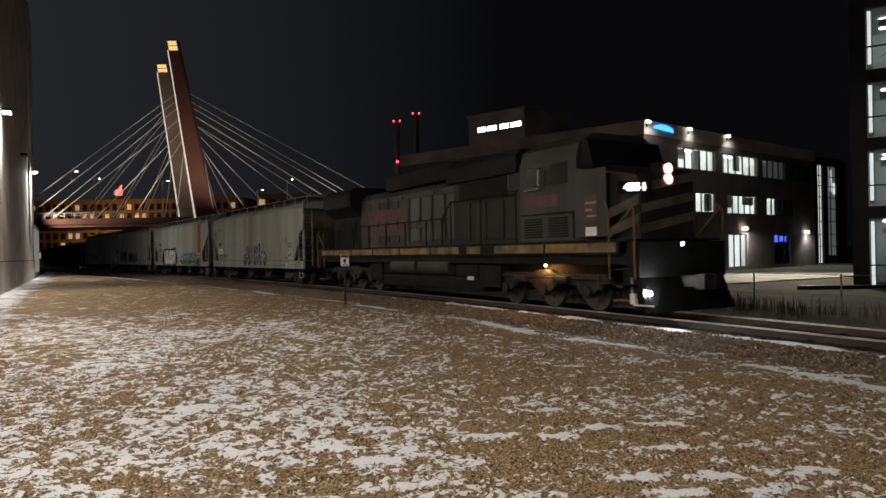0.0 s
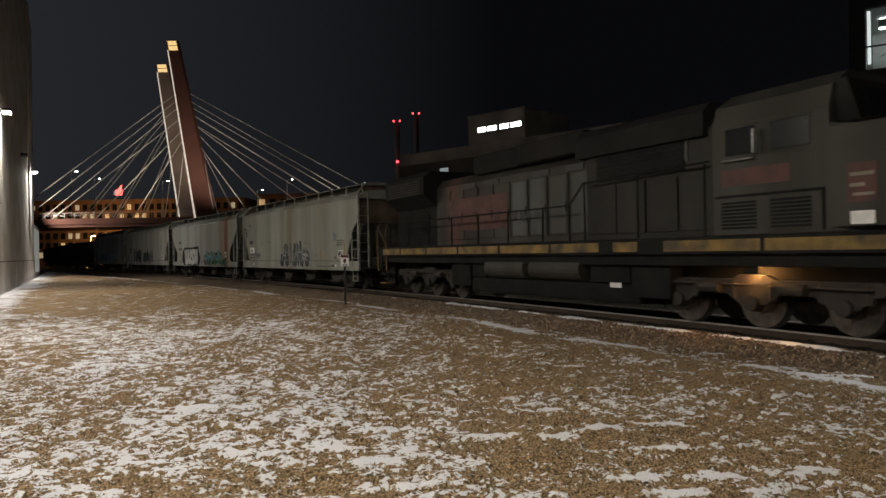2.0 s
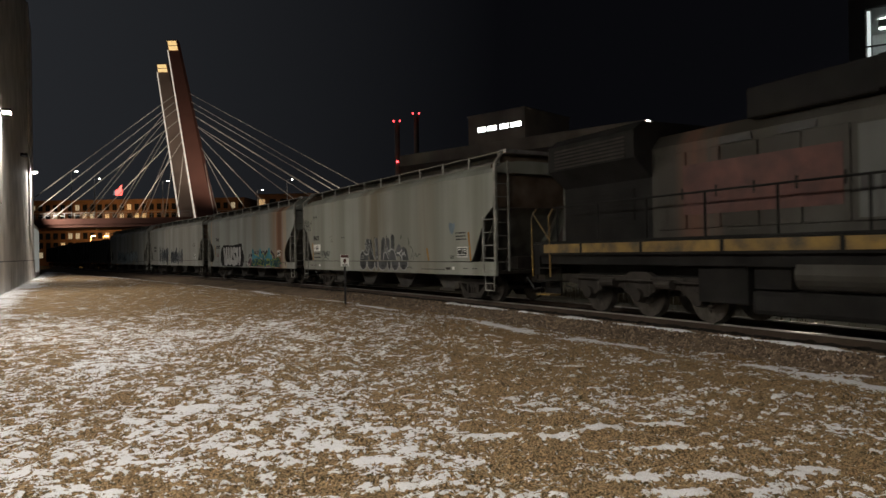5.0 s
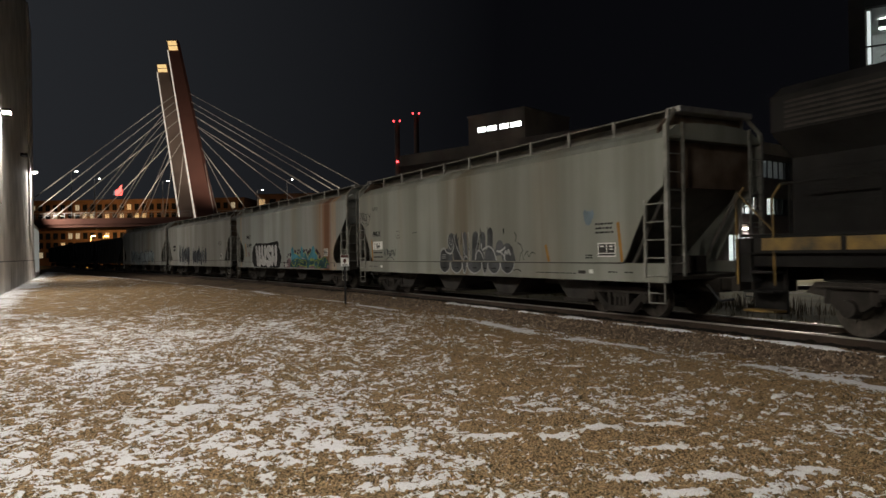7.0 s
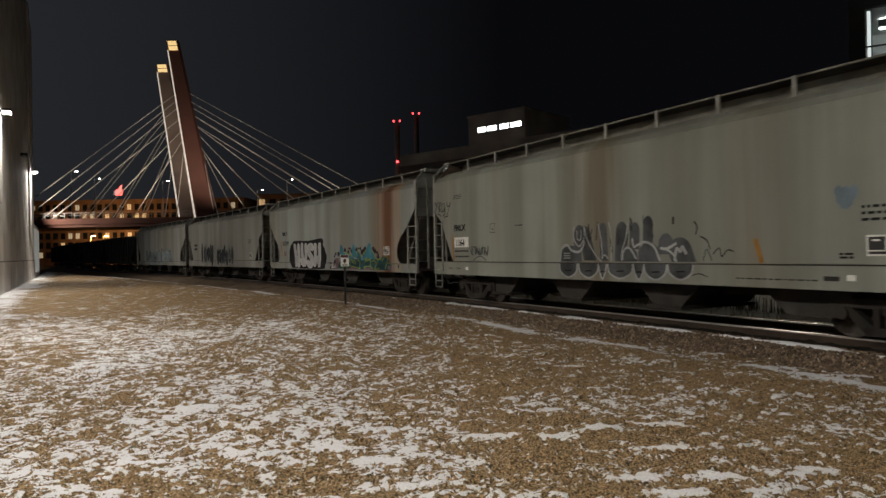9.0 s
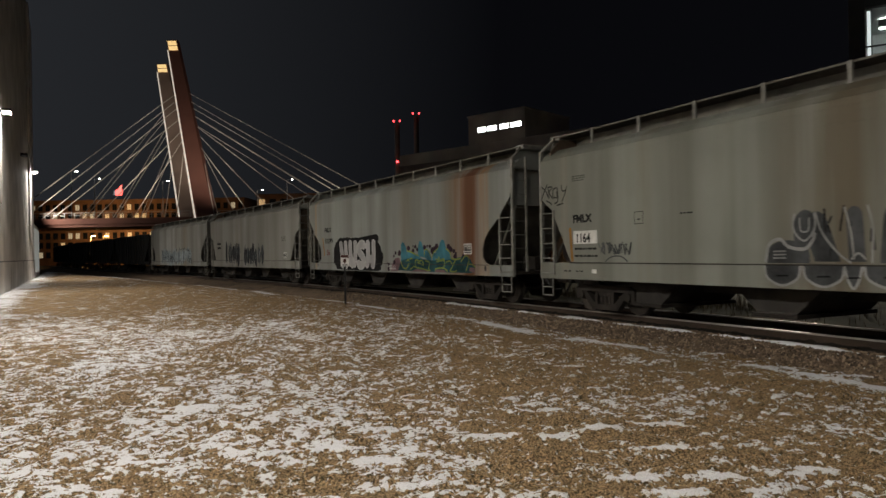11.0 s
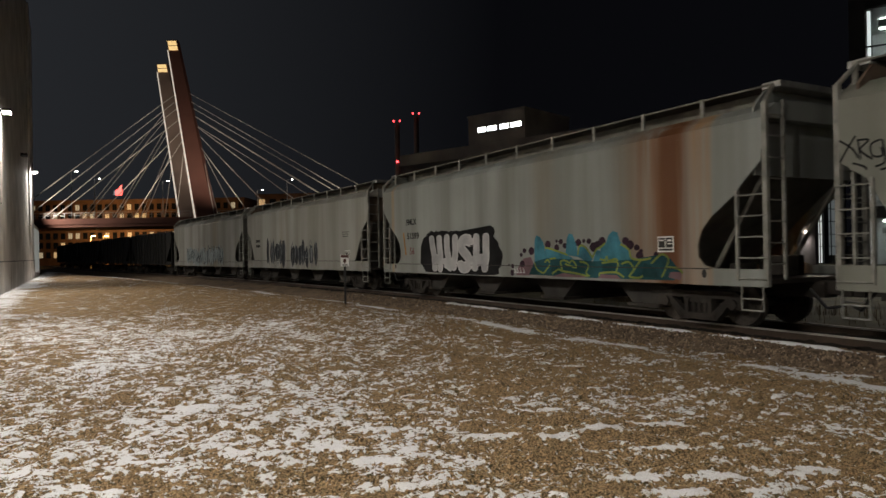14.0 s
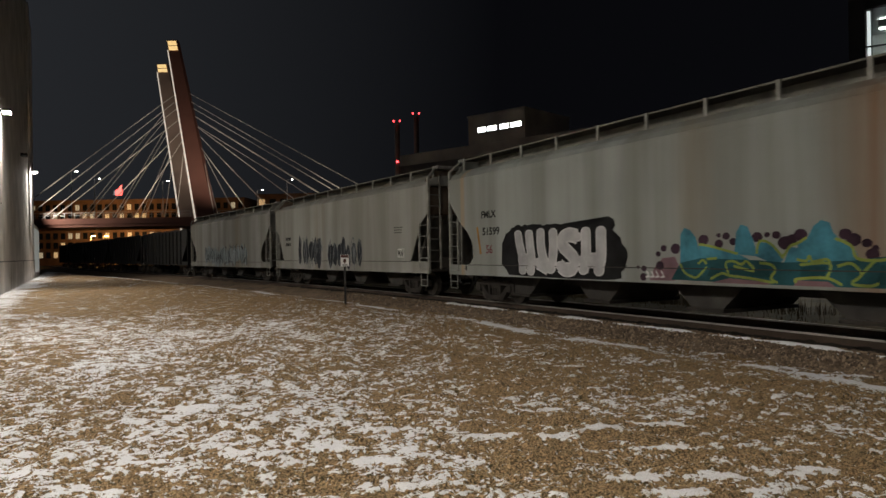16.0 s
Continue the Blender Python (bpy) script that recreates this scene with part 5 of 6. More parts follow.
# upper letters: face, leaning strokes, tall columns and bubbles
for a, b, z0, z1, lean in ((-1.48, -0.62, 1.33, 1.74, 0.0), (-0.92, -0.48, 1.62, 2.26, 0.0), (-0.52, -0.06, 1.36, 2.22, -0.2), (0.08, 0.36, 1.36, 2.27, -0.04), (0.58, 0.98, 1.34, 2.27, 0.06),
                           (1.08, 1.40, 1.62, 2.24, 0.02), (1.50, 1.80, 1.52, 2.36, 0.03), (0.84, 1.34, 1.34, 1.66, 0.0), (1.36, 2.02, 1.34, 1.76, 0.0), (1.98, 2.42, 1.50, 1.96, 0.0), (2.36, 3.02, 1.34, 1.86, -0.1)):
    fills.append(patch(lobe(a, b, z0, z1, True, lean), -1.6262 - 0.0002 * len(fills)))
for pts, w in (([(-1.5, 1.34), (-1.42, 1.66), (-1.2, 1.76), (-1.02, 1.62), (-0.72, 1.58), (-0.56, 1.72), (-0.52, 1.86)], 0.06), ([(-0.9, 2.2), (-0.92, 1.92), (-0.72, 1.72), (-0.52, 1.92), (-0.52, 2.2)], 0.035),
               ([(-0.8, 2.12), (-0.78, 1.9), (-0.64, 1.9), (-0.62, 2.12)], 0.025), ([(-0.5, 2.2), (-0.38, 1.85), (-0.1, 1.5), (0.12, 1.34)], 0.035), ([(0.02, 2.26), (0.12, 1.85), (0.16, 1.4)], 0.03),
               ([(0.4, 2.27), (0.48, 1.9), (0.46, 1.34)], 0.03), ([(1.04, 2.24), (0.98, 1.9), (0.84, 1.6), (0.82, 1.36)], 0.035), ([(0.84, 1.38), (0.92, 1.62), (1.1, 1.64), (1.3, 1.4)], 0.05),
               ([(1.18, 1.88), (1.22, 1.68), (1.36, 1.72), (1.6, 1.78), (1.86, 1.66), (2.02, 1.36)], 0.055), ([(2.04, 1.64), (2.22, 1.62), (2.42, 1.7), (2.5, 1.74)], 0.06), ([(2.2, 1.62), (2.4, 1.5), (2.5, 1.34)], 0.045),
               ([(2.44, 1.36), (2.5, 1.62), (2.6, 1.56), (2.66, 1.66), (2.76, 1.5)], 0.07), ([(0.12, 1.4), (0.24, 1.5), (0.36, 1.4)], 0.035)):
    lines.append(ribbon(curve_through(pts), w, -1.6295 - 0.0002 * len(lines)))
for x, z in ((-1.2, 1.42), (-1.2, 1.48), (-1.2, 1.54)):
    lines.append(ribbon([(x - 0.14, z), (x + 0.12, z + 0.005)], 0.03, -1.630))
for i in range(26):
    x, z = rng.uniform(-0.4, 1.8), rng.uniform(1.45, 2.1)
    drips.append(ribbon([(x, z), (x + rng.uniform(-0.05, 0.05), z + rng.uniform(0.1, 0.3))], rng.uniform(0.015, 0.04), -1.6287))
for pts, w in (([(2.42, 2.3), (2.42, 2.14)], 0.05), ([(2.98, 2.18), (3.06, 2.05), (3.02, 1.9)], 0.03), ([(3.14, 1.86), (3.3, 1.78), (3.38, 1.6)], 0.028), ([(3.2, 1.36), (3.3, 1.6), (3.42, 1.36)], 0.02),
               ([(3.45, 1.5), (3.6, 1.62), (3.66, 1.45), (3.8, 1.58), (3.95, 1.54)], 0.022), ([(2.9, 1.06), (3.1, 1.1), (3.3, 1.04)], 0.02)):
    drips.append(ribbon(curve_through(pts), w, -1.6335))
art = part("graffiti", merge(*fills), SPRAY_GREY, car_a, "grey sprayed bubble letters")
part("graffiti_outline", merge(*lines), smudged("chalky_spray", (0.33, 0.34, 0.34), 0.4), art, "chalky sprayed outlines")
part("graffiti_shading", merge(*drips), SPRAY_BLACK, art)
stencil_box(car_a, 6.80, 1.62, 0.62, 0.34)
text_bars(car_a, 6.73, 2.23, 0.62, 3, gap=0.105, high=0.045)
text_bars(car_a, 6.16, 1.47, 0.24, 2, gap=0.06, high=0.035)
side_text("reporting_mark", "FMLX", 0.27, -6.87, 2.33, STENCIL, car_a, bold=0.014, stretch=1.12)
plate = part("number_patch", boxes((-7.23, -6.29, -1.6275, -1.6225, 1.78, 2.11)), WHITE, car_a, "white number patch")
side_text("car_number", "1164", 0.31, -6.84, 1.82, STENCIL, plate, -1.6285, 0.010, 0.95)
text_bars(car_a, -6.73, 1.63, 0.9, 1, high=0.05)
text_bars(car_a, -6.73, 1.45, 0.9, 1, high=0.05)
text_bars(car_a, -7.0, 3.5, 0.52, 3, gap=0.055, high=0.02)
text_bars(car_a, -3.4, 2.35, 0.35, 1, high=0.03)
for pts in ([(-8.62, 3.38), (-8.4, 3.22), (-8.3, 3.05)], [(-8.34, 3.42), (-8.5, 3.2), (-8.62, 3.02)], [(-8.3, 3.36), (-8.26, 3.02)], [(-8.32, 3.34), (-8.12, 3.32), (-8.26, 3.18), (-8.06, 3.0)],
            [(-7.92, 3.3), (-8.08, 3.24), (-8.06, 3.06), (-7.9, 3.04), (-7.92, 3.18)], [(-7.9, 3.3), (-7.86, 2.95), (-8.02, 2.88)], [(-7.72, 3.34), (-7.66, 3.18), (-7.54, 3.2)], [(-7.46, 3.3), (-7.62, 3.0), (-7.7, 2.9)],
            [(-7.94, 2.82), (-7.62, 2.86)], [(-8.4, 2.98), (-8.2, 2.9), (-8.16, 2.84)]):
    part("tag", ribbon(curve_through(pts), 0.034), SPRAY_BLACK, car_a, "black scrawled tag stroke")
part("tag", merge(scribble(-6.25, -5.05, 1.5, 1.8, 12, 0.035, random.Random(21)), ribbon(curve_through([(-6.0, 1.33), (-5.82, 1.43), (-5.62, 1.47), (-5.4, 1.45), (-5.2, 1.34)]), 0.03)), SPRAY_GREY, car_a, "grey scrawled tag")
part("placard_frame", merge(ribbon([(-4.95, 2.2), (-4.68, 2.2), (-4.68, 2.47), (-4.95, 2.47)], 0.02, closed=True), ribbon([(-4.86, 2.3), (-4.77, 2.3)], 0.03)), STENCIL, car_a)
part("sill_tag", boxes((5.76, 6.03, -1.634, -1.628, 1.03, 1.11)), BAY, car_a)
part("sill_tag", boxes((6.16, 6.31, -1.634, -1.628, 1.04, 1.14)), WHITE, car_a)
part("sill_tag", boxes((-6.5, -6.33, -1.634, -1.628, 1.04, 1.14)), WHITE, car_a)
OCHRE = smudged("ochre_chalk", (0.30, 0.155, 0.04))
for a, b in (((4.42, 1.78), (4.56, 1.33)), ((7.2, 2.27), (7.32, 1.33)), ((-7.36, 2.2), (-7.28, 1.33))):
    part("orange_mark", ribbon([a, b], 0.10), OCHRE, car_a, "ochre chalk stroke")
text_bars(car_a, 4.83, 1.02, 1.7, 1, high=0.025)
for bar in (7.0, 7.55, -7.5, -7.0):
    text_bars(car_a, bar, 1.07, 0.3, 1, high=0.03)
part("blue_smear", merge(patch(round_shape(6.16, 2.42, 0.15, 0.19, 26, 0.12, rng)), patch(round_shape(6.04, 2.52, 0.07, 0.1, 12, 0.2, rng), -1.627), patch(round_shape(6.3, 2.5, 0.06, 0.12, 12, 0.2, rng), -1.6272)), smudged("pale_blue_smear", (0.17, 0.22, 0.27)), car_a, "pale blue smear")

# second hopper: white letters in a black cloud, teal piece, rust runs
car_b = hopper_car(8.74, PAINT_B, "pale grey covered hopper with white lettering graffiti and rust streaks", "round", 0.2)
MOVES.append((car_b, -17.05, 6.65))
rng = random.Random(5)
cloud = [(-5.05, 0.93), (-5.3, 1.15), (-5.46, 1.25), (-5.42, 1.5), (-5.36, 1.62), (-5.42, 1.85), (-5.3, 2.0), (-5.2, 2.15), (-5.0, 2.2), (-4.9, 2.3)]
cloud += [(-4.75 + i * 0.13, 2.31 + 0.05 * abs(math.sin(i * 1.15)) * 1.8 - 0.004 * i) for i in range(29)] + [(-0.9, 2.33), (-0.72, 2.42), (-0.52, 2.34), (-0.48, 2.2), (-0.56, 2.08), (-0.3, 1.9), (-0.26, 1.76), (-0.1, 1.62), (-0.06, 1.45), (-0.24, 1.38), (-0.12, 1.25), (-0.2, 1.15), (-0.3, 1.1), (-0.28, 0.95), (-0.6, 0.9), (-2.5, 0.89)]
cloud_p = part("graffiti", patch(cloud, -1.6262), SPRAY_BLACK, car_b, "black sprayed cloud")
# four fat letters drawn as wide strokes with rounded ends
LETTERS = [[[(-4.56, 2.1), (-4.50, 1.85), (-4.38, 1.5), (-4.35, 1.07)], [(-4.01, 2.1), (-3.98, 1.8), (-3.91, 1.4), (-3.96, 1.05)], [(-4.4, 1.38), (-3.9, 1.36)]],
           [[(-3.46, 2.12), (-3.46, 1.8), (-3.36, 1.42), (-3.2, 1.2)], [(-2.9, 2.1), (-2.89, 1.7), (-2.94, 1.38), (-3.02, 1.12)], [(-3.62, 1.3), (-3.15, 1.14)]],
           [[(-1.88, 1.96), (-2.2, 2.02), (-2.5, 1.93), (-2.52, 1.76), (-2.2, 1.55), (-1.98, 1.36), (-2.1, 1.16), (-2.4, 1.12), (-2.62, 1.22)]],
           [[(-1.55, 2.08), (-1.55, 1.6), (-1.60, 1.3), (-1.67, 1.12)], [(-0.98, 2.08), (-0.99, 1.5), (-1.04, 1.3), (-1.08, 1.10)], [(-1.7, 1.37), (-1.0, 1.36)]]]


def fat_letters(width, y0):
    bits, k = [], 0
    for strokes in LETTERS:
        for st in strokes:
            bits.append(ribbon(curve_through(st, 5) if len(st) > 2 else st, width, y0 - 0.00015 * k))
            for (ex, ez) in (st[0], st[-1]):
                k += 1
                bits.append(patch(round_shape(ex, ez, width / 2, width * 0.32, 14, 0.0), y0 - 0.00015 * k))
            k += 1
    return merge(*bits)


part("graffiti_letters", fat_letters(0.385, -1.6285), SPRAY_WHITE, cloud_p, "fat white sprayed letters")
part("graffiti_fill", fat_letters(0.29, -1.634), smudged("grey_white_spray", (0.43, 0.43, 0.44), 0.3), cloud_p, "greyer fill of the letters")
# teal piece: pointed blades over a dark band, lime edges, plum bubbles, rose ground
TEAL = [[(1.5, 1.3), (1.52, 1.92), (1.62, 2.05), (1.78, 2.0), (1.92, 1.85), (2.0, 1.6), (2.1, 1.3)], [(2.0, 1.68), (2.3, 1.65), (2.95, 1.5), (3.4, 1.3), (2.05, 1.2)],
        [(2.86, 1.5), (2.92, 1.92), (3.02, 2.06), (3.17, 2.02), (3.3, 1.75), (3.38, 1.45)], [(3.36, 1.45), (3.44, 1.72), (3.67, 1.68), (3.92, 1.4), (3.8, 1.28)],
        [(3.92, 1.32), (4.05, 1.62), (4.2, 1.6), (4.2, 1.7), (4.40, 1.79), (4.5, 1.97), (4.64, 2.07), (4.8, 2.02), (4.88, 1.78), (5.06, 1.64), (5.2, 1.6), (5.27, 1.42), (5.2, 1.2), (4.05, 1.2)]]
LIMES = [[(1.5, 1.3), (1.62, 1.12), (1.9, 1.02), (2.06, 1.12), (2.2, 1.24)], [(2.0, 1.7), (2.28, 1.66), (2.95, 1.5)], [(2.28, 1.0), (2.56, 1.12), (2.72, 1.1), (2.66, 1.32), (2.84, 1.36), (3.02, 1.3), (3.14, 1.36), (3.3, 1.18), (2.84, 1.27)],
         [(2.72, 1.08), (3.2, 1.04), (3.72, 0.97)], [(3.42, 1.33), (3.66, 1.3), (3.75, 1.2), (3.66, 1.05), (3.8, 0.97)], [(4.16, 0.98), (4.18, 1.05), (4.72, 1.08), (5.0, 0.97)], [(4.24, 1.3), (4.78, 1.33), (4.74, 1.1)],
         [(4.18, 1.4), (4.36, 1.37), (4.42, 1.46), (4.48, 1.36), (4.72, 1.4), (4.8, 1.34)], [(3.36, 1.5), (3.44, 1.73), (3.67, 1.68), (3.92, 1.42)], [(3.92, 1.45), (4.06, 1.63), (4.2, 1.68), (4.38, 1.78)],
         [(4.89, 1.75), (5.16, 1.62), (5.25, 1.42), (5.56, 1.38), (5.86, 1.42)], [(4.92, 1.28), (5.16, 1.33), (5.32, 1.15), (5.16, 1.0), (5.46, 0.97), (5.6, 1.02)], [(5.86, 1.3), (6.16, 1.5), (6.36, 1.4), (6.28, 1.2), (6.16, 1.0)],
         [(5.32, 1.15), (5.56, 1.4)], [(6.3, 1.22), (6.6, 1.2), (6.75, 1.1)], [(1.98, 1.3), (2.1, 1.38), (2.2, 1.3)], [(2.2, 1.4), (2.46, 1.42)]]
DARKS = [[(2.76, 1.12), (2.74, 1.26), (3.2, 1.16), (3.6, 1.24), (3.66, 1.05)], [(4.24, 1.1), (4.26, 1.27), (4.72, 1.28), (4.7, 1.1)], [(1.24, 0.96), (1.45, 1.25), (1.6, 1.08), (1.7, 0.97)], [(5.55, 1.0), (5.65, 1.32), (5.95, 1.2), (6.1, 0.98)], [(2.2, 1.06), (2.3, 1.25), (2.6, 1.2), (2.5, 1.04)]]
piece = part("graffiti", merge(*[patch(t, -1.6262 - 0.0003 * i) for i, t in enumerate(TEAL)]), SPRAY_TEAL, car_b, "teal and blue sprayed blades")
part("graffiti_fill", patch([(1.3, 0.96), (1.5, 1.32), (2.05, 1.42), (3.4, 1.38), (3.9, 1.34), (5.2, 1.38), (5.6, 1.36), (6.16, 1.5), (6.42, 1.4), (6.7, 1.1), (6.5, 0.94), (4.0, 0.93)], -1.6282), SPRAY_GREEN, piece, "dark green sprayed letters")
part("graffiti_shading", merge(*[patch(t, -1.6286) for t in DARKS]), smudged("ink_green_spray", (0.012, 0.05, 0.055), 0.4), piece, "ink-dark letter cores")
part("graffiti_outline", merge(*[ribbon(curve_through(t, 4), 0.05, -1.6292 - 0.0002 * i) for i, t in enumerate(LIMES)]), SPRAY_LIME, piece, "lime sprayed outlines")
dots = [(1.04, 1.63, 0.1), (0.88, 1.51, 0.08), (1.37, 1.62, 0.15), (0.26, 1.22, 0.05), (0.44, 1.19, 0.09), (0.42, 1.0, 0.12), (0.92, 1.26, 0.13), (2.12, 1.79, 0.15), (2.68, 1.85, 0.1), (2.5, 1.87, 0.06), (2.84, 1.74, 0.1), (2.5, 1.7, 0.12),
        (3.38, 1.81, 0.13), (3.59, 1.85, 0.07), (3.78, 1.84, 0.1), (3.96, 1.69, 0.17), (4.26, 1.83, 0.15), (4.1, 1.76, 0.12), (5.06, 1.82, 0.13), (5.2, 1.72, 0.15), (5.42, 1.66, 0.1), (5.55, 1.58, 0.07), (5.5, 1.48, 0.13), (6.0, 1.5, 0.08)]
part("graffiti_dots", merge(*[patch(round_shape(x, z, r * 0.9, r * 0.72, 14, 0.06, rng), -1.6259) for x, z, r in dots]), SPRAY_PLUM, piece, "plum sprayed dots")
rose = [[(0.6, 0.93), (0.75, 1.2), (1.0, 1.42), (1.35, 1.45), (1.5, 1.2), (1.35, 0.94)]]
part("graffiti_haze", merge(*[patch(t, -1.6256) for t in rose], *[patch(t, -1.6288) for t in ([(2.3, 0.93), (2.75, 1.03), (3.7, 0.97), (3.6, 0.93)], [(4.1, 0.93), (4.2, 1.03), (4.75, 1.02), (4.9, 0.93)], [(6.35, 1.0), (6.4, 1.12), (6.72, 1.12), (6.68, 0.95)])]), smudged("rose_spray", (0.17, 0.10, 0.115)), piece)
for x in (0.52, 0.66, 0.80, 0.96):
    part("tag", ribbon(curve_through([(x, 1.14), (x + 0.06, 1.04), (x - 0.02, 1.0), (x + 0.1, 1.02)]), 0.03, -1.6292), SPRAY_WHITE, car_b, "small white tag stroke")
stencil_box(car_b, 6.28, 1.72, 0.46, 0.34)
side_text("reporting_mark", "FMLX", 0.30, -6.19, 2.67, STENCIL, car_b, bold=0.010, stretch=1.15)
side_text("car_number", "51599", 0.32, -6.05, 2.14, STENCIL, car_b, bold=0.010, stretch=1.25)
side_text("car_class", "56", 0.36, -6.15, 1.57, smudged("faded_red_stencil", (0.13, 0.035, 0.04)), car_b, bold=0.006, stretch=1.1)
part("orange_mark", ribbon([(-6.86, 2.4), (-6.66, 1.55)], 0.11), OCHRE, car_b, "ochre chalk stroke")
for x in (7.3, -7.6):
    part("jacking_hole", patch(round_shape(x, 1.1, 0.06, 0.09, 14, 0.0), -1.6285), BLACK, car_b, "dark jacking hole")

SPRAY_SMOKE = smudged("smoke_spray", (0.14, 0.15, 0.16), 0.4)
# third hopper
car_c = hopper_car(8.72, PAINT_C, "dull grey covered hopper with dark blue scrawled graffiti", "straight")
MOVES.append((car_c, -36.01, 6.6))
rng = random.Random(8)
gl, go = [], []
for x0, n, ztop in ((-4.7, 6, 2.6), (-0.6, 7, 2.3)):
    for i in range(n):
        x = x0 + i * 0.55
        gl.append(patch(round_shape(x + rng.uniform(-0.1, 0.1), (0.95 + ztop) / 2 + rng.uniform(-0.15, 0.1), rng.uniform(0.22, 0.34), (ztop - 1.0) / 2 * rng.uniform(0.7, 1.0), 14, 0.18, rng), -1.6260 - 0.0002 * i))
    go.append(scribble(x0 - 0.2, x0 + n * 0.55 - 0.2, 0.98, ztop, n + 2, 0.055, rng))
art = part("graffiti", merge(*gl), SPRAY_BLUE, car_c, "dark blue sprayed letters")
part("graffiti_outline", merge(*go), SPRAY_SMOKE, art)
stencil_box(car_c, 6.6, 1.62)
text_bars(car_c, -6.6, 2.4, 0.8, 2, gap=0.3, high=0.16)
text_bars(car_c, 6.4, 2.6, 0.7, 3)

# fourth hopper
car_d = hopper_car(9.1, PAINT_D, "dusty grey covered hopper with a faded blue graffiti smear", "round")
MOVES.append((car_d, -54.92, 6.9))
rng = random.Random(9)
art = part("graffiti", merge(*[patch(round_shape(-4.5 + i * 0.75, 1.6 + rng.uniform(-0.2, 0.25), 0.5, 0.6, 9, 0.3, rng), -1.6260 - 0.0002 * i) for i in range(13)]),
           smudged("faded_blue_spray", (0.22, 0.26, 0.28)), car_d, "faded blue-grey sprayed piece")
part("graffiti_outline", merge(scribble(-4.8, 0.5, 1.0, 2.3, 10, 0.06, rng), scribble(0.8, 5.2, 1.0, 2.4, 9, 0.06, rng)), SPRAY_BLUE, art)


def open_hopper(H):
    car = empty("open_hopper_car", label="sooty black open-top hopper car with ribbed sides", category="freight car", group="dark open hopper cars of the train")
    for y0, y1 in ((-1.56, -1.5), (1.5, 1.56)):
        part("side_sheet", prisms([(-H, 3.75), (-H + 0.3, 2.6), (-H + 1.8, 1.2), (H - 1.8, 1.2), (H - 0.3, 2.6), (H, 3.75)], y0, y1), PAINT_E, car)
        part("side_sill", boxes((-H, H, y0, y1, 0.9, 1.2)), PAINT_E, car)
        part("top_chord", boxes((-H, H, y0 - 0.03, y1 + 0.03, 3.75, 3.88)), PAINT_E, car)
    for k in range(11):
        x = -H + 1.9 + k * (2 * H - 3.8) / 10
        part("rib", boxes((x - 0.06, x + 0.06, -1.66, -1.56, 0.95, 3.75)), PAINT_E, car)
    part("load", prisms([(-H + 0.3, 3.7), (-H + 2.6, 1.0), (H - 2.6, 1.0), (H - 0.3, 3.7), (H * 0.5, 3.95), (0, 3.8), (-H * 0.5, 3.98)], -1.49, 1.49), PAINT_E, car, "dark load")
    for e in (-1, 1):
        part("end_post", boxes((*sorted((e * (H - 0.08), e * H)), -1.55, -1.45, 0.9, 3.8)), PAINT_E, car)
        part("coupler", boxes((*sorted((e * (H - 0.1), e * (H + 0.6))), -0.13, 0.13, 0.68, 0.95)), TRUCK, car)
        part("platform", boxes((*sorted((e * (H - 1.5), e * H)), -1.4, 1.4, 0.9, 1.0)), TRUCK, car)
        freight_truck(car, e * (H - 1.9))
    return car


for i in range(5):
    MOVES.append((open_hopper(8.0), -73.3 - i * 17.2, 6.1))


# ---- locomotive ----
def loco_truck(loco, x):
    bm = bmesh.new()
    for sy in (-1, 1):
        y0, y1 = sorted((sy * 1.0, sy * 1.16))
        prism(bm, [(-2.7, 0.78), (-2.5, 0.98), (-0.5, 0.98), (-0.3, 1.08), (0.3, 1.08), (0.5, 0.98), (2.5, 0.98), (2.7, 0.78), (2.3, 0.72), (2.1, 0.5), (1.6, 0.5), (1.3, 0.7), (0.6, 0.7), (0.3, 0.5), (-0.3, 0.5), (-0.6, 0.7), (-1.3, 0.7), (-1.6, 0.5), (-2.1, 0.5), (-2.3, 0.72)], y0, y1)
        for e in (-1.85, 0, 1.85):
            tube(bm, (e, sy * 1.02, 0.53), (e, sy * 1.24, 0.53), 0.19, 0.15, 12)
            for d in (-0.42, 0.42):
                tube(bm, (e + d, sy * 1.1, 0.6), (e + d, sy * 1.1, 0.95), 0.09, n=8)
        tube(bm, (-1.2, sy * 1.26, 0.82), (-0.7, sy * 1.26, 0.82), 0.11, n=10)
        tube(bm, (0.7, sy * 1.26, 0.82), (1.2, sy * 1.26, 0.82), 0.11, n=10)
        tube(bm, (-2.4, sy * 1.24, 0.9), (2.4, sy * 1.24, 0.86), 0.025, n=6)
    box(bm, -2.4, 2.4, -0.9, 0.9, 0.7, 1.0)
    bmesh.ops.recalc_face_normals(bm, faces=bm.faces[:])
    t = part("truck", bm, TRUCK, loco, "greasy six-wheel truck")
    t.location = (x, 0, 0)
    for e in (-1.85, 0.0, 1.85):
        wheelset(t, e, 0.53)


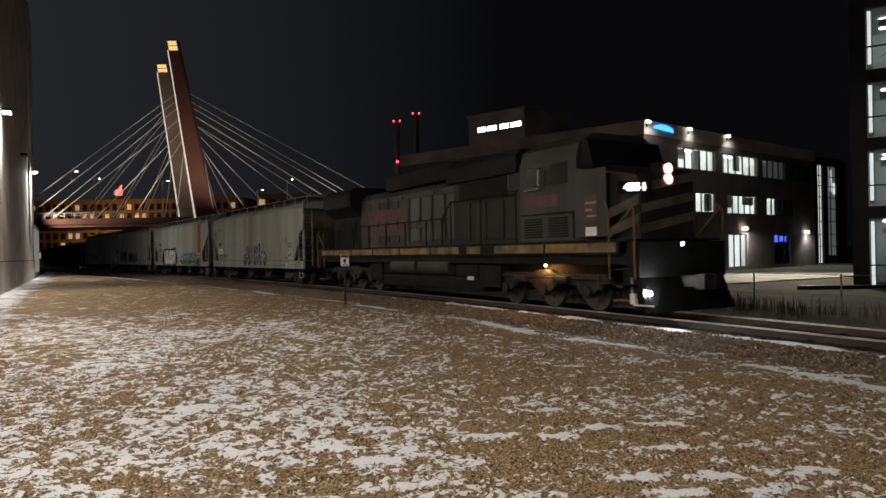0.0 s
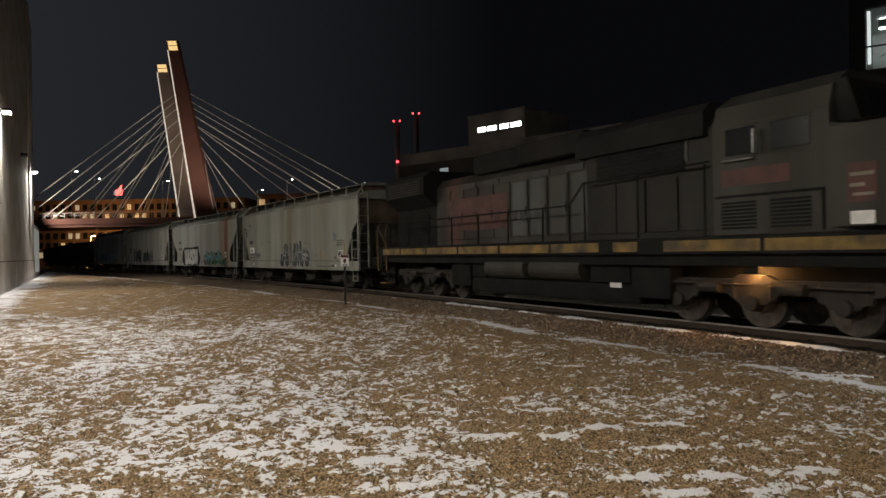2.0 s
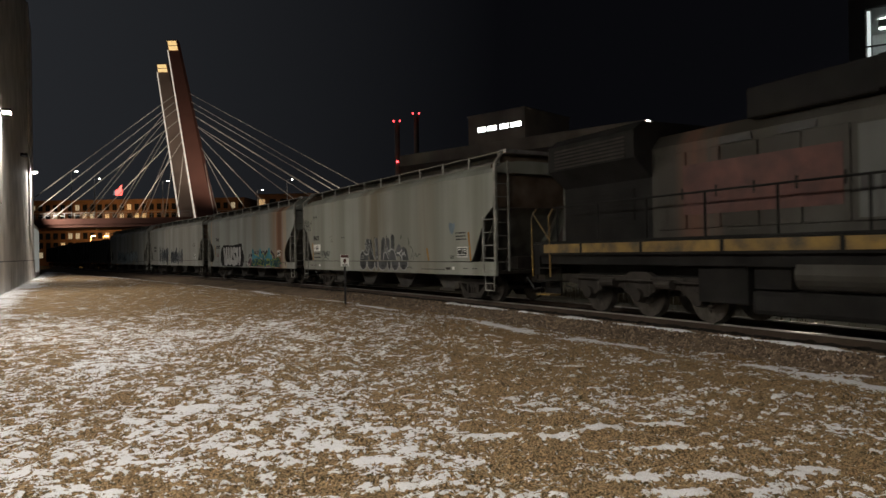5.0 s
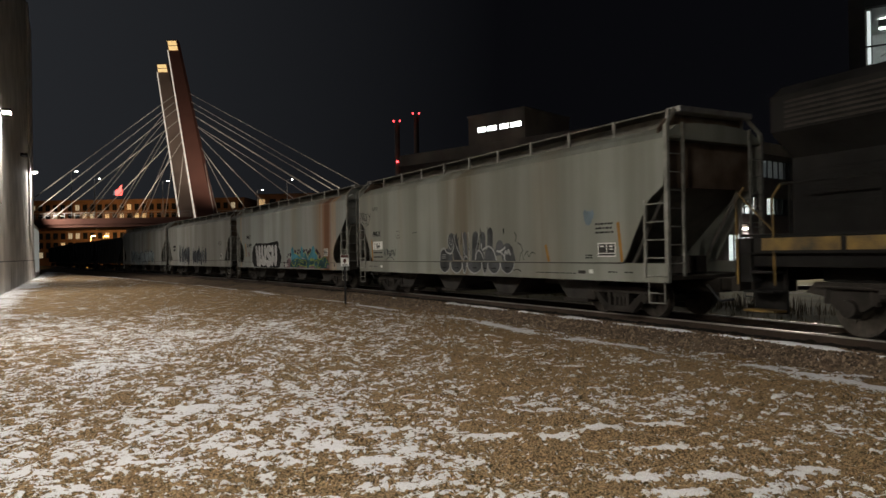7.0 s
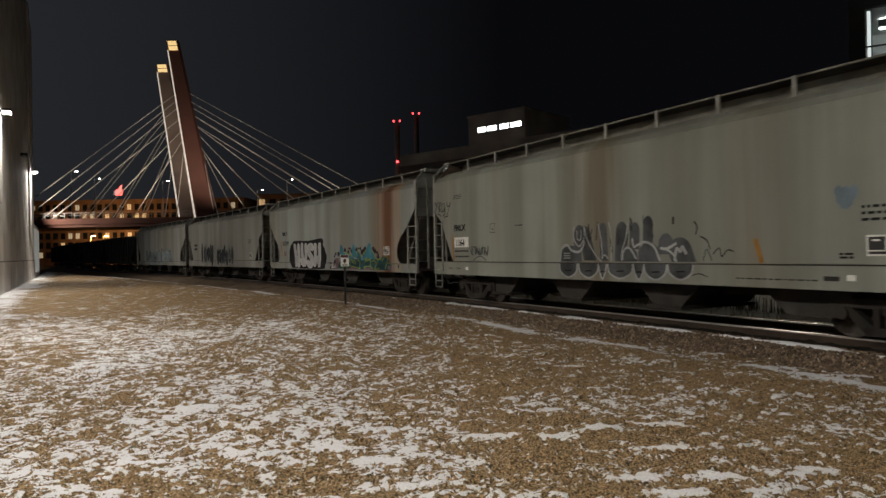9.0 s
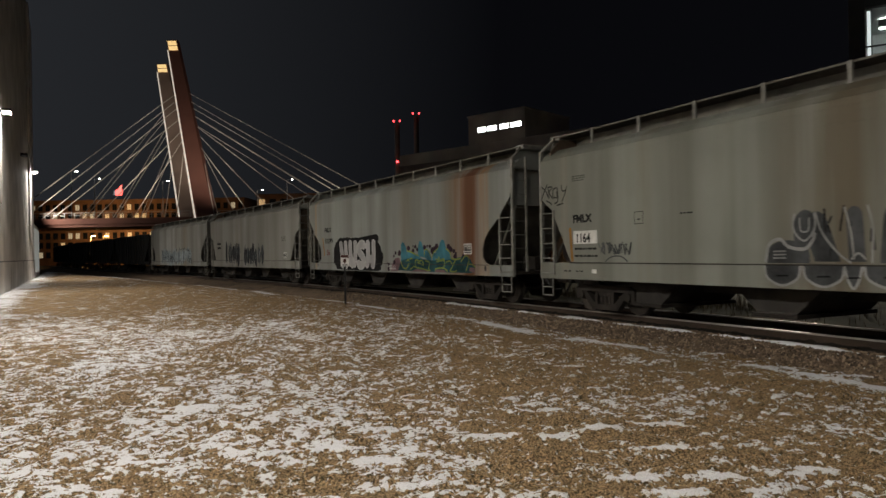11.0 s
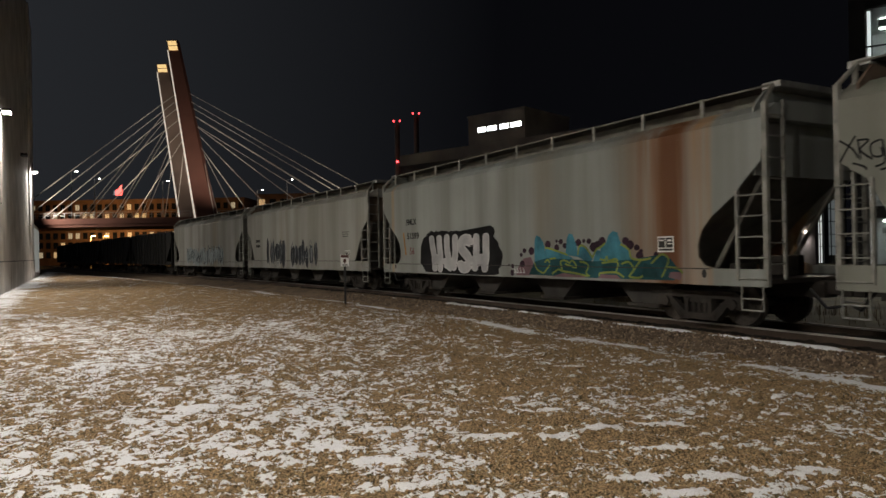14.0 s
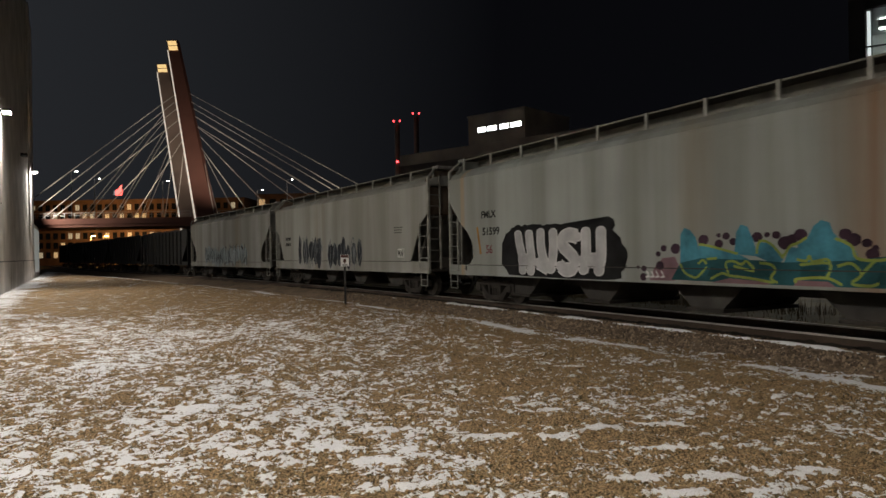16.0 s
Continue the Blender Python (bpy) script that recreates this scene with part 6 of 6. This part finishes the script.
loco = empty("diesel_locomotive", label="dirty grey six-axle diesel freight locomotive with faded red and yellow stripes", category="locomotive")
MOVES.append((loco, 22.93, 6.9))
part("frame", boxes((-10.6, 10.6, -1.45, 1.45, 1.25, 1.52), (-10.9, -10.5, -1.5, 1.5, 0.95, 1.8), (10.5, 10.9, -1.5, 1.5, 0.95, 1.8), bevel=0.02), LOCO_DARK, loco)
part("walkway", boxes((-10.7, 10.7, -1.55, 1.55, 1.82, 1.87)), LOCO_DARK, loco)
for sy in (-1, 1):
    part("side_sill", boxes((-10.4, 10.3, *sorted((sy * 1.50, sy * 1.56)), 1.50, 1.815)), LOCO_DARK, loco)
    for a, b in ((-10.2, -8.6), (-8.5, -6.4), (-6.3, -4.1), (-4.0, -1.6), (-1.5, 0.9), (1.0, 2.9), (3.4, 4.2), (5.0, 7.4), (7.5, 10.2)):
        part("yellow_stripe", boxes((a, b, *sorted((sy * 1.562, sy * 1.566)), 1.56, 1.79)), LOCO_YELLOW, loco, "dirty yellow sill stripe")
# rear: radiator with flared wings, then engine hood, then auxiliary cab
hood_profile = [(-0.95, 1.88), (-0.95, 3.95), (-0.7, 4.25), (0.7, 4.25), (0.95, 3.95), (0.95, 1.88)]
part("engine_hood", extruded(hood_profile, -6.6, 2.2), LOCO_GREY, loco, "dirty grey engine hood")
part("radiator_cab", extruded([(-0.95, 1.88), (-0.95, 3.3), (-1.5, 3.75), (-1.5, 4.4), (-1.2, 4.62), (1.2, 4.62), (1.5, 4.4), (1.5, 3.75), (0.95, 3.3), (0.95, 1.88)], -10.0, -6.6), LOCO_DARK, loco, "dark flared radiator housing")
part("radiator_grille", boxes(*[(-9.7, -6.9, -1.515, -1.495, 3.8 + i * 0.09, 3.84 + i * 0.09) for i in range(6)]), TRUCK, loco)
rad = part("radiator_intake", boxes((-9.6, -7.2, -0.97, -0.94, 2.3, 3.1)), LOCO_DARK, loco)
for i in range(8):
    part("slat", boxes((-9.6, -7.2, -0.99, -0.971, 2.35 + i * 0.1, 2.38 + i * 0.1)), LOCO_DARK, rad)
part("auxiliary_cab", extruded([(-1.3, 1.88), (-1.3, 4.1), (-0.95, 4.35), (0.95, 4.35), (1.3, 4.1), (1.3, 1.88)], 2.2, 6.3), LOCO_SOOT, loco, "soot-stained auxiliary cabinet")
part("blower_housing", extruded([(-1.42, 3.95), (-1.42, 4.45), (-1.2, 4.66), (1.2, 4.66), (1.42, 4.45), (1.42, 3.95)], 1.9, 6.0), LOCO_DARK, loco, "dark roof blower housing")
part("brake_grid", boxes((-1.2, 1.88, -1.12, 1.12, 4.2, 4.78), bevel=0.05), LOCO_DARK, loco, "dark dynamic brake grid box")
part("exhaust", boxes((-3.9, -1.26, -0.98, 0.98, 4.18, 4.80), bevel=0.05), LOCO_DARK, loco, "dark exhaust and fan housing")
intake = part("air_intake", boxes((2.6, 5.4, -1.32, -1.29, 3.3, 4.0)), LOCO_DARK, loco)
for i in range(7):
    part("slat", boxes((2.6, 5.4, -1.34, -1.321, 3.35 + i * 0.1, 3.38 + i * 0.1)), LOCO_DARK, intake)
for i in range(9):
    x = -6.4 + i * 0.94
    d = part("hood_door", boxes((x, x + 0.86, -0.985, -0.952, 2.05, 3.75), bevel=0.01), LOCO_GREY, loco)
    part("latch", boxes((x + 0.75, x + 0.8, -1.0, -0.985, 2.7, 2.95)), LOCO_DARK, d)
part("red_panel", boxes((-5.6, -1.9, -0.992, -0.9855, 2.35, 3.45)), LOCO_RED, loco, "faded red lettering panel")
text_w = part("lettering_bar", boxes((-1.6, -1.35, -0.992, -0.986, 2.55, 2.85), (-1.25, -1.0, -0.992, -0.986, 2.55, 2.8), (-0.9, -0.65, -0.992, -0.986, 2.55, 2.8), (-0.5, -0.2, -0.992, -0.986, 2.55, 2.85)), BLACK, loco)
for i in range(4):
    part("cabinet_door", boxes((2.4 + i * 0.96, 3.28 + i * 0.96, -1.335, -1.302, 2.0, 3.2), bevel=0.01), LOCO_SOOT, loco)
for x in (-4.6, -3.2, -0.6, 0.9):
    part("hood_opening", boxes((x, x + 0.8, -0.975, -0.94, 3.78, 3.93)), BLACK, loco)
for x in (2.6, 4.6):
    part("cabinet_panel", boxes((x, x + 0.9, -1.318, -1.302, 3.5, 4.05)), BLACK, loco)
pale = hopper_paint("scuffed_pale_grey_door", (0.085, 0.09, 0.088), [], 0.6)
for x in (-1.7, -0.76, 0.18, 1.12):
    part("pale_door_panel", boxes((x + 0.08, x + 0.78, -0.99, -0.9855, 2.1, 3.7)), pale, loco, "scuffed pale grey door panel")
# cab and nose
cab = part("cab", extruded([(-1.5, 1.88), (-1.5, 4.02), (-1.38, 4.42), (-0.9, 4.72), (0.9, 4.72), (1.38, 4.42), (1.5, 4.02), (1.5, 1.88)], 6.3, 8.75), LOCO_GREY, loco, "grey crew cab")
nose_bm = bmesh.new()
prism(nose_bm, [(8.75, 1.88), (8.75, 3.75), (9.9, 3.7), (10.3, 3.45), (10.42, 3.0), (10.42, 1.88)], -1.5, 1.5)
bmesh.ops.recalc_face_normals(nose_bm, faces=nose_bm.faces[:])
for v in nose_bm.verts:
    if v.co.x > 9.9:
        v.co.y *= 0.62
nose = part("nose", nose_bm, LOCO_GREY, loco, "grey nose with dark slanted stripes")
brow = bmesh.new()
prism(brow, [(8.75, 3.7), (8.75, 4.5), (8.95, 4.5), (9.2, 3.7)], -1.3, 1.3)
bmesh.ops.recalc_face_normals(brow, faces=brow.faces[:])
part("windshield_frame", brow, LOCO_DARK, cab)
for y in (-0.95, 0.1):
    ws = bmesh.new()
    prism(ws, [(9.14, 3.8), (8.99, 4.38), (9.0, 4.38), (9.17, 3.8)], y, y + 0.85)
    part("windshield", ws, PANE_DARK, cab)
for a, b in ((6.62, 7.28), (7.62, 8.4)):
    part("side_window", boxes((a, b, -1.512, -1.44, 3.42, 3.94), bevel=0.01), PANE_DARK, cab, "dark cab window")
    for z in (3.36, 3.95):
        part("window_frame", boxes((a - 0.05, b + 0.05, -1.52, -1.5, z, z + 0.05)), LOCO_GREY, cab)
part("window_awning", boxes((6.6, 7.3, -1.6, -1.5, 3.31, 3.335)), LADDER, cab)
part("mirror", boxes((7.36, 7.41, -1.7, -1.52, 3.4, 3.85)), GALV, cab)
part("red_emblem", boxes((9.05, 9.55, -1.524, -1.516, 2.35, 3.0)), LOCO_RED, cab, "faded red emblem panel")
part("emblem_lines", boxes((9.1, 9.5, -1.531, -1.5245, 2.78, 2.84), (9.1, 9.35, -1.531, -1.5245, 2.6, 2.66), (9.15, 9.5, -1.531, -1.5245, 2.45, 2.5)), LOCO_STRIPE, cab)
part("red_cab_panel", boxes((6.5, 8.0, -1.506, -1.5005, 2.82, 3.15)), LOCO_RED, cab, "faded red cab lettering")
part("panel_frame", boxes((6.35, 8.65, -1.52, -1.5005, 2.60, 2.65), (8.6, 8.65, -1.52, -1.5005, 1.92, 2.6)), LOCO_DARK, cab)
for a, b in ((6.5, 7.3), (7.6, 8.4)):
    part("cab_grille", boxes(*[(a, b, -1.515, -1.5005, 1.98 + i * 0.07, 2.025 + i * 0.07) for i in range(8)]), LOCO_DARK, cab)
part("white_placard", boxes((9.1, 9.5, -1.522, -1.516, 1.98, 2.2)), WHITE, cab)
part("nose_flank", boxes((8.76, 9.86, -1.515, -1.503, 1.95, 3.66), bevel=0.004), LOCO_GREY, nose, "grey nose flank")
for i in range(3):      # slanted pale stripes round the front of the nose
    st = bmesh.new()
    z = 2.0 + i * 0.5
    vs = [st.verts.new(c) for c in ((10.44, -0.93, z), (10.44, 0.93, z + 0.35), (10.44, 0.93, z + 0.57), (10.44, -0.93, z + 0.22))]
    st.faces.new(vs)
    bmesh.ops.solidify(st, geom=st.faces[:], thickness=0.008)
    part("nose_stripe", st, LOCO_STRIPE, nose, "pale slanted stripe")
for i in range(2):      # the stripes go on round the slanted corner of the nose
    st = bmesh.new()
    z = 1.92 + i * 0.46
    vs = [st.verts.new(c) for c in ((9.92, -1.494, z), (10.40, -0.968, z + 0.34), (10.40, -0.968, z + 0.58), (9.92, -1.494, z + 0.24))]
    st.faces.new(vs)
    bmesh.ops.translate(st, verts=st.verts[:], vec=(0.012, -0.011, 0))
    bmesh.ops.solidify(st, geom=st.faces[:], thickness=0.006)
    part("nose_stripe", st, NOSE_STRIPE, nose, "pale slanted stripe")
HEAD = glow("headlight_lens", (1.0, 0.42, 0.30), 5.0)
DITCH = glow("ditch_light_lens", (0.93, 0.97, 1.0), 2200.0)
NUMBER = glow("number_board_light", (1.0, 0.95, 0.88), 3.0)
AMBER_DIGITS = glow("amber_number_light", (1.0, 0.6, 0.25), 2.0)
AMBER = glow("amber_walkway_light", (1.0, 0.46, 0.13), 480.0)
head = part("headlight_housing", boxes((10.1, 10.42, -0.24, 0.24, 3.2, 3.78), bevel=0.03), LOCO_DARK, loco)
for z in (3.36, 3.62):
    bm = bmesh.new()
    tube(bm, (10.42, 0, z), (10.47, 0, z), 0.125, 0.13, 20)
    part("headlight", bm, HEAD, head, "glowing headlight")
    bm = bmesh.new()
    tube(bm, (10.47, -0.0, z), (10.5, -0.0, z), 0.14, 0.14, 20, caps=False)
    part("headlight_ring", bm, LOCO_DARK, head)
for sy in (-1, 1):
    nbm = pose(10.28, sy * 0.98, 3.14, 0, 0, sy * 42)
    nb_ob = part("number_board", boxes((0, 0.05, -0.40, 0.40, -0.15, 0.15), bevel=0.008, m=nbm), LOCO_DARK, loco, "dark number board with glowing digits")
    tm = text_mesh("4554", 0.26, 0.01)
    for v in tm.verts:
        v.co = nbm @ Vector((0.054, v.co.x * 1.0, v.co.y - 0.09))
    part("board_digits", tm, NUMBER if sy < 0 else AMBER_DIGITS, nb_ob, "glowing digits")
    dl = part("ditch_light_housing", boxes((10.75, 10.98, sy * 1.35 - 0.13, sy * 1.35 + 0.13, 0.46, 0.72), bevel=0.02), LOCO_DARK, loco)
    part("light_bracket", boxes((10.5, 10.75, sy * 1.35 - 0.04, sy * 1.35 + 0.04, 0.5, 1.0)), LOCO_STRIPE, dl)
    bm = bmesh.new()
    tube(bm, (10.98, sy * 1.35, 0.59), (11.08, sy * 1.35, 0.57), 0.085, 0.035, 18)
    part("ditch_light", bm, DITCH if sy < 0 else PANE_DARK, dl, "glowing ditch light" if sy < 0 else "unlit ditch light")
part("marker_light", boxes((10.9, 10.93, -0.1, -0.02, 1.70, 1.78), bevel=0.01), LAMP_WHITE, loco)
part("plow_step", boxes((10.75, 11.3, -1.56, -1.46, 0.30, 0.33), (10.62, 10.78, -1.54, -1.44, 0.33, 0.58), bevel=0.006), WHITE, loco, "white step bracket")
plow = bmesh.new()
prism(plow, [(10.6, 0.95), (10.9, 0.95), (11.25, 0.15), (11.0, 0.12), (10.6, 0.4)], -1.4, 1.4)
bmesh.ops.recalc_face_normals(plow, faces=plow.faces[:])
part("snow_plow", plow, LOCO_DARK, loco)
part("fuel_tank", boxes((-3.6, 4.0, -1.3, 1.3, 0.32, 0.80), bevel=0.1), LOCO_DARK, loco, "soot-dark fuel tank")
for a, b in ((-2.5, -0.45), (-0.15, 2.05)):
    bm = bmesh.new()
    tube(bm, (a, -1.2, 1.12), (b, -1.2, 1.12), 0.31, n=20)
    part("air_reservoir", bm, LOCO_GREY, loco, "dark cylindrical air tank", smooth=False)
part("tank_label", boxes((3.0, 3.4, -1.306, -1.3005, 0.7, 0.85)), WHITE, loco)
for a, b, z0, wide in ((2.3, 3.7, 0.82, -1.0), (-3.5, -2.7, 0.82, -1.0), (3.75, 4.95, 0.5, 1.25), (-4.9, -3.65, 0.5, 1.25), (5.0, 9.4, 0.98, 0.95), (-9.4, -5.0, 0.98, 0.95)):
    part("equipment_box", boxes((a, b, -1.32 if z0 < 0.9 else -0.95, wide, z0, 1.25), bevel=0.02), LOCO_DARK, loco)
# plate added to block the amber lens from the side, leaving light on the truck
part("added_lamp_shield", boxes((6.86, 7.18, -1.345, -1.335, 1.10, 1.25)), LOCO_DARK, loco)
part("walkway_lamp", boxes((6.95, 7.09, -1.30, -1.22, 1.18, 1.235)), AMBER, loco, "amber lamp under the walkway")
for x in (-6.9, 6.9):
    loco_truck(loco, x)
for e in (-1, 1):
    part("coupler", boxes((*sorted((e * 10.8, e * 11.6)), -0.14, 0.14, 0.7, 0.98), (*sorted((e * 11.4, e * 11.65)), -0.22, 0.22, 0.66, 1.02), bevel=0.02), TRUCK, loco)
    for sy in (-1, 1):
        sw = part("stepwell", boxes((*sorted((e * 10.0, e * 10.75)), *sorted((sy * 1.1, sy * 1.15)), 0.35, 1.85)), LOCO_DARK, loco)
        for z in (0.38, 0.75, 1.12, 1.48):
            part("step", boxes((*sorted((e * 10.02, e * 10.72)), *sorted((sy * 1.15, sy * 1.5)), z, z + 0.04)), LOCO_YELLOW if z < 0.4 else LOCO_DARK, sw)
        for x in (9.95, 10.8):
            part("grab_rail", tubes([(e * x, sy * 1.53, 0.9), (e * x, sy * 1.56, 2.55), (e * (x - 0.15), sy * 1.5, 2.8)], 0.022, 8), LOCO_YELLOW, loco, "yellow grab rail")
        part("diagonal_rail", tubes([(e * 9.95, sy * 1.53, 1.9), (e * 10.8, sy * 1.53, 2.7)], 0.02, 8), LOCO_YELLOW, loco)
for sy in (-1, 1):
    y = sy * 1.52
    part("handrail", tubes([(-9.8, y, 2.78), (1.75, y, 2.78), (2.3, y, 3.3), (6.2, y, 3.38)], 0.022, 8), LOCO_DARK, loco)
    for x in (-9.6, -7.9, -6.2, -4.5, -2.8, -1.1, 0.6, 1.75):
        part("stanchion", tubes([(x, y, 1.86), (x, y, 2.78)], 0.026, 6), LOCO_DARK, loco)
    for x in (2.35, 4.2, 6.1):
        part("stanchion", tubes([(x, y, 1.86), (x, y, 3.34)], 0.022, 6), LOCO_DARK, loco)


for ob in list(scene.objects):
    if ob.name.split(".")[0] in ("graffiti", "graffiti_outline", "graffiti_shading", "graffiti_letters", "graffiti_lines", "graffiti_fill", "graffiti_dots", "letter_lines", "stencil_text", "stencil_field", "cab_grille", "radiator_grille", "lettering_bar", "tag", "text_bar", "emblem_lines"):
        ob["kind"] = "stuff"


# ---- keys ----
def motions():
    times = [i * 0.5 for i in range(33)]
    for ob, s0, half in MOVES:
        walk(ob, [(t, car_pose(s0 + travel(t), half)) for t in times])
    fine = [i * 0.2 for i in range(81)]
    for ob, x, r in SPINS:
        walk(ob, [(t, Matrix.Translation((x, 0, r)) @ Matrix.Rotation((travel(t) - travel(0.0)) / r, 4, "Y")) for t in fine])


motions()
